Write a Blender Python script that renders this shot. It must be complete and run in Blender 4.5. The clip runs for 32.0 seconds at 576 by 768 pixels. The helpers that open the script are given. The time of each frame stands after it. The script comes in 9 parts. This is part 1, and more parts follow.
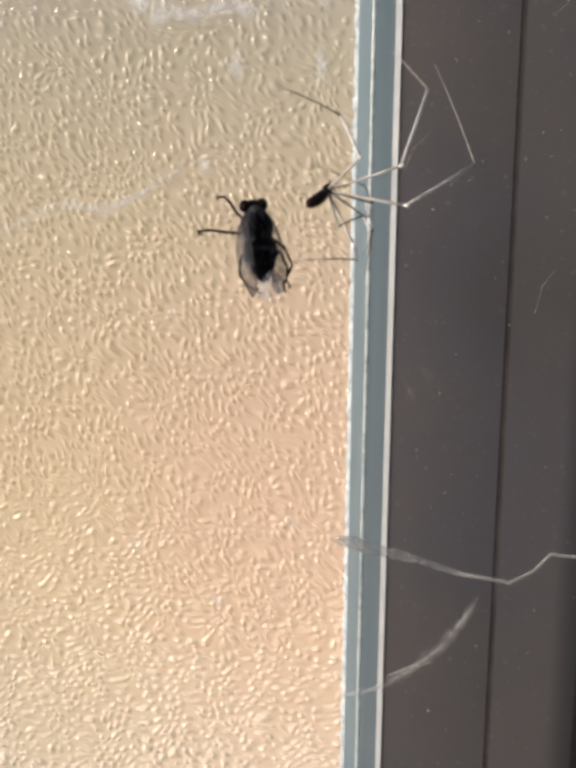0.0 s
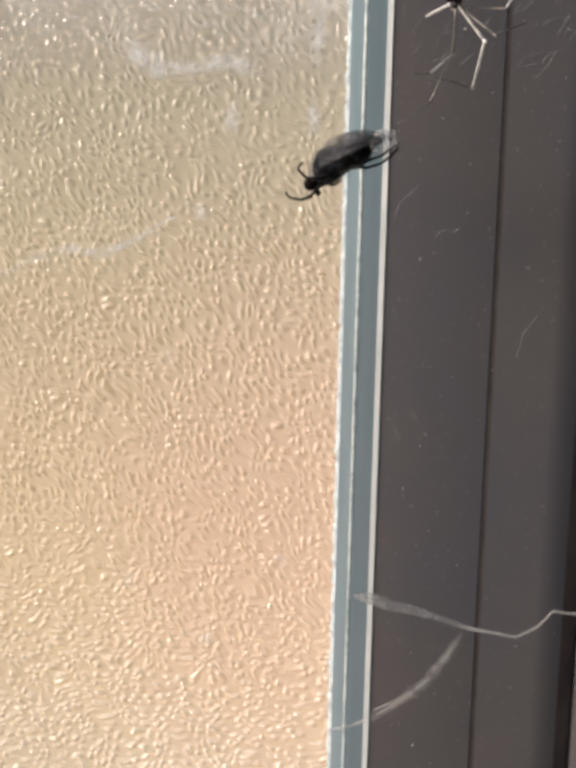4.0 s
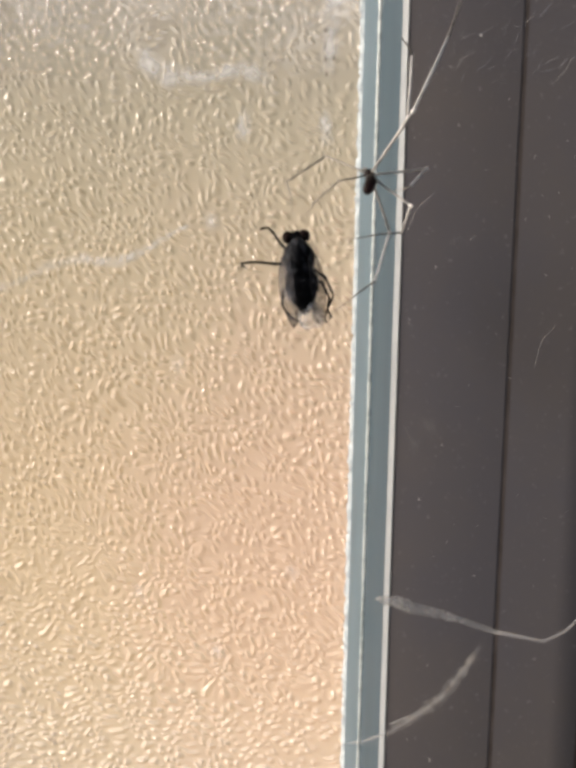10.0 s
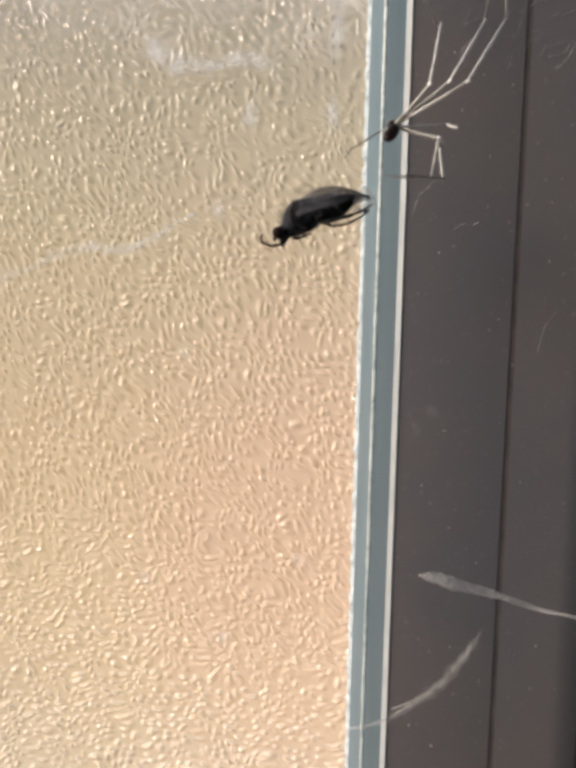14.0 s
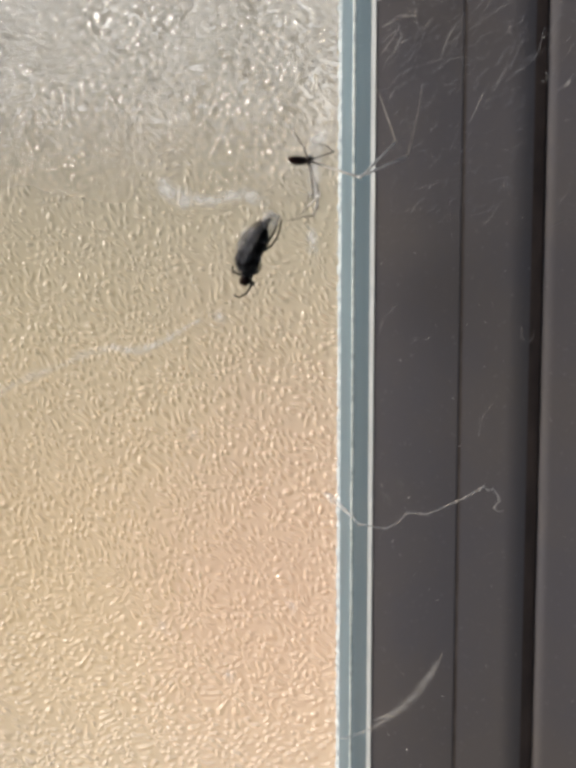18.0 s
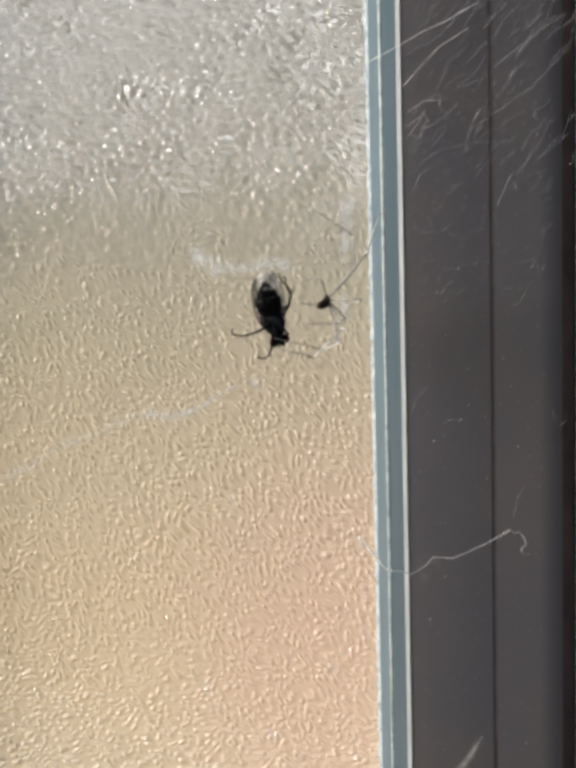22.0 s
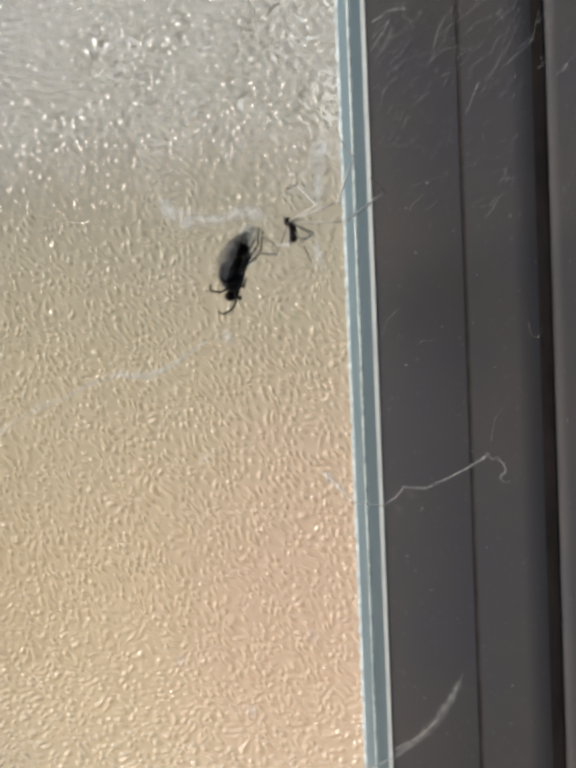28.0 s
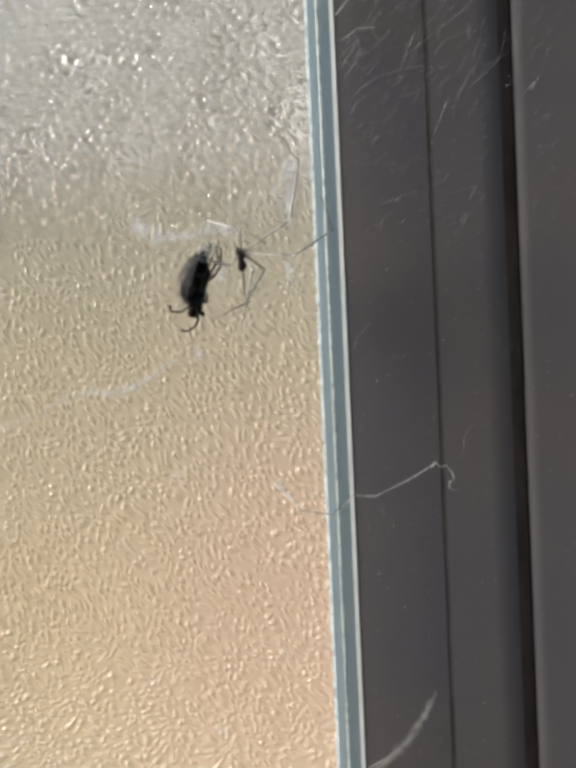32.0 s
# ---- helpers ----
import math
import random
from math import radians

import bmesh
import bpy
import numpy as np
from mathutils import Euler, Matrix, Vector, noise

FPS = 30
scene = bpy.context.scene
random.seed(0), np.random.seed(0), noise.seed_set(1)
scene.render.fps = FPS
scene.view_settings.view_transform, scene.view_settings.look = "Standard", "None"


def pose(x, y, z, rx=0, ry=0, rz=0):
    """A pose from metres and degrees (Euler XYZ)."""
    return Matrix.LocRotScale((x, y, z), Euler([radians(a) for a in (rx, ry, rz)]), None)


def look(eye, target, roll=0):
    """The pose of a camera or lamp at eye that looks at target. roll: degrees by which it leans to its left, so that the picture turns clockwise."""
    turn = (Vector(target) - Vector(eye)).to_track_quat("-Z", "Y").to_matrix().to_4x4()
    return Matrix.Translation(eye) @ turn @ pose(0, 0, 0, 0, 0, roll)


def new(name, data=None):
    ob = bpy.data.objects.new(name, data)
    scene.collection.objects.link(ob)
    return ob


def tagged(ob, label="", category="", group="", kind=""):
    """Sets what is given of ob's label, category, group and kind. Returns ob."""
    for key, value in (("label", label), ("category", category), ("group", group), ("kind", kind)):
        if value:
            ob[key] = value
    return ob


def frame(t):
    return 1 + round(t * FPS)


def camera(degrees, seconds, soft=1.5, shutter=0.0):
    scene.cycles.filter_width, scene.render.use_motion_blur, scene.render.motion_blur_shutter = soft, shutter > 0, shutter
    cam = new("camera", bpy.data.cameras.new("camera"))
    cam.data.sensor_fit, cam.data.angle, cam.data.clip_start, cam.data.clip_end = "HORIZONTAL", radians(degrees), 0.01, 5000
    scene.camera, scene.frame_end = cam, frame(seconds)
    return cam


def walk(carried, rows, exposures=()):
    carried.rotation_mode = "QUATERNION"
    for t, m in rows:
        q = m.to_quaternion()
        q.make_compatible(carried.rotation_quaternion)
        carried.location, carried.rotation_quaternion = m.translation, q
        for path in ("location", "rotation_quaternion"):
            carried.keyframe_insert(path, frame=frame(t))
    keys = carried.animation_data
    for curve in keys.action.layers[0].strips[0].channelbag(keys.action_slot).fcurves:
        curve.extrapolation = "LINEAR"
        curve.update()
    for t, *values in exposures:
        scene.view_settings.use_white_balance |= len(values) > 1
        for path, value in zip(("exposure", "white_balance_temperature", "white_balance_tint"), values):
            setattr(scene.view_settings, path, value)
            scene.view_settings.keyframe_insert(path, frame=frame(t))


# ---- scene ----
cam = camera(32, 32.0, soft=5.0)
walk(cam, [
    (0, look((0.01052, -0.08319, 0.02906), (-0.01560, 0.01122, 0.00898), 0.453)),
    (0.5, look((0.01048, -0.08451, 0.03050), (-0.01463, 0.00992, 0.00923), 0.924)),
    (1, look((0.01008, -0.08466, 0.03145), (-0.01447, 0.00989, 0.01005), 0.878)),
    (1.5, look((0.01042, -0.08462, 0.03213), (-0.01447, 0.00995, 0.01123), 0.969)),
    (2, look((0.01024, -0.08463, 0.03263), (-0.01455, 0.00985, 0.01124), 0.750)),
    (2.5, look((0.01024, -0.08485, 0.03129), (-0.01424, 0.00993, 0.01087), 1.046)),
    (3, look((0.01022, -0.08528, 0.02985), (-0.01444, 0.00991, 0.01165), 1.074)),
    (3.5, look((0.01081, -0.08573, 0.02932), (-0.01410, 0.00970, 0.01280), 1.160)),
    (5.5, look((0.01076, -0.08532, 0.02963), (-0.01438, 0.01023, 0.01422), 1.184)),
    (6, look((0.01018, -0.08551, 0.02958), (-0.01456, 0.01015, 0.01415), 1.135)),
    (6.5, look((0.01052, -0.08554, 0.02938), (-0.01555, 0.00981, 0.01430), 1.113)),
    (7, look((0.01018, -0.08552, 0.02943), (-0.01534, 0.00996, 0.01414), 1.069)),
    (7.5, look((0.01031, -0.08542, 0.02935), (-0.01508, 0.01006, 0.01389), 1.071)),
    (8, look((0.01009, -0.08559, 0.02916), (-0.01542, 0.00992, 0.01409), 0.982)),
    (8.5, look((0.01041, -0.08566, 0.02885), (-0.01463, 0.01003, 0.01415), 1.060)),
    (9, look((0.00997, -0.08566, 0.02870), (-0.01562, 0.00992, 0.01426), 0.968)),
    (9.5, look((0.01031, -0.08513, 0.02891), (-0.01544, 0.01042, 0.01452), 1.036)),
    (10, look((0.01007, -0.08513, 0.02913), (-0.01558, 0.01039, 0.01436), 0.998)),
    (10.5, look((0.01016, -0.08519, 0.02919), (-0.01659, 0.00997, 0.01405), 0.956)),
    (11, look((0.00997, -0.08530, 0.02905), (-0.01660, 0.00993, 0.01408), 0.991)),
    (11.5, look((0.01021, -0.08519, 0.02863), (-0.01702, 0.00979, 0.01317), 1.019)),
    (12, look((0.00987, -0.08527, 0.02818), (-0.01755, 0.00971, 0.01309), 1.005)),
    (12.5, look((0.01013, -0.08511, 0.02794), (-0.01676, 0.01000, 0.01271), 1.154)),
    (13, look((0.00982, -0.08499, 0.02802), (-0.01785, 0.00985, 0.01249), 1.048)),
    (13.5, look((0.01055, -0.08520, 0.02829), (-0.01660, 0.00977, 0.01271), 1.191)),
    (15.5, look((0.01129, -0.08502, 0.02885), (-0.01606, 0.01031, 0.01602), 1.164)),
    (16, look((0.01012, -0.08541, 0.02950), (-0.01643, 0.01026, 0.01753), 1.097)),
    (16.5, look((0.01097, -0.08706, 0.03179), (-0.01558, 0.00884, 0.02190), 0.749)),
    (17, look((0.01093, -0.08943, 0.03359), (-0.01735, 0.00609, 0.02485), 0.550)),
    (17.5, look((0.01250, -0.09811, 0.03420), (-0.01543, -0.00253, 0.02502), 0.132)),
    (18, look((0.01372, -0.10336, 0.03352), (-0.01075, -0.00690, 0.02367), -0.032)),
    (18.5, look((0.01418, -0.10480, 0.03402), (-0.01086, -0.00823, 0.02711), -0.732)),
    (19, look((0.01495, -0.10492, 0.03512), (-0.01379, -0.00926, 0.03032), -0.778)),
    (19.5, look((0.01346, -0.10454, 0.03710), (-0.01610, -0.00920, 0.03099), -1.168)),
    (20, look((0.01449, -0.10399, 0.03899), (-0.01543, -0.00886, 0.03152), -1.118)),
    (20.5, look((0.01404, -0.10324, 0.04054), (-0.01502, -0.00801, 0.03124), -1.210)),
    (21, look((0.01467, -0.10260, 0.04177), (-0.01374, -0.00735, 0.03082), -1.342)),
    (21.5, look((0.01411, -0.10302, 0.04189), (-0.01447, -0.00780, 0.03106), -1.513)),
    (22, look((0.01462, -0.10313, 0.04060), (-0.01397, -0.00781, 0.03073), -1.639)),
    (22.5, look((0.01391, -0.10385, 0.03809), (-0.01382, -0.00809, 0.03028), -1.701)),
    (23, look((0.01455, -0.10387, 0.03538), (-0.01364, -0.00807, 0.03016), -1.523)),
    (23.5, look((0.01477, -0.10254, 0.03457), (-0.01391, -0.00687, 0.02969), -1.991)),
    (24, look((0.01551, -0.10189, 0.03487), (-0.01383, -0.00643, 0.02969), -2.204)),
    (24.5, look((0.01559, -0.10175, 0.03578), (-0.01346, -0.00623, 0.03015), -2.369)),
    (25, look((0.01529, -0.10110, 0.03631), (-0.01309, -0.00541, 0.03016), -2.649)),
    (25.5, look((0.01517, -0.10113, 0.03603), (-0.01372, -0.00558, 0.03010), -2.833)),
    (27.5, look((0.01611, -0.09907, 0.03041), (-0.01323, -0.00360, 0.02561), -2.666)),
    (28, look((0.01629, -0.09945, 0.02980), (-0.01251, -0.00380, 0.02517), -2.432)),
    (28.5, look((0.01668, -0.09891, 0.02971), (-0.01209, -0.00323, 0.02533), -2.673)),
    (29, look((0.01650, -0.09884, 0.03001), (-0.01146, -0.00295, 0.02518), -2.733)),
    (29.5, look((0.01673, -0.09882, 0.03052), (-0.01115, -0.00290, 0.02567), -2.802)),
    (30, look((0.01673, -0.09893, 0.03033), (-0.01108, -0.00297, 0.02597), -2.856)),
    (30.5, look((0.01628, -0.09919, 0.03003), (-0.01080, -0.00299, 0.02654), -2.803)),
    (31, look((0.01668, -0.09950, 0.02941), (-0.01085, -0.00339, 0.02689), -2.971)),
    (31.5, look((0.01668, -0.09917, 0.02950), (-0.01049, -0.00297, 0.02681), -2.900)),
    (32, look((0.01644, -0.09915, 0.02980), (-0.00981, -0.00270, 0.02670), -2.592)),
], exposures=[(0, -0.09, 6750, 12), (17, -0.09, 6800, 11), (18.6, -0.2, 6400, 8), (25, -0.23, 6370, 7), (28, -0.29, 6350, 6), (32, -0.29, 6350, 6)])

# ---- light ----
world = bpy.data.worlds.new("sky")
scene.world = world
world.use_nodes = True
wn = world.node_tree
sky = wn.nodes.new("ShaderNodeTexSky")
sky.sky_type = "NISHITA"
sky.sun_disc = False
sky.sun_elevation, sky.sun_rotation = radians(22), radians(250)
sky.air_density, sky.dust_density = 1.0, 3.0
wn.links.new(sky.outputs[0], wn.nodes["Background"].inputs[0])
wn.nodes["Background"].inputs[1].default_value = 0.12
sun = new("sun", bpy.data.lights.new("sun", "SUN"))
sun.data.energy, sun.data.angle, sun.data.color = 5.0, radians(34), (1, 0.965, 0.92)
sun.matrix_world = look((-1.0, -0.30, 0.28), (0, 0, 0))

MM = 0.001


# ---- materials ----
def mat(name, color, rough=0.5, metal=0.0, spec=0.5):
    m = bpy.data.materials.new(name)
    m.use_nodes = True
    b = m.node_tree.nodes["Principled BSDF"]
    b.inputs["Base Color"].default_value = (*color, 1)
    b.inputs["Roughness"].default_value = rough
    b.inputs["Metallic"].default_value = metal
    b.inputs["Specular IOR Level"].default_value = spec
    return m


def noise_node(m, scale, detail=4.0, stretch=(1, 1, 1), rough=0.6):
    """A noise of the given scale (per millimetre) in object space."""
    n = m.node_tree.nodes
    tc, mp, no = n.new("ShaderNodeTexCoord"), n.new("ShaderNodeMapping"), n.new("ShaderNodeTexNoise")
    mp.inputs["Scale"].default_value = [1000 * s for s in stretch]
    no.inputs["Scale"].default_value = scale
    no.inputs["Detail"].default_value = detail
    no.inputs["Roughness"].default_value = rough
    m.node_tree.links.new(tc.outputs["Object"], mp.inputs[0])
    m.node_tree.links.new(mp.outputs[0], no.inputs["Vector"])
    return no


def ramp_node(m, source, stops):
    r = m.node_tree.nodes.new("ShaderNodeValToRGB")
    while len(r.color_ramp.elements) < len(stops):
        r.color_ramp.elements.new(0.5)
    for e, (p, c) in zip(r.color_ramp.elements, stops):
        e.position, e.color = p, (*c, 1)
    m.node_tree.links.new(source, r.inputs[0])
    return r


def grainy(name, dark, light, scale, rough=0.5, bump=0.0, bscale=8.0, stretch=(1, 1, 1), spec=0.5, metal=0.0, lo=0.35, hi=0.65):
    """A surface whose colour wanders between two tones, with a fine relief."""
    m = mat(name, light, rough, metal, spec)
    b = m.node_tree.nodes["Principled BSDF"]
    r = ramp_node(m, noise_node(m, scale, 5, stretch).outputs[0], [(lo, dark), (hi, light)])
    m.node_tree.links.new(r.outputs[0], b.inputs["Base Color"])
    if bump:
        bn = m.node_tree.nodes.new("ShaderNodeBump")
        bn.inputs["Strength"].default_value = bump
        bn.inputs["Distance"].default_value = 0.00003
        m.node_tree.links.new(noise_node(m, bscale, 3, stretch).outputs[0], bn.inputs["Height"])
        m.node_tree.links.new(bn.outputs[0], b.inputs["Normal"])
    return m


def patchy(name, color, scale, lo, hi, rough=0.8, stretch=(1, 1, 1), most=1.0, thinning=False):
    """A thin broken film: opaque where a noise is high, clear where it is low."""
    m = mat(name, color, rough)
    n, l = m.node_tree.nodes, m.node_tree.links
    r = ramp_node(m, noise_node(m, scale, 5, stretch).outputs[0], [(lo, (0, 0, 0)), (hi, (most, most, most))])
    if thinning:
        at, mu = n.new("ShaderNodeAttribute"), n.new("ShaderNodeMath")
        at.attribute_name, mu.operation = "thickness", "MULTIPLY"
        l.new(at.outputs["Fac"], mu.inputs[0])
        l.new(r.outputs[0], mu.inputs[1])
        l.new(mu.outputs[0], n["Principled BSDF"].inputs["Alpha"])
    else:
        l.new(r.outputs[0], n["Principled BSDF"].inputs["Alpha"])
    return m


PAINT = grainy("dark brown frame paint", (0.092, 0.0825, 0.083), (0.081, 0.076, 0.085), 0.07, 0.7, 0.35, 3.5, spec=0.16, lo=0.38, hi=0.62)
pn = PAINT.node_tree
pricks = ramp_node(PAINT, noise_node(PAINT, 3.2, 2).outputs[0], [(0.66, (0, 0, 0)), (0.80, (0.3, 0.3, 0.3))])
dusty = pn.nodes.new("ShaderNodeMix")
dusty.data_type = "RGBA"
dusty.inputs[7].default_value = (0.30, 0.29, 0.29, 1)
pn.links.new(pricks.outputs[0], dusty.inputs[0])
pn.links.new(pn.nodes["Principled BSDF"].inputs["Base Color"].links[0].from_socket, dusty.inputs[6])
pn.links.new(dusty.outputs[2], pn.nodes["Principled BSDF"].inputs["Base Color"])
# Browner and darker than the face, on the groove part only.
GROOVE_BROWN = grainy("mottled brown groove colour", (0.050, 0.038, 0.035), (0.080, 0.059, 0.051), 0.5, 0.85, 0.4, 3.0, (1, 1, 0.4), spec=0.1)
# Frame paint darkened for the shade in the shallow seam.
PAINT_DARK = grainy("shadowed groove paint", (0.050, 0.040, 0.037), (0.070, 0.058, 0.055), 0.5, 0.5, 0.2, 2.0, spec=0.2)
RUBBER = grainy("blue-grey gasket rubber", (0.024, 0.050, 0.070), (0.033, 0.063, 0.086), 0.35, 0.55, 0.2, 3.0, (1, 1, 0.15), spec=0.25)
RUBBER_PALE = grainy("pale gasket rubber", (0.052, 0.092, 0.122), (0.066, 0.114, 0.148), 0.5, 0.5, 0.2, 3.0, (1, 1, 0.2))
RIB = grainy("shiny pale rib", (0.22, 0.255, 0.26), (0.38, 0.415, 0.42), 1.1, 0.35, 0.3, 3.0, (0.6, 0.6, 1.0), lo=0.40, hi=0.56)
LIP = grainy("off-white plastic lip", (0.235, 0.25, 0.262), (0.29, 0.305, 0.318), 0.3, 0.4, 0.1, 3.0)
SEALANT = grainy("white crumbly sealant", (0.21, 0.25, 0.275), (0.46, 0.51, 0.54), 1.2, 0.8, 0.5, 4.0)
FLY_BLACK = grainy("black bristly chitin", (0.0008, 0.0008, 0.001), (0.004, 0.004, 0.005), 2.2, 0.5, 0.6, 12.0, spec=0.05)
FLY_GREY = grainy("dusty grey thorax", (0.0012, 0.0012, 0.0016), (0.042, 0.044, 0.052), 1.5, 0.5, 0.6, 10.0, (1.6, 0.7, 1), spec=0.05, lo=0.45, hi=0.70)
FLY_EYE = grainy("dark red-brown eye", (0.006, 0.003, 0.003), (0.014, 0.007, 0.006), 6.0, 0.55, 0.4, 30.0, spec=0.04)
FLY_LEG = mat("black leg", (0.003, 0.003, 0.003), 0.5, spec=0.1)
SPIDER_DARK = grainy("dark brown abdomen", (0.002, 0.001, 0.001), (0.020, 0.007, 0.006), 1.6, 0.5, 0.4, 12.0, spec=0.12)
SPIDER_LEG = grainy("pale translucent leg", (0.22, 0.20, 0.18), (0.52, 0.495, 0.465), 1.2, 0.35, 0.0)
# Paler than the femur to offset the light it loses.
TIBIA = grainy("leg lightened for lost light", (0.36, 0.345, 0.33), (0.74, 0.72, 0.70), 1.2, 0.35, 0.0)
# Brown darkened so the thin parts look backlit against the pane.
SPIDER_THIN = grainy("thin brownish leg, backlit dark", (0.09, 0.077, 0.066), (0.28, 0.255, 0.23), 1.0, 0.4, 0.0)
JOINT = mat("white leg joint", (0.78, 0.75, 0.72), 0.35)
SILK = grainy("grey dusty silk", (0.32, 0.30, 0.29), (0.62, 0.60, 0.58), 0.8, 0.7)
SILK_FINE = patchy("fine broken silk", (0.62, 0.60, 0.58), 0.7, 0.35, 0.75, most=0.7)
SILK_SOFT = patchy("soft dusty silk", (0.55, 0.52, 0.50), 1.1, 0.15, 0.8, most=0.62)
SILK_TAIL = patchy("sheer dusty silk", (0.50, 0.48, 0.46), 2.2, 0.28, 0.72, most=0.58)
SILK_VEIL = patchy("white silk veil", (0.75, 0.74, 0.74), 1.6, 0.30, 0.75, most=0.5)
SMUDGE = patchy("faint smudge", (0.5, 0.48, 0.46), 2.0, 0.2, 0.9, most=0.16, thinning=True)
COBWEB = patchy("dusty cobweb film", (0.55, 0.53, 0.51), 1.9, 0.30, 0.80, most=0.52, thinning=True)
SMEAR = patchy("chalky smear", (0.80, 0.82, 0.86), 0.75, 0.25, 0.80, most=0.74, thinning=True)
SMEAR_THIN = patchy("thin chalky smear", (0.80, 0.82, 0.86), 0.75, 0.25, 0.82, most=0.42, thinning=True)
HAIR = patchy("soft grey dust hair", (0.52, 0.52, 0.56), 0.9, 0.15, 0.85, most=0.36)
DUST = mat("pale dust speck", (0.6, 0.58, 0.56), 0.9)

GLASS = mat("pebbled glass", (0.97, 0.98, 0.97), 0.12)
GLASS.node_tree.nodes["Principled BSDF"].inputs["Transmission Weight"].default_value = 1.0
GLASS.node_tree.nodes["Principled BSDF"].inputs["Specular IOR Level"].default_value = 0.1
GLASS.node_tree.nodes["Principled BSDF"].inputs["IOR"].default_value = 1.5
gn = GLASS.node_tree
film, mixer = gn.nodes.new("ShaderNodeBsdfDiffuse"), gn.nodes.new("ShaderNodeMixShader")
# Film tint: peach to grey, standing in for light seen through the pane.
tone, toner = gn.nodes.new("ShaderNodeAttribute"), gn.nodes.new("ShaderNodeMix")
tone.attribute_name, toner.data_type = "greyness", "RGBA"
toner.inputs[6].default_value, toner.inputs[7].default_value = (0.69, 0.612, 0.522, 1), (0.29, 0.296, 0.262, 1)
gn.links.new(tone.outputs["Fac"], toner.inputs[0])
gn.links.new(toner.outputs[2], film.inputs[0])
# Share of the matte tint film, painted per vertex.
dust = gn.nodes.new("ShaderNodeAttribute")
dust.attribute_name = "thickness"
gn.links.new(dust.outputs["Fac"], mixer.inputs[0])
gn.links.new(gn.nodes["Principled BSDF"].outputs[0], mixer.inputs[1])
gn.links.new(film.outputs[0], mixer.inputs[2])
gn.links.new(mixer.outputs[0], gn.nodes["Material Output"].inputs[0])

WING = grainy("smoky clear wing", (0.014, 0.014, 0.017), (0.15, 0.15, 0.17), 1.5, 0.6, 0.3, 6.0, (1, 0.6, 1), spec=0.12, lo=0.36, hi=0.72)
wb = WING.node_tree.nodes["Principled BSDF"]
wr = ramp_node(WING, noise_node(WING, 1.7, 4, (1, 0.6, 1)).outputs[0], [(0.35, (0.12, 0.12, 0.12)), (0.68, (0.46, 0.46, 0.46))])
WING.node_tree.links.new(wr.outputs[0], wb.inputs["Alpha"])

CAPE = grainy("mottled dusty silk sheet", (0.010, 0.010, 0.013), (0.115, 0.117, 0.138), 1.9, 0.7, 0.3, 6.0, (1, 0.8, 1), spec=0.15, lo=0.36, hi=0.68)
cr = ramp_node(CAPE, noise_node(CAPE, 1.9, 4).outputs[0], [(0.40, (0.04, 0.04, 0.04)), (0.62, (0.42, 0.42, 0.42))])
CAPE.node_tree.links.new(cr.outputs[0], CAPE.node_tree.nodes["Principled BSDF"].inputs["Alpha"])


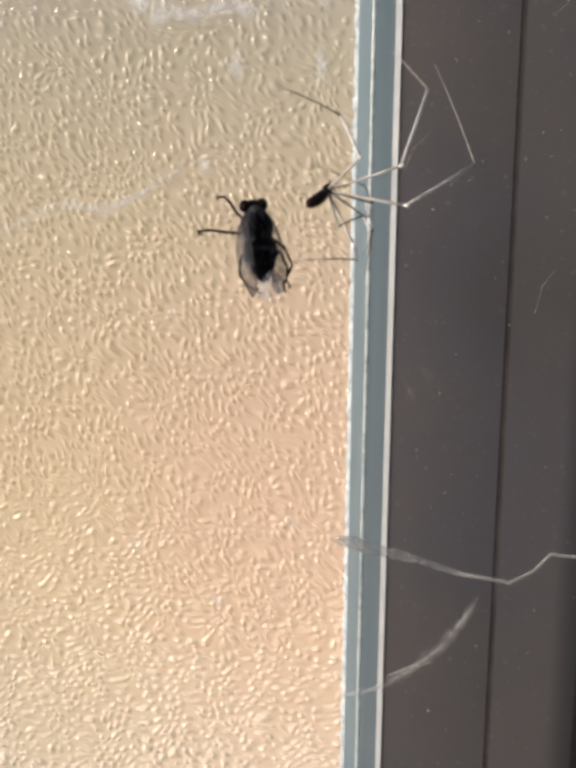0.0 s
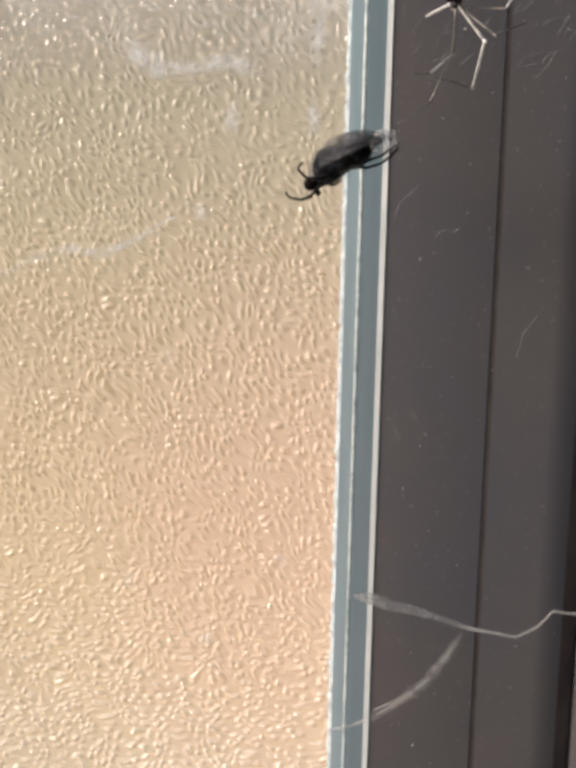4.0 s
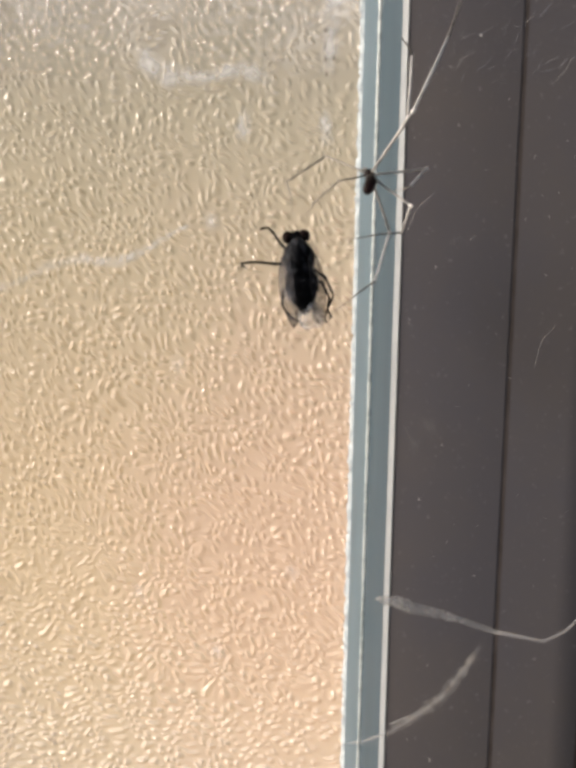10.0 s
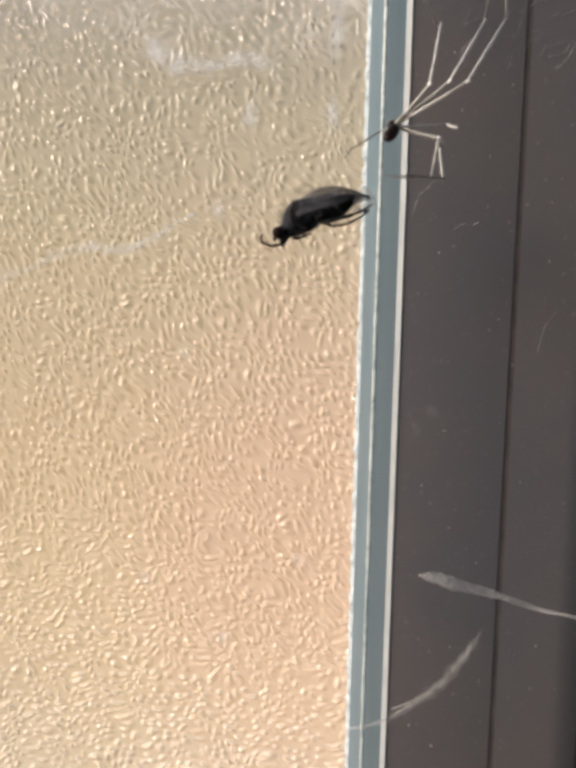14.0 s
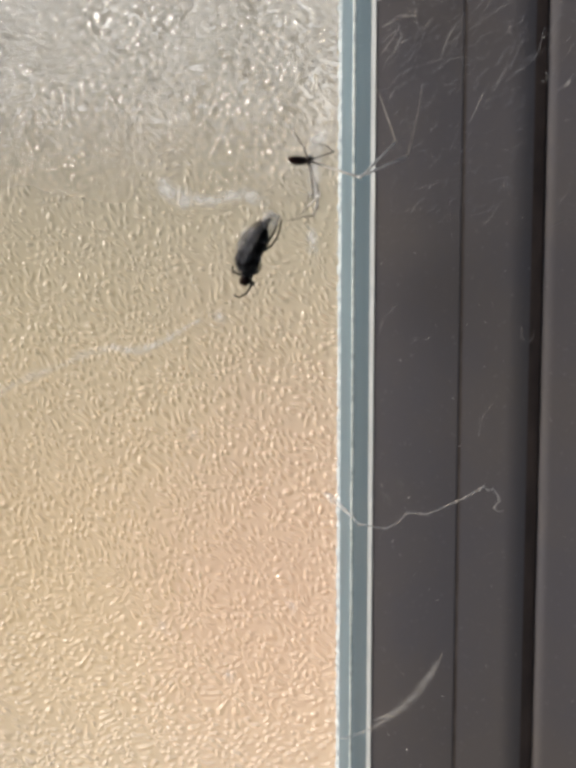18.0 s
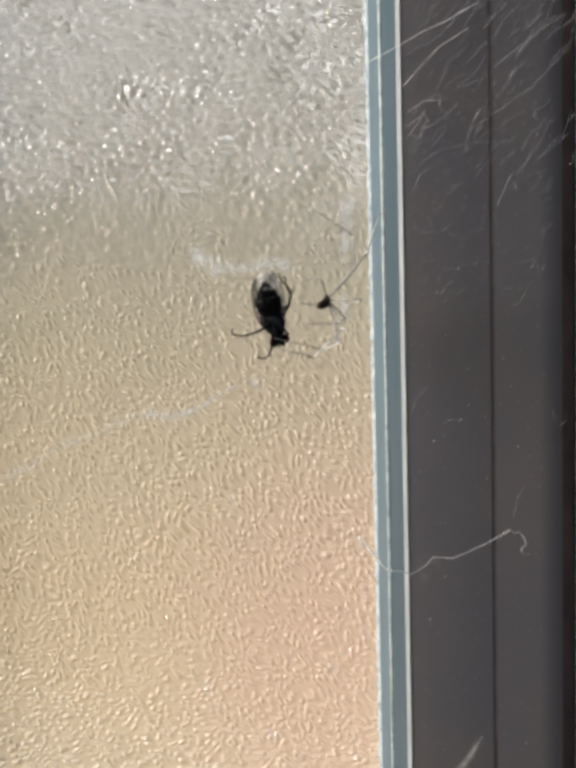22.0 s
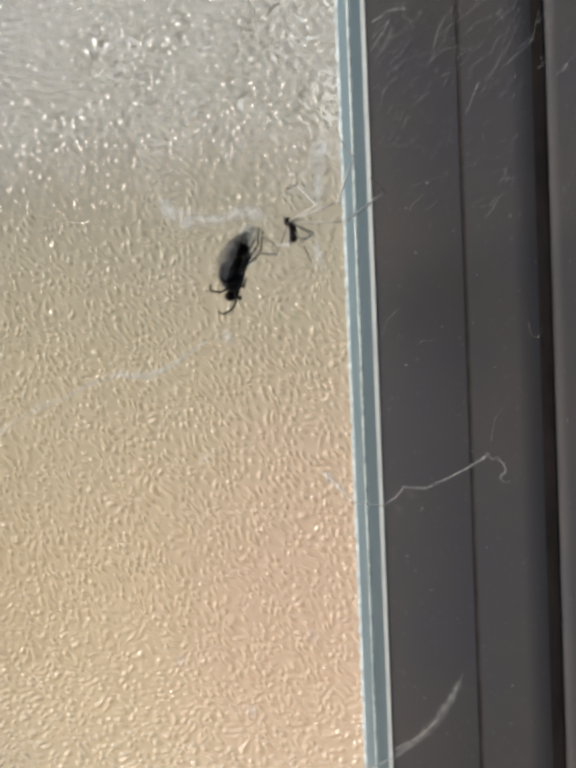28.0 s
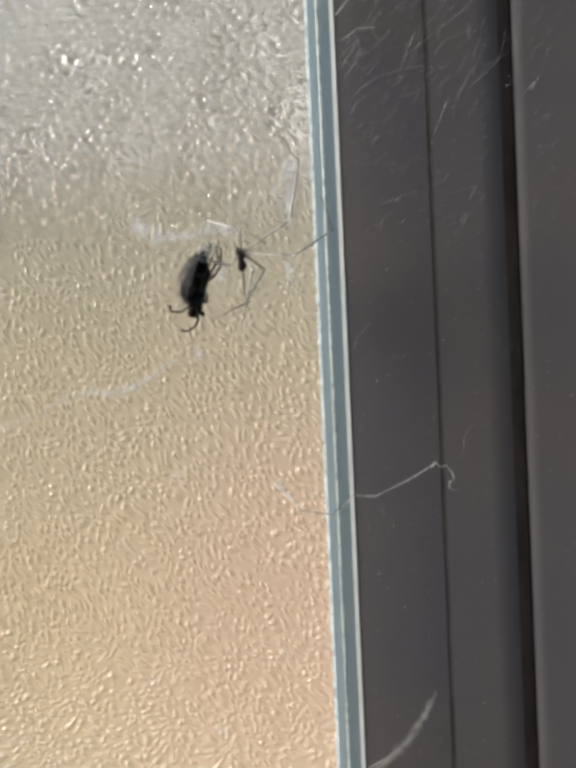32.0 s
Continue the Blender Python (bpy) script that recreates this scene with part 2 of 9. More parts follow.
def glow_material():
    """Room light behind the pane, painted as glow: white above, straw and peach below."""
    m = bpy.data.materials.new("painted glow behind the pane")
    m.use_nodes = True
    n, l = m.node_tree.nodes, m.node_tree.links
    n.remove(n["Principled BSDF"])
    tc, sp = n.new("ShaderNodeTexCoord"), n.new("ShaderNodeSeparateXYZ")
    l.new(tc.outputs["Object"], sp.inputs[0])
    no = noise_node(m, 0.02, 2)
    mul = n.new("ShaderNodeMath")
    mul.operation = "MULTIPLY_ADD"
    mul.inputs[1].default_value, mul.inputs[2].default_value = 0.030, -0.015
    l.new(no.outputs[0], mul.inputs[0])
    add = n.new("ShaderNodeMath")
    l.new(sp.outputs[2], add.inputs[0])
    l.new(mul.outputs[0], add.inputs[1])
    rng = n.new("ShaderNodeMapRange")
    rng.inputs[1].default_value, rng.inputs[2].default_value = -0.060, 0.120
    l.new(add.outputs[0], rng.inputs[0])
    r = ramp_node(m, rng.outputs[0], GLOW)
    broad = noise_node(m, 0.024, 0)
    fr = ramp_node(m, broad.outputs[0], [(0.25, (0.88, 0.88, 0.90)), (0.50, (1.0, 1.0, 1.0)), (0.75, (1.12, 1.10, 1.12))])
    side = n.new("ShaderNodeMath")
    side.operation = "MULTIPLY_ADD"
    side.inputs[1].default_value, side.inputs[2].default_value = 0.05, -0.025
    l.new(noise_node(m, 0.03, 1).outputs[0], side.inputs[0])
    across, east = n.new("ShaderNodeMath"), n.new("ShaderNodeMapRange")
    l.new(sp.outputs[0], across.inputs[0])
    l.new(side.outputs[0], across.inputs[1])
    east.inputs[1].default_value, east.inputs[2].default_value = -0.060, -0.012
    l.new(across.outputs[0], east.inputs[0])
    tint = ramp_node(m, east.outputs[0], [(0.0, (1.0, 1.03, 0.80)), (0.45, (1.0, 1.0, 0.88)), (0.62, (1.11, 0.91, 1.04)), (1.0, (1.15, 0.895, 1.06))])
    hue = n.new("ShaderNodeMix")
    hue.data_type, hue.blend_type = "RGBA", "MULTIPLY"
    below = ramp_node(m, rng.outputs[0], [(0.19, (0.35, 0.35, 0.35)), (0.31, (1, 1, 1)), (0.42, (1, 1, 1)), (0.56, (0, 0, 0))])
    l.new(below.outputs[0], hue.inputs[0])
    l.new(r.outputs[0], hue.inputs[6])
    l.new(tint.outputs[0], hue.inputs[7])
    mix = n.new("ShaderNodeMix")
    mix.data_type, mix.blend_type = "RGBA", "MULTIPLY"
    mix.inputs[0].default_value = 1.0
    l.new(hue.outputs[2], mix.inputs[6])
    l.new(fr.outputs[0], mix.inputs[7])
    # Bright noise spots painted in the high glow; the bumps turn them into glints.
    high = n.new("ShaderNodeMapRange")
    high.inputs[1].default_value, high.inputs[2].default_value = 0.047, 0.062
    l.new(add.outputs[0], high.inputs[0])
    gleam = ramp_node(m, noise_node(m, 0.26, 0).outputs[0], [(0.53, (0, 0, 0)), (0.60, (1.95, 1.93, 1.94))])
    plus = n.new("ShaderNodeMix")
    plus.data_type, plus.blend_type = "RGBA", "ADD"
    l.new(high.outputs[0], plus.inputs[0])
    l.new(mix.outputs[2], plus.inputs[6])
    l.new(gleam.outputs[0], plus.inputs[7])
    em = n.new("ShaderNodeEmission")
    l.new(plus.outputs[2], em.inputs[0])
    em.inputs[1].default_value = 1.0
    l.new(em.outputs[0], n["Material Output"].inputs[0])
    return m


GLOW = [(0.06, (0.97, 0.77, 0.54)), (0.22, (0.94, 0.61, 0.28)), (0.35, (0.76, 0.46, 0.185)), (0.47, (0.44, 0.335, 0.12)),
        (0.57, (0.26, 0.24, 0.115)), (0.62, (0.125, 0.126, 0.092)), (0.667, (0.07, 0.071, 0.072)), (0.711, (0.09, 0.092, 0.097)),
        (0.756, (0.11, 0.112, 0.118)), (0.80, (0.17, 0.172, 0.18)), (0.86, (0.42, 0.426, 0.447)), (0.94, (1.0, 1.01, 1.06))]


# ---- mesh helpers ----
def obj(name, verts, faces, material, parent=None, label="", smooth=True, recalc=False, sharp=0):
    me = bpy.data.meshes.new(name)
    me.from_pydata([tuple(v) for v in verts], [], faces)
    if recalc:
        bm = bmesh.new()
        bm.from_mesh(me)
        bmesh.ops.recalc_face_normals(bm, faces=bm.faces)
        bm.to_mesh(me)
        bm.free()
    me.materials.append(material)
    if smooth:
        me.polygons.foreach_set("use_smooth", [True] * len(me.polygons))
    if sharp:
        me.set_sharp_from_angle(angle=radians(sharp))
    ob = new(name, me)
    if parent:
        ob.parent = parent
    if label:
        tagged(ob, label)
    return ob


def part(name, data, material, parent, label="", sharp=0):
    return obj(name, data[0], data[1], material, parent, label, sharp=sharp)


def tube_data(points, radii, sides=7):
    """A round tube along points (mm), with one radius for each."""
    pts = [Vector(p) for p in points]
    verts, faces = [], []
    up = Vector((0.31, 0.87, 0.38))
    for i, p in enumerate(pts):
        d = (pts[min(i + 1, len(pts) - 1)] - pts[max(i - 1, 0)]).normalized()
        a = d.cross(up).normalized()
        b = d.cross(a)
        for k in range(sides):
            w = 2 * math.pi * k / sides
            verts.append((p + radii[i] * (math.cos(w) * a + math.sin(w) * b)) * MM)
    for i in range(len(pts) - 1):
        for k in range(sides):
            k2 = (k + 1) % sides
            faces.append((i * sides + k, i * sides + k2, (i + 1) * sides + k2, (i + 1) * sides + k))
    faces.append(tuple(range(sides - 1, -1, -1)))
    faces.append(tuple(range((len(pts) - 1) * sides, len(pts) * sides)))
    return verts, faces


def join(*datas):
    verts, faces = [], []
    for v, f in datas:
        k = len(verts)
        verts += list(v)
        faces += [tuple(i + k for i in q) for q in f]
    return verts, faces


def ball_data(c, r, rings=14, segs=20, wobble=0.0, seed=0.0):
    """An uneven ellipsoid (mm) with half-axes r round c, its poles along y."""
    verts, faces = [], []
    for i in range(rings + 1):
        a = math.pi * i / rings
        for k in range(segs):
            w = 2 * math.pi * k / segs
            u = Vector((math.sin(a) * math.cos(w), math.cos(a), math.sin(a) * math.sin(w)))
            s = 1 + wobble * noise.noise(u * 2.3 + Vector((seed, seed * 2, 0)))
            verts.append(Vector((c[0] + r[0] * u.x * s, c[1] + r[1] * u.y * s, c[2] + r[2] * u.z * s)) * MM)
    for i in range(rings):
        for k in range(segs):
            k2 = (k + 1) % segs
            faces.append((i * segs + k, (i + 1) * segs + k, (i + 1) * segs + k2, i * segs + k2))
    return verts, faces


def extrude_data(profile, z0, z1, steps=1, jitter=None):
    """A closed profile (x, y in mm) drawn from z0 to z1."""
    n = len(profile)
    verts, faces = [], []
    for s in range(steps + 1):
        z = z0 + (z1 - z0) * s / steps
        for i, (x, y) in enumerate(profile):
            dx, dy = jitter(i, z) if jitter else (0, 0)
            verts.append(Vector((x + dx, y + dy, z)) * MM)
    for s in range(steps):
        for i in range(n):
            j = (i + 1) % n
            faces.append((s * n + i, s * n + j, (s + 1) * n + j, (s + 1) * n + i))
    faces.append(tuple(range(n - 1, -1, -1)))
    faces.append(tuple(range(steps * n, (steps + 1) * n)))
    return verts, faces


def rounded(points, r, k=4):
    """A profile with its corners rounded; r: one radius for each corner."""
    out = []
    n = len(points)
    for i in range(n):
        p, a, b = Vector(points[i]), Vector(points[i - 1]), Vector(points[(i + 1) % n])
        u, v = (a - p), (b - p)
        q = min(r[i], u.length * 0.45, v.length * 0.45)
        if q <= 0:
            out.append(tuple(p))
            continue
        s, e = p + u.normalized() * q, p + v.normalized() * q
        for j in range(k + 1):
            w = j / k
            out.append(tuple((1 - w) ** 2 * s + 2 * w * (1 - w) * p + w * w * e))
    return out


Z0, Z1 = -75, 125


# ---- structure ----
def pane():
    """The pebbled pane: a solid sheet, its near face covered with small slanting bumps."""
    x0, x1, z0, z1, nx, nz = -62, -4.6, -36, 82, 720, 1440
    rg = np.random.default_rng(5)
    spec = np.fft.fft2(rg.standard_normal((nz, nx)))
    fz, fx = np.meshgrid(np.fft.fftfreq(nz, (z1 - z0) / nz), np.fft.fftfreq(nx, (x1 - x0) / nx), indexing="ij")

    def swell(size):
        """A smooth uneven field with humps of about that size."""
        h = np.real(np.fft.ifft2(np.roll(spec, int(size * 37)) * np.exp(-((fx ** 2 + fz ** 2) * size ** 2))))
        return h / h.std()

    xs, zs = np.linspace(x0, x1, nx), np.linspace(z0, z1, nz)
    xx, zz = xs[None, :], zs[:, None]
    px, pz = xx + 0.06 * swell(1.1) + 0.3 * swell(4), zz + 0.06 * swell(1.4) + 0.3 * swell(4.4)

    def pebbles(angle, along, across, stray=0.60, sharp=11.0):
        """Small round-topped bumps side by side, each longer along the stroke than across it, no two alike."""
        u, v = (math.cos(angle) * px + math.sin(angle) * pz) / along, (-math.sin(angle) * px + math.cos(angle) * pz) / across
        iv = np.floor(v).astype(int)
        u = u + 0.5 * (iv % 2)
        iu = np.floor(u).astype(int)
        ju, jv, tall, big = (rg.random((256, 256)) for _ in range(4))
        h = np.zeros_like(u)
        for dj in (-1, 0, 1):
            shift = 0.5 * ((iv + dj) % 2) - 0.5 * (iv % 2)
            for di in (-1, 0, 1):
                a, b = (iu + di) % 256, (iv + dj) % 256
                du = u + shift - (iu + di + 0.5 + stray * (ju[a, b] - 0.5))
                dv = v - (iv + dj + 0.5 + stray * (jv[a, b] - 0.5))
                h += (1 - 0.9 * stray + 1.8 * stray * tall[a, b]) * np.exp(-sharp * (1 + 0.7 * big[a, b]) * (du * du + dv * dv))
        h = h - h.mean()
        return h / h.std()

    low = swell(12)
    slant, flat, cobble = pebbles(radians(-50), 1.18, 0.64), pebbles(radians(10), 1.14, 0.68), pebbles(radians(-6), 1.36, 0.92, 0.40, 7.0)
    w_top = 1 / (1 + np.exp(-(zz - 52 - 0.10 * (xx + 25) + 2 * low) / 4))
    w_low = 1 / (1 + np.exp((zz + 6 + 0.15 * (xx + 25) + 3 * low) / 5))
    h = slant * (1 - w_top) * (1 - w_low) + cobble * w_top + flat * w_low * (1 - w_top)
    amp = 0.078 + 0.075 * w_top + 0.030 * w_low - 0.036 * np.exp(-((zz - 40) / 10) ** 2)
    h = h * amp * (1 + 0.15 * low)
    y = -h * np.clip((x1 - 0.9 - xx) / 0.8, 0, 1)
    gx, gz = np.meshgrid(xs, zs)
    front = np.stack([gx, y, gz], -1).reshape(-1, 3) * MM
    i = np.arange(nz - 1)[:, None] * nx + np.arange(nx - 1)[None, :]
    quads = np.stack([i, i + 1, i + nx + 1, i + nx], -1).reshape(-1, 4)
    n = len(front)
    back = np.array([(x0, 4, z0), (x1, 4, z0), (x1, 4, z1), (x0, 4, z1)]) * MM
    a, b, c, d = 0, nx - 1, nz * nx - 1, (nz - 1) * nx
    rims = [list(range(a, b + 1))[::-1] + [n, n + 1], list(range(d, c + 1)) + [n + 2, n + 3],
            list(range(b, c + 1, nx))[::-1] + [n + 1, n + 2], list(range(a, d + 1, nx)) + [n + 3, n]]
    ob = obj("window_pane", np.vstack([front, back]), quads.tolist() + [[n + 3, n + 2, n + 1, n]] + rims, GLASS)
    for p in ob.data.polygons[-5:]:
        p.use_smooth = False
    ob.visible_shadow = False
    # More film low, darker grey high: painted to follow the light behind the pane.
    film_share = np.zeros(n + 4) + 0.42
    film_share[:n] = (0.42 - 0.08 * w_top).reshape(-1)
    ob.data.attributes.new("thickness", "FLOAT", "POINT").data.foreach_set("value", film_share)
    grey_tint = np.zeros(n + 4)
    grey_tint[:n] = np.broadcast_to(np.clip(0.30 / (1 + np.exp(-(zz - 30 + 2 * low) / 5)) + 0.70 * w_top, 0, 1), (nz, nx)).reshape(-1)
    ob.data.attributes.new("greyness", "FLOAT", "POINT").data.foreach_set("value", grey_tint)
    return tagged(ob, "pebbled privacy glass pane in a dark window frame", "window pane", kind="structure")


def gasket():
    g = tagged(new("window_gasket"), "blue-grey ribbed rubber gasket between glass and frame", "gasket", kind="structure")
    LINES = [(-6.56, -1.68), (-3.92, -8.37), (-0.53, -19.14), (0.03, -19.8)]
    (ax, ay), (bx, by), (cx, cy), (dx, dy) = LINES

    def wav(i, z):
        if i < 2:
            return (0.20 * noise.noise(Vector((z * 1.1, 3, 0))) + 0.16 * noise.noise(Vector((z * 2.9, 7, 0))) + 0.08 * noise.noise(Vector((z * 6.0, 5, 0))), 0)
        return (0, 0)

    part("sealant", extrude_data([(ax - 0.55, -0.12), (ax - 0.30, ay * 0.4 - 0.3), (ax + 0.45, ay - 0.06), (ax + 0.45, 0.2)], Z0, Z1, 900, wav), SEALANT, g, "crumbly white sealant edge")
    part("inner_band", extrude_data(rounded([(ax + 0.1, ay), (bx - 0.10, by), (bx - 0.10, by + 6), (ax + 0.1, 0.5)], [0.2, 0.1, 0, 0]), Z0, Z1), RUBBER_PALE, g, sharp=32)
    k = 500
    pts = [(bx + 0.05, by + 0.08, Z0 + (Z1 - Z0) * i / k) for i in range(k + 1)]
    rad = [0.26 + 0.05 * noise.noise(Vector((p[2] * 1.6, 0, 0))) for p in pts]
    part("rib", tube_data(pts, rad, 8), RIB, g, "shiny pale rib with lighter and darker spots")
    part("outer_band", extrude_data(rounded([(bx + 0.10, by), (cx - 0.01, cy), (cx - 0.01, cy + 6), (bx + 0.10, by + 6)], [0.1, 0.12, 0, 0]), Z0, Z1), RUBBER, g, sharp=32)
    part("lip", extrude_data(rounded([(cx, cy - 0.1), (dx - 0.05, dy - 0.12), (dx - 0.05, dy + 4), (cx, cy + 4)], [0.14, 0.14, 0, 0]), Z0, Z1), LIP, g, "off-white plastic lip", sharp=32)
    return g


def frame_profile():
    f = tagged(new("window_frame"), "dark brown painted window frame with a narrow seam", "window frame", kind="structure")
    y = FACE
    part("glazing_bead", extrude_data(rounded([(0, y), (SEAM - 0.14, y), (SEAM - 0.14, y + 14), (0, y + 14)], [0.08, 0.10, 0, 0]), Z0, Z1), PAINT, f, sharp=32)
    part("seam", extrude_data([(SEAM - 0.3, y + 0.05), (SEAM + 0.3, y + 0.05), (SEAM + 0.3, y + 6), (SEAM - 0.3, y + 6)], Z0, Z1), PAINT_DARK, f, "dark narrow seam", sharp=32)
    bend = [(EDGE - 2.7 + 2.64 * i / 12, y + 0.75 * (i / 12) ** 2.0) for i in range(13)]
    part("face", extrude_data([(SEAM + 0.14, y)] + bend[:9] + [(bend[8][0], y + 14), (SEAM + 0.14, y + 14)], Z0, Z1), PAINT, f, sharp=32)
    part("groove", extrude_data([(bend[8][0] + 0.002, bend[8][1])] + bend[9:] + [(EDGE - 0.06, y + 13), (bend[8][0] + 0.002, y + 13)], Z0, Z1), GROOVE_BROWN, f, "dark groove coloured mottled brown", sharp=32)
    part("outer_profile", extrude_data(rounded([(EDGE - 0.05, y + 0.35), (EDGE + 26, y + 0.35), (EDGE + 26, y + 14), (EDGE - 0.05, y + 14)], [1.1, 0.5, 0, 0], 8), Z0, Z1), PAINT, f, sharp=32)
    # Unseen backing plate added to keep backdrop glow out of the gap.
    part("glow_stop", extrude_data([(0.6, y + 13.4), (EDGE + 26.4, y + 13.4), (EDGE + 26.4, 4), (0.6, 4)], Z0, Z1), PAINT_DARK, f, sharp=32)
    return f


FACE, SEAM, EDGE = -19.80, 7.21, 13.60


def surroundings():
    """The room side: a glowing backdrop, with unseen walls and ground added to close it."""
    # Flat emissive sheet; its colour carries the light seen through the pane.
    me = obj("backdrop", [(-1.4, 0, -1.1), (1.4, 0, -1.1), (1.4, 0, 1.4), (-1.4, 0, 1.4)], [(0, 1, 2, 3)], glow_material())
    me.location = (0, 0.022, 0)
    tagged(me, "flat backdrop with straw and peach room glow painted on", "backdrop", kind="structure")
    wall = grainy("plain light plaster", (0.42, 0.40, 0.37), (0.55, 0.53, 0.50), 0.02, 0.9, 0.3, 0.4)
    t = 0.004
    # Out-of-view walls added so no light from behind leaks past the window.
    for nm, (xa, xb, za, zb) in {"wall_east": (EDGE * MM + 0.026, 1.5, -1.2, 1.5), "wall_west": (-1.5, -0.0612, -1.2, 1.5),
                                 "wall_above": (-0.0612, EDGE * MM + 0.026, 0.0815, 1.5), "wall_below": (-0.0612, EDGE * MM + 0.026, -1.2, -0.0352)}.items():
        v = [(x, yy, z) for yy in (FACE * MM + 0.001 if nm == "wall_east" else 0.0006, t) for x, z in ((xa, za), (xb, za), (xb, zb), (xa, zb))]
        ob = obj(nm, v, [(0, 1, 2, 3), (7, 6, 5, 4), (0, 4, 5, 1), (1, 5, 6, 2), (2, 6, 7, 3), (3, 7, 4, 0)], wall, smooth=False)
        tagged(ob, "added plain wall round the window, out of view", "wall", kind="structure")
    # Ground added out of view; its pale tone bounces light.
    gm = grainy("pale grey paving", (0.30, 0.29, 0.28), (0.42, 0.41, 0.39), 0.01, 0.9)
    gr = obj("ground", [(-60, -60, -1.2), (60, -60, -1.2), (60, 60, -1.2), (-60, 60, -1.2)], [(0, 1, 2, 3)], gm, smooth=False)
    tagged(gr, "added pale grey ground, out of view", "ground", kind="structure")


PANE = pane()
gasket()
frame_profile()
surroundings()


# ---- creatures ----
def turned(p, q):
    """A pose from a place in millimetres and a quaternion."""
    from mathutils import Quaternion
    return Matrix.LocRotScale(Vector(p) * MM, Quaternion(q).normalized(), None)


def aim(p, d):
    """A pose at a place in millimetres whose z axis points along d."""
    return Matrix.LocRotScale(Vector(p) * MM, Vector((0, 0, 1)).rotation_difference(Vector(d)), None)


def wing_data(side):
    """One wing: a thin plate folded like a roof over the abdomen, bent down at its tip."""
    rows, cols = 22, 10
    top, bot = [], []
    for i in range(rows + 1):
        u = i / rows
        ridge = float(np.interp(u, (0, 0.15, 0.35, 0.55, 0.72, 0.88, 1), (0.80, 1.05, 1.22, 1.16, 0.88, 0.38, -0.12)))
        wide = math.sin(math.pi * min(1, u * 0.84 + 0.13)) ** 0.7
        inner, outer = 0.52 - 0.10 * u, 0.66 + 0.72 * wide
        for k in range(cols + 1):
            v = k / cols
            x = outer + (inner - outer) * v - 0.10 * max(0, u - 0.7)
            y = 0.95 - 4.35 * u + 0.30 * v * u
            z = ridge - 1.30 * wide * (1 - v) ** 1.4 + 0.03 * math.sin(9 * u + 5 * v)
            top.append(Vector((side * x, y, z + 0.010)) * MM)
            bot.append(Vector((side * x, y, z - 0.010)) * MM)
    n, w = len(top), cols + 1
    faces = []
    for i in range(rows):
        for k in range(cols):
            a = i * w + k
            faces.append((a, a + 1, a + w + 1, a + w))
            faces.append((n + a, n + a + w, n + a + w + 1, n + a + 1))
    rim = [k for k in range(w)] + [i * w + cols for i in range(1, rows + 1)] + [rows * w + k for k in range(cols - 1, -1, -1)] + [i * w for i in range(rows - 1, 0, -1)]
    for a, b in zip(rim, rim[1:] + rim[:1]):
        faces.append((a, n + a, n + b, b))
    veins = []
    for v in (0.04, 0.25, 0.48, 0.72, 0.95):
        k = v * cols
        a, f = int(k), k - int(k)
        pts = [(top[i * w + a] * (1 - f) + top[i * w + min(a + 1, cols)] * f) / MM for i in range(rows + 1)]
        veins.append((pts, 0.030 if v < 0.1 else 0.017))
    return top + bot, faces, veins


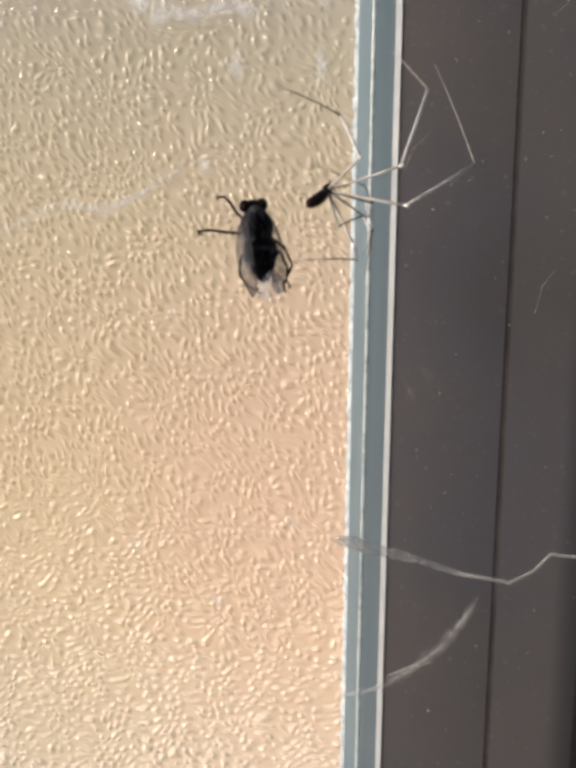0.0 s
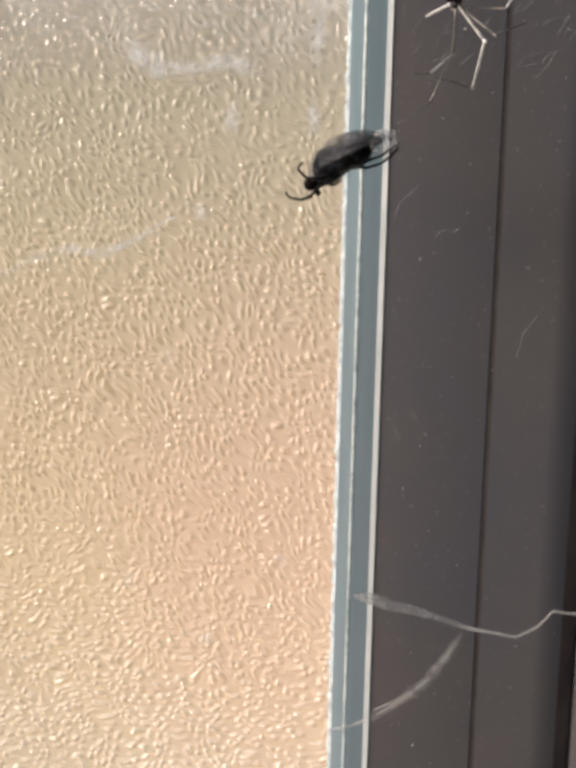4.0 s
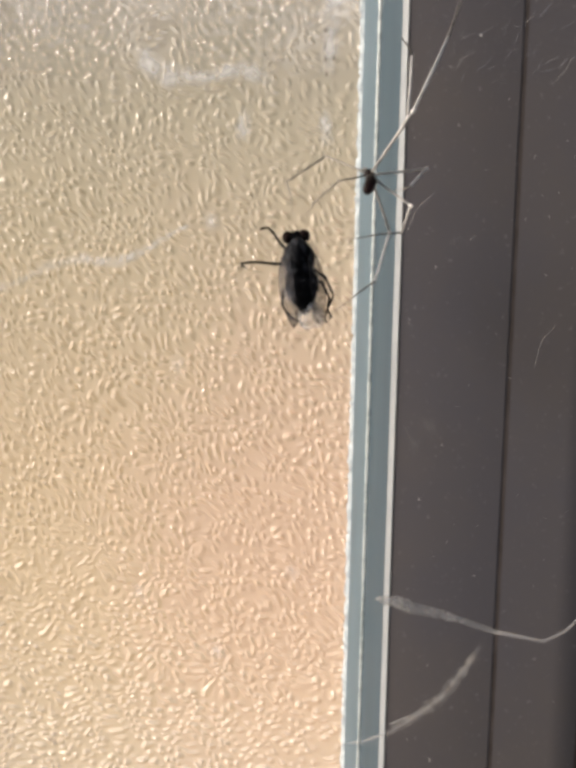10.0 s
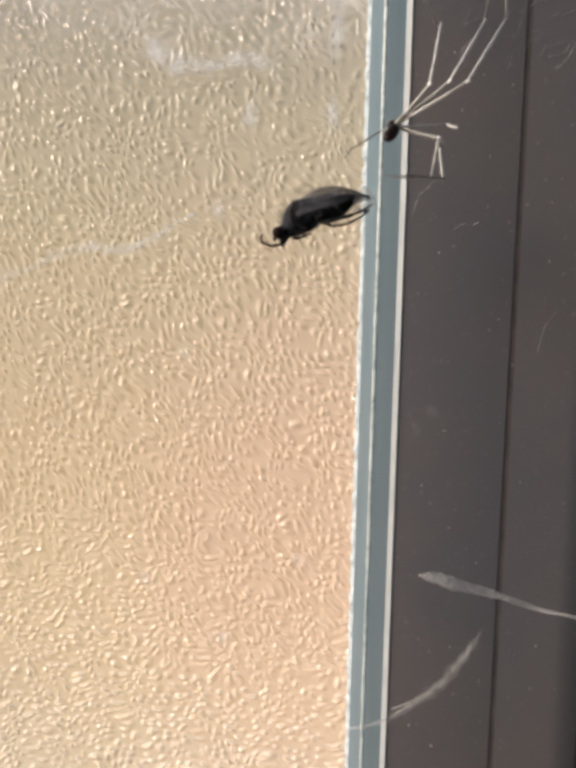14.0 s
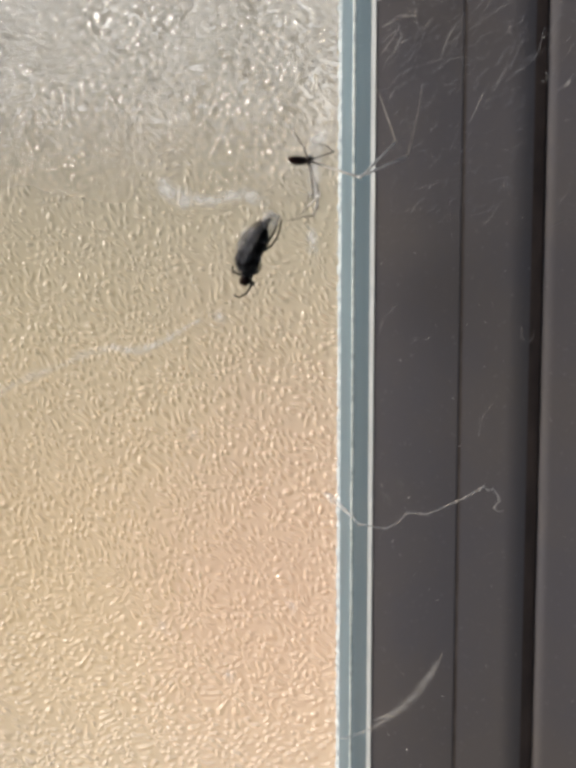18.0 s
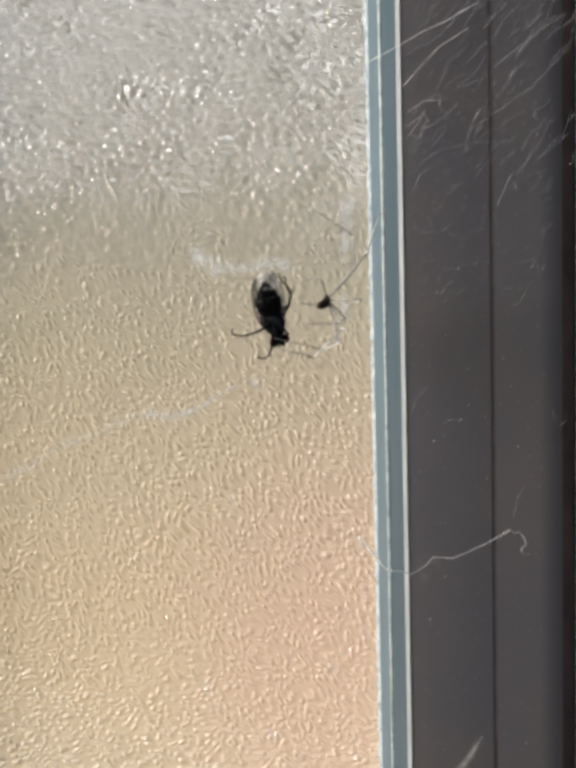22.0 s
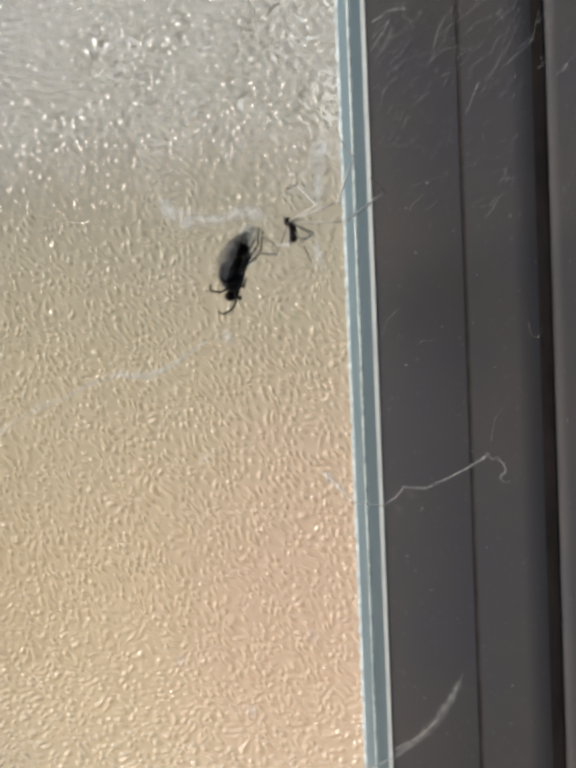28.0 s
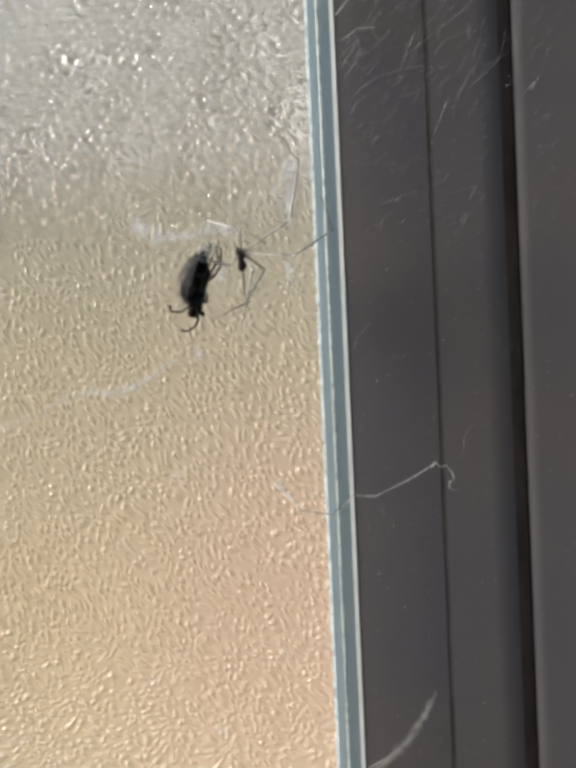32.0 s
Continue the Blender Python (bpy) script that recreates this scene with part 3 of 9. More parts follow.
def housefly():
    fly = tagged(new("fly"), "black house fly with grey thorax hanging limp in spider silk", "fly")
    chest, faces = ball_data((0, 0.85, 0.10), (0.96, 1.42, 1.02), 18, 26, 0.05, 1)
    for v in chest:
        s = 1 - 0.40 * max(0, v.y / MM - 1.15)
        v.x = v.x * s
        v.z -= 0.24 * max(0, v.y / MM - 0.9) ** 1.5 * MM
    thorax = part("thorax", (chest, faces), FLY_GREY, fly, "dusty grey striped thorax")
    part("scutellum", ball_data((0, -0.25, 0.62), (0.45, 0.36, 0.26), 10, 14), FLY_GREY, thorax)
    abd, faces = ball_data((0, -1.05, -0.05), (1.02, 1.68, 0.84), 30, 26, 0.04, 2)
    for i, v in enumerate(abd):
        y = v.y / MM
        s = 1 + 0.025 * math.sin(y * 2 * math.pi / 0.62) - 0.30 * max(0, -1.0 - y)
        v.x, v.z = v.x * s, v.z * s
    part("abdomen", (abd, faces), FLY_BLACK, fly, "glossy black ringed abdomen")
    head = part("head", ball_data((0, 2.34, -0.40), (0.52, 0.42, 0.42), 14, 20, 0.05, 3), FLY_BLACK, fly)
    for s in (-1, 1):
        part("eye", ball_data((s * 0.50, 2.40, -0.38), (0.35, 0.38, 0.40), 14, 18), FLY_EYE, head, "dark red-brown compound eye")
        part("antenna", tube_data([(s * 0.12, 2.72, -0.40), (s * 0.16, 2.84, -0.54), (s * 0.20, 2.86, -0.70)], [0.06, 0.07, 0.03], 6), FLY_LEG, head)
        top = wing_data(s)
        wing = part("wing", top[:2], WING, fly, "smoky see-through veined wing")
        for pts, r in top[2]:
            part("vein", tube_data(pts, [r] * len(pts), 4), FLY_LEG, wing)
    part("mouthpart", tube_data([(0, 2.42, -0.80), (0, 2.50, -0.98), (0, 2.42, -1.10)], [0.20, 0.14, 0.20], 8), FLY_LEG, head)
    left_legs = [
        [(-0.50, 1.55, -0.65), (-1.00, 2.40, -1.10), (-1.25, 2.95, -1.02), (-1.62, 3.32, -0.66), (-2.02, 3.20, -0.36), (-2.06, 3.04, -0.30)],
        [(-0.65, 0.75, -0.60), (-1.60, 0.90, -0.55), (-2.70, 1.02, -0.20), (-3.40, 0.80, 0.28), (-3.40, 0.52, 0.48), (-3.20, 0.44, 0.52)],
        [(-0.60, -0.10, -0.65), (-1.15, -0.75, -0.85), (-1.32, -1.65, -0.92), (-0.90, -2.45, -0.98), (-0.15, -2.95, -0.95)],
    ]
    right_legs = [
        [(0.50, 1.60, -0.60), (0.72, 1.90, -0.88), (0.52, 1.50, -1.00), (0.38, 1.00, -0.98), (0.30, 0.75, -1.02)],
        [(0.65, 0.40, -0.60), (1.45, -0.35, -0.52), (1.82, -1.48, -0.76), (1.22, -2.50, -0.72), (1.11, -3.06, -0.66), (1.25, -3.16, -0.62)],
        [(0.60, -0.15, -0.65), (1.25, -0.55, -1.00), (1.55, -1.40, -1.15), (1.35, -2.30, -1.05), (1.55, -2.75, -0.90), (1.40, -2.90, -0.80)],
    ]
    for pts in left_legs + right_legs:
        dense = []
        for a, b in zip(pts, pts[1:]):
            for i in range(4):
                dense.append(Vector(a).lerp(Vector(b), i / 4))
        dense.append(Vector(pts[-1]))
        n = len(dense)
        rad = [0.108 - 0.062 * (i / n) ** 0.7 + 0.010 * math.sin(i * 2.2) for i in range(n)]
        leg = part("leg", tube_data(dense, rad, 7), FLY_LEG, fly)
        hairs = []
        for i in range(3, n - 1):
            for j in range(3):
                d = Vector((random.uniform(-1, 1), random.uniform(-1, 1), random.uniform(-1, 1))).normalized() * random.uniform(0.12, 0.26)
                hairs.append(tube_data([dense[i], dense[i] + d], [0.012, 0.003], 3))
        tagged(part("leg_bristles", join(*hairs), FLY_LEG, leg), kind="stuff")
    cape, rows, cols = [], 18, 8
    for i in range(rows + 1):
        u = i / rows
        y = 2.55 - 3.6 * u
        crest = float(np.interp(u, (0, 0.08, 0.2, 0.4, 0.6, 0.8, 1), (-0.15, 0.22, 0.62, 1.06, 1.26, 1.30, 1.20)))
        half = float(np.interp(u, (0, 0.2, 0.5, 1), (0.56, 0.82, 1.00, 1.04)))
        for k in range(cols + 1):
            v = k / cols
            fold = 0.05 * noise.noise(Vector((1.6 * y, 3.0 * v, 4)))
            cape.append(Vector((-half * (1 - 0.20 * v * v) + fold, y, -0.40 + (crest + 0.40) * v)) * MM)
    w = cols + 1
    part("silk_sheet", (cape, [(i * w + k, i * w + k + 1, i * w + k + w + 1, i * w + k + w) for i in range(rows) for k in range(cols)]), CAPE, fly, "mottled grey silk sheet clinging to one flank")
    hairs = []
    for i in range(260):
        w, a = random.uniform(0, 2 * math.pi), random.uniform(0.15, 2.9)
        c, r = ((0, 0.95, 0), (1.02, 1.30, 0.98)) if i % 2 else ((0, -1.05, -0.05), (1.0, 1.5, 0.8))
        u = Vector((math.sin(a) * math.cos(w), math.cos(a), math.sin(a) * math.sin(w)))
        p = Vector((c[0] + r[0] * u.x, c[1] + r[1] * u.y, c[2] + r[2] * u.z))
        d = (u + Vector((0, -0.9, 0))).normalized() * random.uniform(0.15, 0.38)
        hairs.append(tube_data([p, p + d * 0.6, p + d + Vector((0, -0.05, 0))], [0.016, 0.011, 0.003], 3))
    tagged(part("bristles", join(*hairs), FLY_LEG, fly), kind="stuff")
    silk = []
    for i in range(2):
        y = -1.2 + 1.6 * i + random.uniform(-0.2, 0.2)
        rx, rz = (1.12 if y > -1.8 else 0.9), (1.05 if y > -1.8 else 0.8)
        silk.append(tube_data([(rx * math.cos(w), y + 0.35 * math.sin(w + i), rz * math.sin(w)) for w in [k * 2 * math.pi / 20 for k in range(21)]], [0.010] * 21, 3))
    part("silk_veil", ball_data((0.25, -2.75, -0.25), (0.85, 0.75, 0.62), 12, 18, 0.5, 9), SILK_VEIL, fly, "thin white silk veil round the tail")
    part("silk_wrap", join(*silk), SILK_FINE, fly, "fine pale silk wound round the body")
    return fly


LEG_LENGTHS = [(5.2, 5.4, 6.4), (5.2, 5.4, 6.4), (4.4, 4.3, 4.4), (3.9, 3.2, 3.4), (3.8, 3.2, 3.8), (4.2, 3.6, 4.2), (3.7, 2.7, 3.2), (4.1, 3.4, 4.0)]


def cellar_spider():
    spider = tagged(new("spider"), "small dark cellar spider with very long thin pale legs", "spider")
    body = part("cephalothorax", ball_data((0, 0, 0), (0.33, 0.44, 0.28), 12, 16, 0.06, 4), SPIDER_DARK, spider)
    spine = [(0, -0.30, 0.02), (0, -0.46, 0.06), (0, -0.66, 0.12), (0, -0.94, 0.17), (0, -1.24, 0.17), (0, -1.54, 0.09), (0, -1.80, -0.03), (0, -1.98, -0.14), (0, -2.06, -0.20)]
    abd, faces = tube_data(spine, [0.10, 0.22, 0.29, 0.325, 0.33, 0.325, 0.29, 0.20, 0.04], 16)
    part("abdomen", (abd, faces), SPIDER_DARK, body, "dark red-brown long abdomen")
    for s in (-1, 1):
        part("palp", tube_data([(s * 0.16, 0.42, -0.05), (s * 0.24, 0.72, -0.15), (s * 0.20, 0.86, -0.38)], [0.06, 0.07, 0.05], 6), SPIDER_THIN, body)
    made = []
    for i, (a, b, c) in enumerate(LEG_LENGTHS):
        # Legs 6 and 7 mostly cross the pane: darkened to look backlit.
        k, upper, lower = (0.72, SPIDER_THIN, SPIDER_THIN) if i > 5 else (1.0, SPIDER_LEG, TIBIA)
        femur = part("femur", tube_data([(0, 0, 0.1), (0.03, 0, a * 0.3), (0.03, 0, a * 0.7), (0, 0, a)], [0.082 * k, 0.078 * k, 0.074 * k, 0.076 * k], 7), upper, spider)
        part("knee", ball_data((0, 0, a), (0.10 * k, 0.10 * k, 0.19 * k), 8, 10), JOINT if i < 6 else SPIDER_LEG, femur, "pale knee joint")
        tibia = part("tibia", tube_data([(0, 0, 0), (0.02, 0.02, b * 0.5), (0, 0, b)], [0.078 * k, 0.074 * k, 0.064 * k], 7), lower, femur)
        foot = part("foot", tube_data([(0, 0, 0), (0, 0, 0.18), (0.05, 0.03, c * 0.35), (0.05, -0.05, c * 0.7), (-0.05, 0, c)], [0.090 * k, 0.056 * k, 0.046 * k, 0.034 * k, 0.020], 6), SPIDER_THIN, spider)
        made.append((femur, tibia, foot))
    return spider, body, made


FLY = housefly()
SPIDER, SPIDER_BODY, SPIDER_LEGS = cellar_spider()


# ---- silk, dust and smears ----
def ribbon(name, label, pts, widths, material, parent=None, normal=(0, -1, 0), category="smear"):
    """A thin flat film along points (mm), with a width at each."""
    p = [Vector(q) for q in pts]
    fine, wide = [], []
    for i in range(len(p) - 1):
        for k in range(8):
            u = k / 8
            fine.append(p[i].lerp(p[i + 1], u))
            wide.append(widths[i] * (1 - u) + widths[i + 1] * u)
    fine.append(p[-1])
    wide.append(widths[-1])
    nrm = Vector(normal)
    verts, faces, thick = [], [], []
    for i, q in enumerate(fine):
        d = (fine[min(i + 1, len(fine) - 1)] - fine[max(i - 1, 0)]).normalized()
        s = d.cross(nrm).normalized()
        w = wide[i] * (1 + 0.5 * noise.noise(q * 1.7)) * 0.8
        for k in range(7):
            v = k / 3 - 1
            verts.append((q + s * w * v + nrm * (0.03 - 0.02 * abs(v))) * MM)
            e = min(i, len(fine) - 1 - i) / 5
            thick.append((1 - v * v) * min(1, e))
    for i in range(len(fine) - 1):
        for k in range(6):
            faces.append((i * 7 + k, i * 7 + k + 1, i * 7 + k + 8, i * 7 + k + 7))
    ob = obj(name, verts, faces, material, parent)
    ob.data.attributes.new("thickness", "FLOAT", "POINT").data.foreach_set("value", thick)
    return tagged(ob, label) if parent else tagged(ob, label, category)


def thread(pts, r, material, label="thin pale spider silk thread before the frame", wob=0.05, name="silk_thread"):
    """One silk thread through points (mm), slightly wavering."""
    p = [Vector(q) for q in pts]
    fine = []
    for i in range(len(p) - 1):
        n = max(2, int((p[i + 1] - p[i]).length / 0.5))
        for k in range(n):
            q = p[i].lerp(p[i + 1], k / n)
            fine.append(q + wob * Vector((noise.noise(q * 1.3), noise.noise(q * 1.3 + Vector((9, 0, 0))), noise.noise(q * 1.3 + Vector((0, 7, 0))))))
    fine.append(p[-1])
    rad = [r * (1 + 0.5 * noise.noise(q * 2.1)) for q in fine]
    me = tube_data(fine, rad, 5)
    return tagged(obj(name, me[0], me[1], material), label, "silk thread", group="silk threads")


def smear(pts, widths):
    ribbon("smear", "chalky white smear on the glass", pts, widths, SMEAR_THIN if len(pts) > 6 else SMEAR, PANE)


smear([(-9.21, -0.12, 49.93), (-9.43, -0.12, 48.38), (-9.61, -0.12, 45.24), (-9.78, -0.12, 41.86)], [1.2, 1.4, 1.2, 0.7])
smear([(-9.99, -0.12, 39.85), (-9.87, -0.12, 38.23), (-9.66, -0.12, 36.47)], [0.5, 0.9, 1.1])
smear([(-16.91, -0.12, 39.96), (-17.07, -0.12, 38.52), (-17.28, -0.12, 36.78)], [0.5, 1.0, 1.1])
smear([(-27.00, -0.12, 45.30), (-26.00, -0.12, 43.80), (-24.30, -0.12, 42.80), (-20.84, -0.12, 42.40), (-17.26, -0.12, 43.10), (-14.16, -0.12, 41.67)], [0.8, 1.5, 1.5, 0.9, 1.2, 0.8])
smear([(-54.58, -0.12, 17.21), (-48.26, -0.12, 20.20), (-45.00, -0.12, 22.10), (-42.37, -0.12, 23.30), (-39.20, -0.12, 24.30), (-35.76, -0.12, 25.90), (-33.00, -0.12, 26.50), (-30.50, -0.12, 26.35)], [0.6, 1.0, 0.5, 0.9, 0.5, 0.8, 0.7, 0.4])
smear([(-33.00, -0.12, 26.75), (-31.20, -0.12, 26.35), (-29.20, -0.12, 26.30), (-27.40, -0.12, 26.95), (-25.80, -0.12, 27.75), (-23.60, -0.12, 29.05)], [0.7, 0.6, 0.75, 0.65, 0.5, 0.35])
smear([(-25.00, -0.12, 28.30), (-23.20, -0.12, 29.30), (-21.80, -0.12, 29.90)], [0.35, 0.3, 0.3])
smear([(-20.77, -0.12, 29.64), (-19.17, -0.12, 30.52)], [1.2, 1.4])
smear([(-12.78, -0.12, -0.79), (-11.06, -0.12, -1.63)], [1.0, 1.2])
smear([(-28.05, -0.12, -4.55), (-26.04, -0.12, -5.06)], [1.0, 1.0])
smear([(-20.08, -0.12, -9.71), (-18.12, -0.12, -9.95)], [1.2, 0.9])
smear([(-24.04, -0.12, 17.62), (-22.36, -0.12, 17.03)], [1.0, 1.2])
for p in ((-10.04, -0.15, 46.04), (-10.05, -0.15, 44.65), (-9.98, -0.15, 43.66), (-9.87, -0.15, 42.45), (-9.27, -0.15, 43.71), (-42.77, -0.15, 19.16), (-48.06, -0.15, 40.85)):
    part("dirt_fleck", ball_data(p, (0.06, 0.05, 0.20) if p[0] > -12 else (0.07, 0.05, 0.10), 6, 8, 0.3, p[2]), SPIDER_DARK, PANE, "small dark dirt fleck")

for pts in ([(1.13, -19.90, 15.94), (1.34, -19.90, 15.45), (1.50, -19.90, 14.86)], [(1.95, -19.90, 17.43), (2.26, -19.90, 16.80), (2.75, -19.90, 16.02)]):
    ribbon("smudge", "faint pale smudge on the frame paint", pts, [0.3, 0.45, 0.3], SMUDGE)

# The dusty strand that hangs low before the frame, and its side thread.
LOW = [(-2.93, -21.00, -5.89), (-1.13, -21.50, -5.06), (0.44, -22.00, -4.02), (1.88, -22.00, -2.89), (2.93, -22.30, -1.82), (4.12, -22.50, -0.59), (4.89, -22.80, 0.74), (5.63, -23.00, 1.87), (6.45, -23.50, 3.63)]
low = tagged(new("cobweb"), "dusty grey cobweb strand slung before the dark frame", "cobweb")
part("strand", tube_data(LOW, [0.014, 0.018, 0.02, 0.024, 0.026, 0.03, 0.024, 0.02, 0.014], 5), SILK_FINE, low)
film = ribbon("dust_film", "thin dusty film along the strand", [Vector(q) + Vector((0, -0.05, 0)) for q in LOW], [0.22, 0.28, 0.38, 0.46, 0.50, 0.60, 0.52, 0.42, 0.40], COBWEB, low)
part("side_thread", tube_data([(0.59, -22.00, -3.36), (1.56, -22.00, -2.79), (2.70, -22.20, -2.04)], [0.03, 0.035, 0.03], 5), SILK_FINE, low)


def loose_strand():
    """The slack strand that hangs in the air close to the lens; its origin is at the lowest bend."""
    ob = tagged(new("loose_cobweb"), "slack dusty cobweb strand with a curled loose end", "cobweb")
    end = part("tail", tube_data([(-3.1, 0, 0.84), (-2.85, 0, 0.80), (-2.55, 0, 0.76), (-2.2, 0, 0.62), (-1.8, 0, 0.53), (-1.4, 0, 0.44), (-1.0, 0, 0.33), (-0.5, 0, 0.16), (0, 0, 0)], [0.03, 0.12, 0.15, 0.16, 0.13, 0.12, 0.075, 0.085, 0.055], 8), SILK_TAIL, ob, "sheer dusty end of the strand")
    path = [(-1.2, 0, 0.22), (0, 0, 0), (0.55, 0, 0.30), (0.93, 0, 0.73), (1.8, 0, 0.64), (2.6, 0, 0.98), (3.4, 0, 1.35), (4.15, 0, 1.80)]
    part("strand", tube_data(path, [0.05, 0.042, 0.038, 0.04, 0.038, 0.040, 0.042, 0.048], 6), SILK_SOFT, ob)
    curl = [(4.1, 0, 1.72), (4.3, -0.1, 1.92), (4.5, 0.1, 1.70), (4.7, 0, 1.78), (4.95, 0.1, 1.50), (5.02, 0, 1.22), (4.82, -0.1, 1.08), (4.80, 0, 0.90), (5.0, 0.1, 0.74), (5.2, 0, 0.80)]
    part("curl", tube_data(curl, [0.03, 0.028, 0.03, 0.026, 0.025, 0.022, 0.022, 0.02, 0.018, 0.012], 5), SILK, ob, "curled loose end of the strand")
    fuzz = []
    for i in range(34):
        k = random.random()
        a = Vector(path[random.randrange(0, 7)]) if k < 0.6 else Vector(curl[random.randrange(0, 8)])
        d = Vector((random.uniform(-1, 1), random.uniform(-0.4, 0.4), random.uniform(-1, 1))) * random.uniform(0.03, 0.12)
        fuzz.append(tube_data([a, a + d * 0.6, a + d + Vector((0.04, 0, 0.03))], [0.012, 0.009, 0.004], 3))
    tagged(part("fuzz", join(*fuzz), SILK_FINE, ob), kind="stuff")
    return ob, end


LOOSE, LOOSE_TAIL = loose_strand()

thread([(-2.64, -20.10, 58.52), (0.31, -21.00, 59.49), (1.85, -21.00, 60.22), (4.05, -21.00, 61.03), (6.22, -21.00, 62.05)], 0.0450, SILK)
thread([(0.24, -20.30, 56.34), (1.72, -20.50, 57.73), (3.15, -20.50, 59.04), (5.55, -20.50, 60.35)], 0.0338, SILK)
thread([(0.60, -20.30, 54.27), (1.22, -20.30, 54.53), (1.88, -20.30, 55.03), (3.25, -20.30, 54.98)], 0.0248, SILK)
thread([(0.36, -20.30, 52.09), (1.40, -20.30, 53.28), (1.95, -20.30, 54.27)], 0.0203, SILK)
thread([(6.43, -21.00, 55.97), (8.07, -21.00, 57.42), (10.76, -21.00, 59.24), (12.83, -21.00, 60.63)], 0.0180, SILK_SOFT)
thread([(9.64, -21.00, 54.74), (11.09, -21.00, 55.97), (13.35, -21.00, 58.09)], 0.0158, SILK_FINE)
thread([(7.86, -20.30, 52.37), (8.53, -20.30, 53.10), (9.88, -20.30, 53.56)], 0.0180, SILK_SOFT)
thread([(2.85, -20.30, 55.38), (3.67, -20.30, 56.09), (5.27, -20.30, 57.03)], 0.0135, SILK_FINE)
thread([(2.05, -20.30, 31.89), (0.89, -20.30, 30.77), (0.46, -20.30, 29.48)], 0.0203, SILK_SOFT)
thread([(3.25, -20.30, 28.60), (3.54, -20.30, 29.01), (3.95, -20.30, 29.10)], 0.0180, SILK_SOFT)
thread([(4.39, -20.30, 28.94), (4.75, -20.30, 29.23)], 0.0203, SILK_SOFT)
thread([(0.52, -20.30, 24.06), (0.92, -20.30, 23.24)], 0.0180, SILK_FINE)
thread([(8.94, -21.00, 38.32), (9.52, -21.00, 38.89), (10.03, -21.00, 39.77)], 0.0158, SILK_SOFT)
thread([(9.86, -20.30, 23.79), (9.02, -20.30, 22.67), (8.79, -20.30, 21.09)], 0.0126, SILK_FINE)
thread([(0.72, -20.30, 16.71), (1.07, -20.30, 15.97), (1.41, -20.30, 15.44)], 0.0270, SILK_FINE)
thread([(12.00, -22.00, 30.20), (12.12, -22.00, 29.38), (12.61, -22.00, 28.99), (13.06, -22.00, 29.49), (12.93, -22.00, 30.01)], 0.0135, SILK_SOFT)
thread([(10.73, -22.00, 53.43), (10.60, -22.00, 52.94), (10.95, -22.00, 52.60)], 0.0135, SILK_SOFT)
thread([(3.02, -20.30, 39.30), (3.43, -20.30, 40.01), (4.43, -20.30, 40.55)], 0.0135, SILK_FINE)

# crumpled tuft of web beside the gasket
thread([(0.62, -20.40, 52.99), (1.36, -20.60, 53.64), (1.94, -20.50, 53.97), (2.34, -20.70, 53.34), (1.74, -20.50, 53.01)], 0.0210, SILK_SOFT)
thread([(0.60, -20.40, 50.90), (0.99, -20.60, 51.57), (1.69, -20.60, 52.24), (1.58, -20.50, 52.81), (2.42, -20.60, 52.98)], 0.0230, SILK_SOFT)
thread([(0.74, -20.30, 52.59), (1.44, -20.40, 52.09), (1.91, -20.60, 52.74), (2.80, -20.50, 53.25)], 0.0180, SILK_SOFT)
thread([(2.91, -20.40, 55.22), (3.41, -20.50, 55.50), (3.11, -20.60, 54.46), (3.40, -20.40, 54.18), (3.91, -20.50, 53.86), (4.61, -20.60, 54.56)], 0.0200, SILK_SOFT)
thread([(1.10, -20.30, 48.55), (1.72, -20.50, 49.31), (2.50, -20.40, 49.77)], 0.0190, SILK_SOFT)
thread([(1.07, -20.30, 44.61), (2.18, -20.40, 44.45), (3.23, -20.40, 44.57), (3.95, -20.40, 45.07)], 0.0150, SILK_SOFT)
thread([(5.56, -20.40, 49.34), (6.66, -20.60, 49.65), (7.62, -20.60, 50.16)], 0.0150, SILK_SOFT)
thread([(3.26, -20.40, 51.04), (5.03, -20.60, 51.33), (7.49, -20.60, 51.51)], 0.0150, SILK_SOFT)
thread([(5.43, -20.40, 52.34), (6.81, -20.60, 53.15), (8.54, -20.60, 54.21), (10.80, -20.60, 55.55)], 0.0170, SILK_SOFT)
thread([(14.94, -20.40, 48.82), (15.17, -20.60, 49.00), (15.25, -20.60, 49.24)], 0.0300, SILK)

rg = random.Random(11)
for i in range(230):
    x, z = rg.uniform(0.4, 14.5), rg.triangular(42, 80, 76)
    a = radians(rg.gauss(48, 12))
    n = rg.uniform(0.8, 3.6)
    pts = [(x + n * k / 3 * math.cos(a) + rg.uniform(-0.1, 0.1), FACE - rg.uniform(0.15, 0.5), z + n * k / 3 * math.sin(a)) for k in range(4)]
    thread(pts, rg.uniform(0.014, 0.026), SILK_FINE if i % 9 == 0 else HAIR, "faint short silk thread stuck to the frame", 0.12)

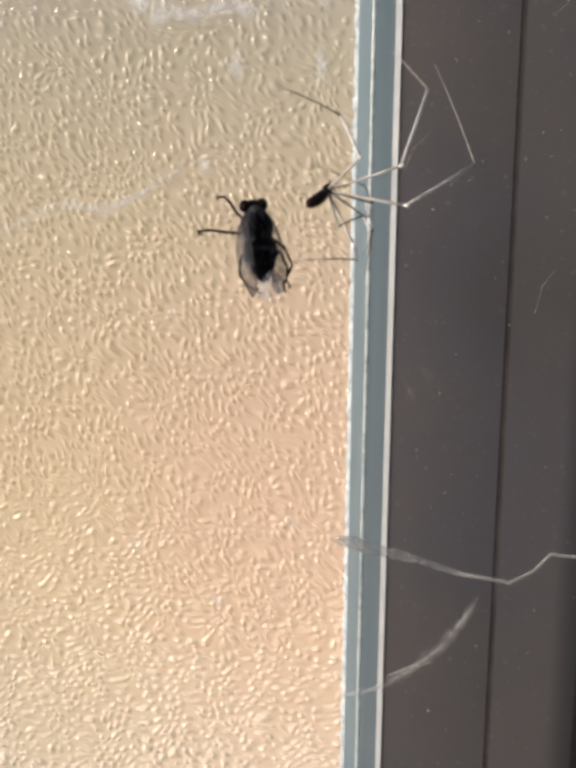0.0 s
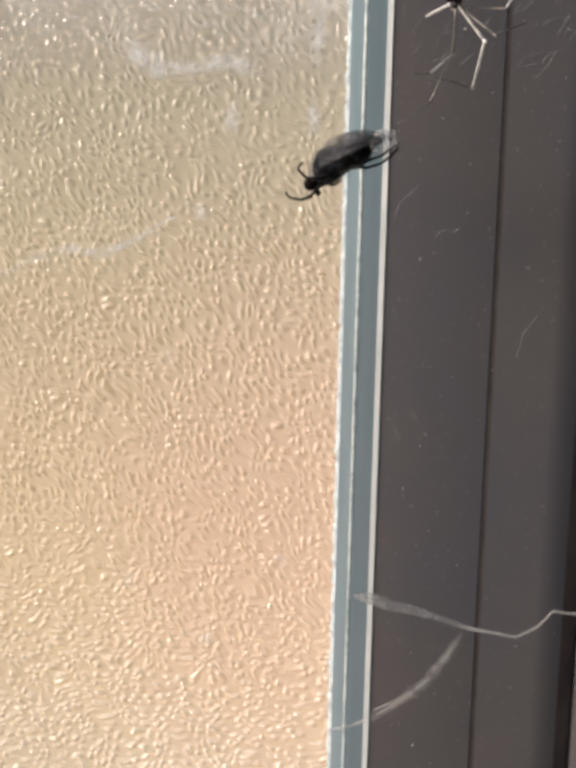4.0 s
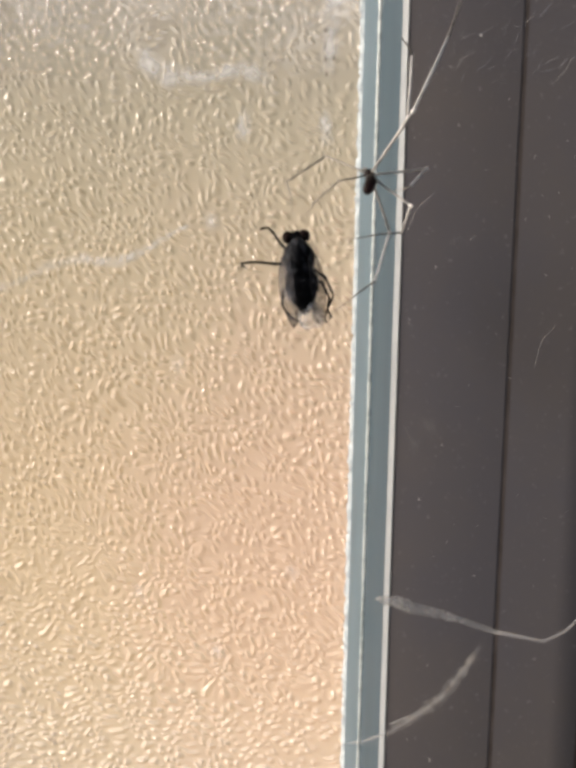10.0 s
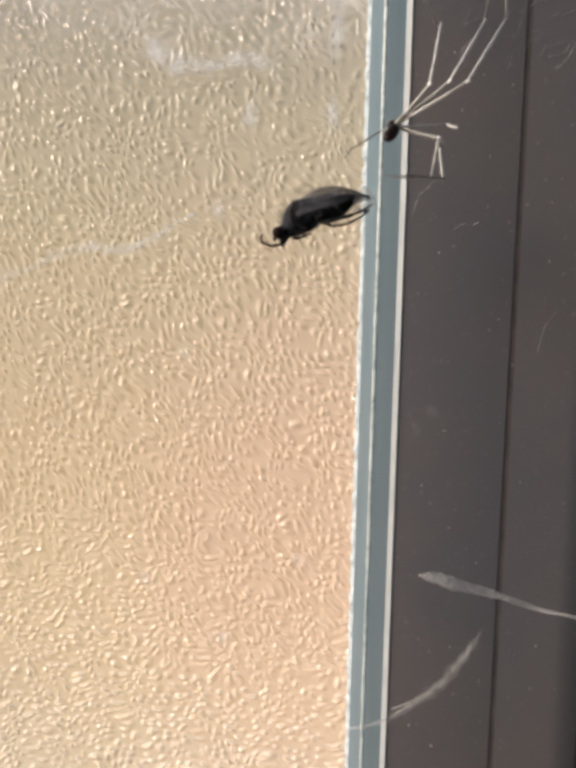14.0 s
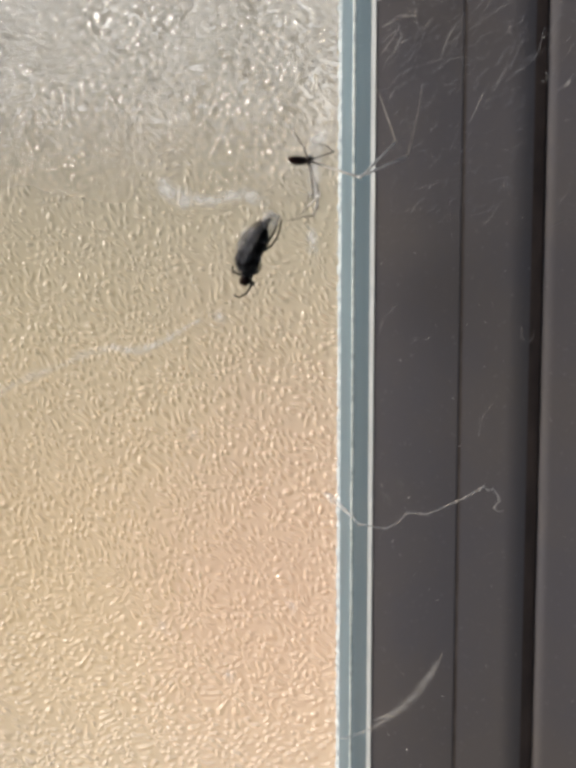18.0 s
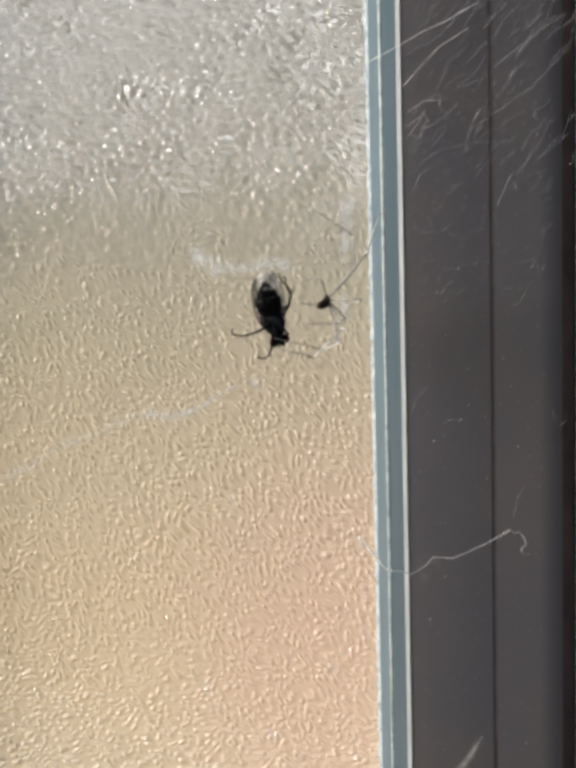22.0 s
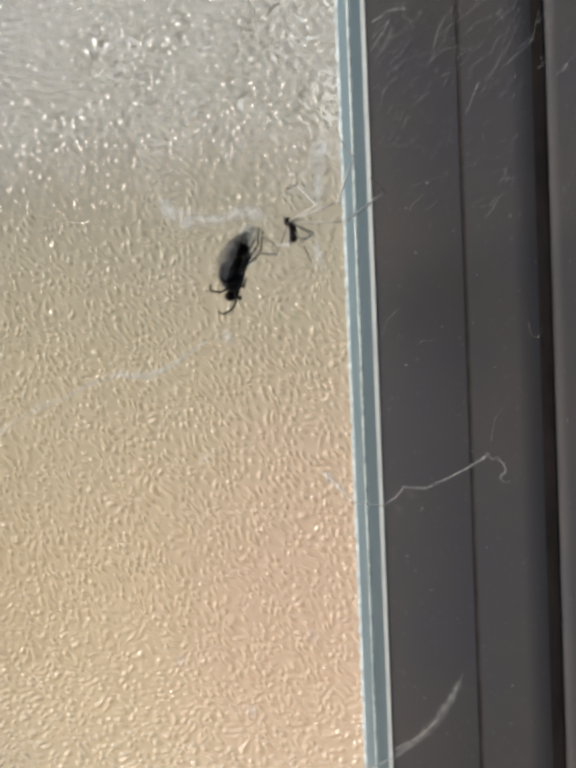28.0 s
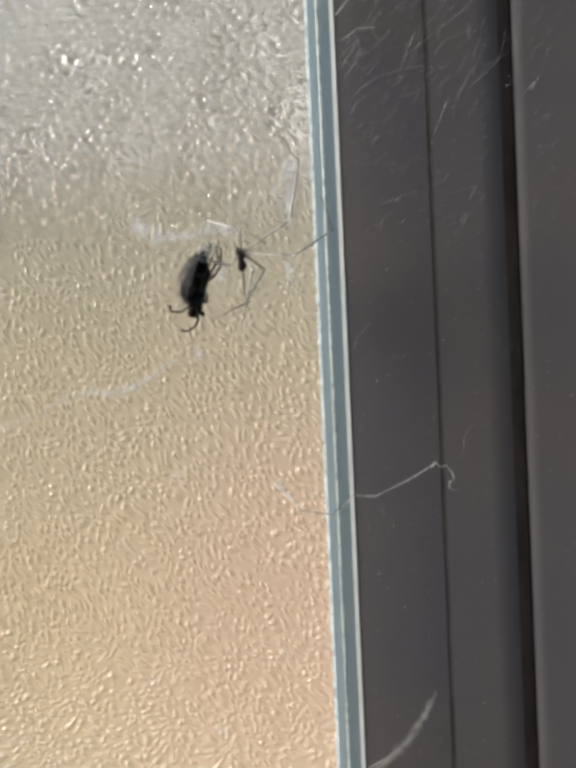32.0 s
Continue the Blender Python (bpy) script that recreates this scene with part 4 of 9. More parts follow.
hairs = []
for i in range(1300):
    x, z = rg.uniform(0.3, 16.5), 84 - 46 * rg.random() ** 1.6
    if EDGE - 2.0 < x < EDGE + 0.6:
        continue
    a = radians(rg.gauss(46, 22))
    n, bend = rg.uniform(0.25, 1.3), rg.uniform(-0.15, 0.15)
    top = FACE - 0.03 if x < EDGE else FACE + 0.32
    pts = [(x + n * k * math.cos(a) - n * bend * k * (1 - k) * math.sin(a), top - 0.05 * k, z + n * k * math.sin(a) + n * bend * k * (1 - k) * math.cos(a)) for k in (0, 0.35, 0.7, 1)]
    r = rg.uniform(0.012, 0.026)
    hairs.append(tube_data(pts, [r, r, r * 0.8, r * 0.4], 3))
me = join(*hairs)
tagged(obj("dust_hairs", me[0], me[1], HAIR), "fine pale dust hairs clinging to the dark frame", "dust", kind="stuff")
grit = []
for i in range(260):
    x, z = rg.uniform(0.3, 17.5), rg.uniform(-20, 84) if i % 3 else 84 - 40 * rg.random() ** 1.5
    if EDGE - 2.0 < x < EDGE + 0.8:
        continue
    q = rg.uniform(0.012, 0.032)
    grit.append(ball_data((x, (FACE if x < EDGE else FACE + 0.35) - 0.2 * q, z), (q, q * 0.7, q * rg.uniform(0.8, 1.6)), 4, 5, 0.4, i))
me = join(*grit)
tagged(obj("dust_grit", me[0], me[1], DUST), "tiny pale grains of dust on the dark frame", "dust", kind="stuff")

SPECKS = [(3.16, -19.95, -6.60), (4.50, -20.10, 41.42), (1.52, -20.30, 53.19), (11.82, -20.00, 51.67), (2.72, -20.05, 39.60), (17.15, -20.30, 25.66), (13.47, -20.50, 49.96), (12.19, -19.95, 2.79), (13.27, -19.95, 52.75),
          (2.27, -20.00, 27.22), (3.37, -20.00, 36.06), (1.76, -19.95, 11.78), (7.68, -19.95, 30.30), (7.48, -20.05, 54.35), (3.66, -19.95, 9.04), (3.10, -19.95, 15.61), (9.74, -19.95, 1.60)]
for i, p in enumerate(SPECKS):
    s = 0.06 if i in (0, 1) else rg.uniform(0.025, 0.05)
    me = ball_data((0, 0, 0), (s, s * 0.7, s), 6, 8, 0.4, i)
    sp = obj("dust_speck", me[0], me[1], DUST)
    sp.location = Vector(p) * MM
    tagged(sp, "tiny pale dust speck on the dark frame", "dust speck", group="dust specks")


def motions():
    walk(FLY, [
        (0, turned((-6.87, -27.00, 25.54), (0.839, 0.509, 0.050, 0.186))),
        (0.25, turned((-6.65, -27.00, 25.69), (0.834, 0.495, 0.044, 0.238))),
        (0.5, turned((-6.43, -27.00, 25.84), (0.829, 0.476, 0.037, 0.290))),
        (0.75, turned((-6.13, -27.00, 26.03), (0.829, 0.462, 0.070, 0.309))),
        (1, turned((-5.82, -27.00, 26.21), (0.827, 0.447, 0.102, 0.327))),
        (1.25, turned((-5.51, -27.00, 26.48), (0.857, 0.332, 0.087, 0.383))),
        (1.5, turned((-5.19, -27.00, 26.74), (0.883, 0.215, 0.066, 0.412))),
        (1.75, turned((-5.10, -27.00, 27.22), (0.851, 0.147, 0.062, 0.501))),
        (2, turned((-5.00, -27.00, 27.69), (0.810, 0.073, 0.063, 0.578))),
        (2.25, turned((-4.77, -27.00, 27.89), (0.796, 0.023, 0.077, 0.600))),
        (2.5, turned((-4.54, -27.00, 28.10), (0.782, -0.030, 0.089, 0.616))),
        (2.75, turned((-3.60, -27.00, 29.07), (0.817, -0.066, -0.001, 0.573))),
        (3, turned((-2.66, -27.00, 30.05), (0.843, -0.089, -0.095, 0.522))),
        (3.25, turned((-2.16, -27.00, 31.82), (0.827, -0.100, -0.144, 0.535))),
        (3.5, turned((-1.65, -27.00, 33.59), (0.808, -0.113, -0.192, 0.545))),
        (3.75, turned((-1.63, -27.00, 33.35), (0.806, -0.114, -0.198, 0.546))),
        (4.5, turned((-1.54, -27.00, 32.64), (0.800, -0.118, -0.216, 0.547))),
        (5.25, turned((-1.46, -27.00, 31.93), (0.794, -0.121, -0.233, 0.549))),
        (5.5, turned((-1.43, -27.00, 31.69), (0.792, -0.123, -0.239, 0.549))),
        (5.75, turned((-2.48, -27.00, 30.57), (0.796, -0.126, -0.267, 0.528))),
        (6, turned((-3.53, -27.00, 29.46), (0.800, -0.128, -0.296, 0.506))),
        (6.25, turned((-3.66, -27.00, 28.87), (0.782, -0.127, -0.249, 0.557))),
        (6.5, turned((-3.78, -27.00, 28.29), (0.759, -0.121, -0.203, 0.607))),
        (6.75, turned((-3.80, -27.00, 28.42), (0.793, -0.050, -0.178, 0.581))),
        (7, turned((-3.83, -27.00, 28.56), (0.825, 0.011, -0.155, 0.543))),
        (7.25, turned((-4.27, -27.00, 27.94), (0.821, 0.225, -0.003, 0.525))),
        (7.5, turned((-4.71, -27.00, 27.32), (0.796, 0.438, 0.125, 0.398))),
        (7.75, turned((-4.86, -27.00, 27.20), (0.810, 0.499, 0.088, 0.294))),
        (8, turned((-5.01, -27.00, 27.08), (0.825, 0.533, 0.047, 0.181))),
        (8.25, turned((-4.92, -27.00, 27.21), (0.814, 0.553, 0.025, 0.176))),
        (8.5, turned((-4.83, -27.00, 27.34), (0.802, 0.573, 0.003, 0.169))),
        (8.75, turned((-4.58, -27.00, 27.48), (0.792, 0.587, 0.012, 0.166))),
        (9, turned((-4.33, -27.00, 27.63), (0.782, 0.601, 0.022, 0.161))),
        (9.25, turned((-4.68, -27.00, 27.49), (0.780, 0.607, 0.038, 0.147))),
        (9.5, turned((-5.03, -27.00, 27.35), (0.777, 0.613, 0.054, 0.132))),
        (9.75, turned((-4.97, -27.00, 27.15), (0.800, 0.582, 0.039, 0.142))),
        (10, turned((-4.90, -27.00, 26.95), (0.822, 0.548, 0.024, 0.152))),
        (10.25, turned((-4.51, -27.00, 27.12), (0.796, 0.580, 0.012, 0.171))),
        (10.5, turned((-4.12, -27.00, 27.29), (0.768, 0.611, 0.003, 0.190))),
        (10.75, turned((-4.08, -27.00, 27.30), (0.790, 0.587, 0.011, 0.177))),
        (11, turned((-4.03, -27.00, 27.31), (0.810, 0.562, 0.020, 0.164))),
        (11.25, turned((-3.51, -27.00, 27.95), (0.816, 0.557, 0.041, 0.146))),
        (11.5, turned((-2.99, -27.00, 28.59), (0.822, 0.551, 0.062, 0.129))),
        (11.75, turned((-3.25, -27.00, 28.24), (0.820, 0.540, 0.069, 0.176))),
        (12, turned((-3.52, -27.00, 27.89), (0.818, 0.525, 0.075, 0.222))),
        (12.25, turned((-3.56, -27.00, 28.11), (0.827, 0.374, 0.001, 0.419))),
        (12.5, turned((-3.60, -27.00, 28.32), (0.818, 0.186, -0.094, 0.537))),
        (12.75, turned((-3.28, -27.00, 28.85), (0.810, 0.149, -0.081, 0.562))),
        (13, turned((-2.95, -27.00, 29.38), (0.801, 0.110, -0.070, 0.584))),
        (13.25, turned((-3.67, -27.00, 28.69), (0.731, 0.034, -0.058, 0.680))),
        (13.5, turned((-4.40, -27.00, 28.00), (0.652, -0.075, -0.052, 0.753))),
        (13.75, turned((-4.29, -27.00, 28.65), (0.655, -0.111, -0.085, 0.743))),
        (14.5, turned((-3.98, -27.00, 30.60), (0.662, -0.207, -0.184, 0.696))),
        (15.25, turned((-3.66, -27.00, 32.54), (0.665, -0.285, -0.283, 0.629))),
        (15.5, turned((-3.56, -27.00, 33.19), (0.665, -0.306, -0.316, 0.603))),
        (15.75, turned((-3.79, -27.00, 34.25), (0.700, -0.314, -0.339, 0.545))),
        (16, turned((-4.02, -27.00, 35.30), (0.732, -0.313, -0.359, 0.487))),
        (16.25, turned((-4.09, -27.00, 34.71), (0.700, -0.349, -0.348, 0.517))),
        (16.5, turned((-4.17, -27.00, 34.13), (0.665, -0.385, -0.336, 0.544))),
        (16.75, turned((-4.39, -27.00, 34.59), (0.658, -0.397, -0.383, 0.513))),
        (17, turned((-4.61, -27.00, 35.06), (0.648, -0.406, -0.429, 0.480))),
        (17.25, turned((-5.08, -27.00, 35.66), (0.596, -0.442, -0.388, 0.547))),
        (17.5, turned((-5.56, -27.00, 36.26), (0.537, -0.467, -0.344, 0.613))),
        (17.75, turned((-7.03, -27.00, 36.19), (0.607, -0.360, -0.399, 0.586))),
        (18, turned((-8.50, -27.00, 36.12), (0.663, -0.258, -0.457, 0.534))),
        (18.25, turned((-9.12, -27.00, 35.87), (0.648, -0.238, -0.463, 0.555))),
        (18.5, turned((-9.73, -27.00, 35.61), (0.633, -0.216, -0.469, 0.576))),
        (18.75, turned((-9.55, -27.00, 35.82), (0.672, -0.181, -0.449, 0.561))),
        (19, turned((-9.38, -27.00, 36.03), (0.708, -0.148, -0.424, 0.544))),
        (19.25, turned((-9.31, -27.00, 36.25), (0.695, -0.164, -0.431, 0.552))),
        (19.5, turned((-9.24, -27.00, 36.47), (0.681, -0.180, -0.437, 0.559))),
        (19.75, turned((-9.32, -27.00, 37.14), (0.739, -0.386, -0.372, 0.408))),
        (20, turned((-9.40, -27.00, 37.81), (0.799, -0.494, -0.293, 0.180))),
        (20.25, turned((-9.66, -27.00, 38.03), (0.765, -0.552, -0.294, 0.153))),
        (20.5, turned((-9.92, -27.00, 38.24), (0.729, -0.606, -0.294, 0.121))),
        (20.75, turned((-9.70, -27.00, 38.47), (0.759, -0.568, -0.291, 0.128))),
        (21, turned((-9.48, -27.00, 38.70), (0.787, -0.529, -0.286, 0.135))),
        (21.25, turned((-9.72, -27.00, 38.63), (0.754, -0.575, -0.290, 0.128))),
        (21.5, turned((-9.95, -27.00, 38.56), (0.719, -0.619, -0.293, 0.120))),
        (21.75, turned((-9.69, -27.00, 38.49), (0.759, -0.569, -0.287, 0.130))),
        (22, turned((-9.43, -27.00, 38.42), (0.797, -0.517, -0.280, 0.139))),
        (22.25, turned((-10.02, -27.00, 37.98), (0.793, -0.524, -0.279, 0.136))),
        (22.5, turned((-10.60, -27.00, 37.55), (0.789, -0.532, -0.277, 0.132))),
        (22.75, turned((-9.93, -27.00, 37.28), (0.790, -0.522, -0.299, 0.118))),
        (23, turned((-9.26, -27.00, 37.01), (0.790, -0.512, -0.320, 0.104))),
        (23.25, turned((-9.47, -27.00, 36.79), (0.763, -0.559, -0.307, 0.108))),
        (23.5, turned((-9.67, -27.00, 36.56), (0.733, -0.604, -0.293, 0.113))),
        (23.75, turned((-9.40, -27.00, 36.62), (0.791, -0.517, -0.305, 0.118))),
        (24, turned((-9.14, -27.00, 36.68), (0.840, -0.425, -0.315, 0.124))),
        (24.25, turned((-9.27, -27.00, 36.81), (0.807, -0.466, -0.315, 0.181))),
        (24.5, turned((-9.40, -27.00, 36.93), (0.770, -0.498, -0.313, 0.247))),
        (24.75, turned((-9.54, -27.00, 36.80), (0.767, -0.437, -0.362, 0.299))),
        (25, turned((-9.68, -27.00, 36.67), (0.761, -0.370, -0.412, 0.338))),
        (25.25, turned((-9.62, -27.00, 36.59), (0.727, -0.326, -0.430, 0.424))),
        (25.5, turned((-9.57, -27.00, 36.51), (0.693, -0.263, -0.444, 0.503))),
        (25.75, turned((-9.57, -27.00, 36.37), (0.695, -0.256, -0.446, 0.503))),
        (26.5, turned((-9.56, -27.00, 35.95), (0.699, -0.236, -0.449, 0.504))),
        (27.25, turned((-9.56, -27.00, 35.53), (0.703, -0.216, -0.453, 0.504))),
        (27.5, turned((-9.56, -27.00, 35.39), (0.705, -0.209, -0.454, 0.503))),
        (27.75, turned((-9.43, -27.00, 35.39), (0.706, -0.226, -0.459, 0.489))),
        (28, turned((-9.30, -27.00, 35.40), (0.707, -0.243, -0.465, 0.474))),
        (28.25, turned((-9.50, -27.00, 35.29), (0.729, -0.248, -0.451, 0.452))),
        (28.5, turned((-9.69, -27.00, 35.18), (0.750, -0.251, -0.436, 0.429))),
        (28.75, turned((-9.63, -27.00, 35.26), (0.760, -0.271, -0.417, 0.419))),
        (29, turned((-9.57, -27.00, 35.35), (0.769, -0.290, -0.398, 0.407))),
        (29.25, turned((-9.64, -27.00, 35.34), (0.773, -0.298, -0.389, 0.402))),
        (29.5, turned((-9.71, -27.00, 35.34), (0.777, -0.306, -0.381, 0.397))),
        (29.75, turned((-9.43, -27.00, 35.35), (0.786, -0.306, -0.373, 0.386))),
        (30, turned((-9.15, -27.00, 35.37), (0.795, -0.305, -0.366, 0.376))),
        (30.25, turned((-9.39, -27.00, 35.37), (0.771, -0.335, -0.373, 0.392))),
        (30.5, turned((-9.63, -27.00, 35.37), (0.747, -0.364, -0.379, 0.407))),
        (30.75, turned((-9.64, -27.00, 35.20), (0.760, -0.339, -0.392, 0.393))),
        (31, turned((-9.64, -27.00, 35.03), (0.772, -0.314, -0.404, 0.378))),
        (31.25, turned((-9.84, -27.00, 34.98), (0.744, -0.314, -0.428, 0.406))),
        (31.5, turned((-10.03, -27.00, 34.94), (0.716, -0.311, -0.450, 0.434))),
        (31.75, turned((-10.06, -27.00, 35.17), (0.719, -0.270, -0.467, 0.437))),
        (32, turned((-10.09, -27.00, 35.40), (0.722, -0.230, -0.485, 0.436))),
    ])
    walk(SPIDER, [
        (0, pose(-0.00258, -0.02800, 0.02843)),
        (0.5, pose(-0.00127, -0.02800, 0.03001)),
        (1, pose(-0.00011, -0.02800, 0.03151)),
        (1.5, pose(0.00020, -0.02800, 0.03321)),
        (2, pose(0.00149, -0.02800, 0.03520)),
        (2.5, pose(0.00172, -0.02800, 0.03642)),
        (3, pose(0.00284, -0.02800, 0.03869)),
        (3.5, pose(0.00393, -0.02800, 0.04111)),
        (5.5, pose(0.00558, -0.02800, 0.04157)),
        (6, pose(0.00321, -0.02800, 0.03843)),
        (6.5, pose(0.00237, -0.02800, 0.03569)),
        (7, pose(0.00069, -0.02800, 0.03414)),
        (7.5, pose(-0.00081, -0.02800, 0.03268)),
        (8, pose(-0.00048, -0.02800, 0.03251)),
        (8.5, pose(-0.00060, -0.02800, 0.03236)),
        (9, pose(-0.00019, -0.02800, 0.03231)),
        (9.5, pose(-0.00045, -0.02800, 0.03239)),
        (10, pose(-0.00072, -0.02800, 0.03252)),
        (10.5, pose(-0.00049, -0.02800, 0.03256)),
        (11, pose(-0.00022, -0.02800, 0.03239)),
        (11.5, pose(-0.00025, -0.02800, 0.03250)),
        (12, pose(0.00029, -0.02800, 0.03226)),
        (12.5, pose(0.00037, -0.02800, 0.03187)),
        (13, pose(-0.00011, -0.02800, 0.03179)),
        (13.5, pose(0.00047, -0.02800, 0.03256)),
        (15.5, pose(0.00007, -0.02800, 0.04108)),
        (16, pose(-0.00073, -0.02800, 0.04218)),
        (16.5, pose(-0.00143, -0.02800, 0.04200)),
        (17, pose(-0.00096, -0.02800, 0.04293)),
        (17.5, pose(-0.00260, -0.02800, 0.04462)),
        (18, pose(-0.00382, -0.02800, 0.04289)),
        (18.5, pose(-0.00399, -0.02800, 0.04104)),
        (19, pose(-0.00353, -0.02800, 0.04132)),
        (19.5, pose(-0.00308, -0.02800, 0.04050)),
        (20, pose(-0.00267, -0.02800, 0.03993)),
        (20.5, pose(-0.00466, -0.02800, 0.04119)),
        (21, pose(-0.00357, -0.02800, 0.03980)),
        (21.5, pose(-0.00386, -0.02800, 0.03964)),
        (22, pose(-0.00458, -0.02800, 0.03933)),
        (22.5, pose(-0.00506, -0.02800, 0.03650)),
        (23, pose(-0.00499, -0.02800, 0.03569)),
        (23.5, pose(-0.00478, -0.02800, 0.03555)),
        (24, pose(-0.00430, -0.02800, 0.03628)),
        (24.5, pose(-0.00626, -0.02800, 0.03664)),
        (25, pose(-0.00755, -0.02800, 0.03822)),
        (25.5, pose(-0.00460, -0.02800, 0.03821)),
        (27.5, pose(-0.00318, -0.02800, 0.03852)),
        (28, pose(-0.00470, -0.02800, 0.03829)),
        (28.5, pose(-0.00408, -0.02800, 0.03789)),
        (29, pose(-0.00426, -0.02800, 0.03785)),
        (29.5, pose(-0.00368, -0.02800, 0.03764)),
        (30, pose(-0.00489, -0.02800, 0.03824)),
        (30.5, pose(-0.00504, -0.02800, 0.03766)),
        (31, pose(-0.00472, -0.02800, 0.03786)),
        (31.5, pose(-0.00395, -0.02800, 0.03731)),
        (32, pose(-0.00611, -0.02800, 0.03739)),
    ])
    walk(SPIDER_BODY, [
        (0, turned((0, 0, 0), (0.749, 0.246, 0.615, 0.011))),
        (0.5, turned((0, 0, 0), (0.770, 0.119, 0.627, 0.012))),
        (1, turned((0, 0, 0), (0.703, 0.317, 0.635, -0.041))),
        (1.5, turned((0, 0, 0), (0.781, 0.107, 0.615, 0.021))),
        (2, turned((0, 0, 0), (0.735, 0.292, 0.611, -0.007))),
        (2.5, turned((0, 0, 0), (0.810, 0.073, 0.580, 0.041))),
        (3, turned((0, 0, 0), (0.665, 0.201, 0.717, -0.061))),
        (3.5, turned((0, 0, 0), (0.700, 0.038, 0.713, -0.006))),
        (5.5, turned((0, 0, 0), (0.715, 0.030, 0.698, 0.008))),
        (6, turned((0, 0, 0), (0.644, 0.066, 0.761, -0.035))),
        (6.5, turned((0, 0, 0), (0.889, 0.132, 0.415, 0.140))),
        (7, turned((0, 0, 0), (0.889, 0.288, 0.227, 0.274))),
        (7.5, turned((0, 0, 0), (0.922, 0.221, 0.139, 0.286))),
        (8, turned((0, 0, 0), (0.902, 0.264, 0.138, 0.311))),
        (8.5, turned((0, 0, 0), (0.921, 0.205, 0.236, 0.232))),
        (9, turned((0, 0, 0), (0.917, 0.210, 0.246, 0.232))),
        (9.5, turned((0, 0, 0), (0.922, 0.149, 0.304, 0.187))),
        (10, turned((0, 0, 0), (0.885, 0.202, 0.385, 0.165))),
        (10.5, turned((0, 0, 0), (0.916, 0.176, 0.297, 0.205))),
        (11, turned((0, 0, 0), (0.900, 0.211, 0.324, 0.203))),
        (11.5, turned((0, 0, 0), (0.904, 0.184, 0.333, 0.194))),
        (12, turned((0, 0, 0), (0.873, 0.301, 0.285, 0.256))),
        (12.5, turned((0, 0, 0), (0.884, 0.235, 0.353, 0.196))),
        (13, turned((0, 0, 0), (0.831, 0.351, 0.375, 0.212))),
        (13.5, turned((0, 0, 0), (0.862, 0.171, 0.458, 0.131))),
        (15.5, turned((0, 0, 0), (0.849, 0.164, 0.488, 0.121))),
        (16, turned((0, 0, 0), (0.446, 0.042, 0.888, -0.100))),
        (16.5, turned((0, 0, 0), (0.264, 0.014, 0.953, -0.147))),
        (17, turned((0, 0, 0), (0.414, 0.196, 0.870, -0.183))),
        (17.5, turned((0, 0, 0), (0.345, 0.128, 0.910, -0.192))),
        (18, turned((0, 0, 0), (0.545, 0.223, 0.801, -0.109))),
        (18.5, turned((0, 0, 0), (0.458, 0.133, 0.872, -0.110))),
        (19, turned((0, 0, 0), (0.452, 0.165, 0.869, -0.117))),
        (19.5, turned((0, 0, 0), (0.444, 0.167, 0.870, -0.132))),
        (20, turned((0, 0, 0), (0.838, 0.076, 0.526, 0.122))),
        (20.5, turned((0, 0, 0), (0.840, 0.135, 0.511, 0.124))),
        (21, turned((0, 0, 0), (0.865, 0.159, 0.453, 0.145))),
        (21.5, turned((0, 0, 0), (0.871, 0.123, 0.455, 0.140))),
        (22, turned((0, 0, 0), (0.760, 0.097, 0.639, 0.063))),
        (22.5, turned((0, 0, 0), (0.638, 0.035, 0.769, 0.014))),
        (23, turned((0, 0, 0), (0.625, 0.040, 0.780, 0.021))),
        (23.5, turned((0, 0, 0), (0.770, 0.064, 0.629, 0.087))),
        (24, turned((0, 0, 0), (0.859, 0.219, 0.428, 0.177))),
        (24.5, turned((0, 0, 0), (0.868, 0.218, 0.406, 0.184))),
        (25, turned((0, 0, 0), (0.799, 0.404, 0.386, 0.221))),
        (25.5, turned((0, 0, 0), (0.875, 0.259, 0.348, 0.218))),
        (27.5, turned((0, 0, 0), (0.910, 0.217, 0.255, 0.243))),
        (28, turned((0, 0, 0), (0.857, 0.351, 0.221, 0.307))),
        (28.5, turned((0, 0, 0), (0.884, 0.285, 0.264, 0.261))),
        (29, turned((0, 0, 0), (0.867, 0.322, 0.272, 0.266))),
        (29.5, turned((0, 0, 0), (0.888, 0.287, 0.243, 0.266))),
        (30, turned((0, 0, 0), (0.886, 0.294, 0.233, 0.272))),
        (30.5, turned((0, 0, 0), (0.898, 0.271, 0.232, 0.258))),
        (31, turned((0, 0, 0), (0.866, 0.344, 0.186, 0.310))),
        (31.5, turned((0, 0, 0), (0.892, 0.266, 0.278, 0.238))),
        (32, turned((0, 0, 0), (0.876, 0.306, 0.282, 0.245))),
    ])
    femur, tibia, foot = SPIDER_LEGS[0]
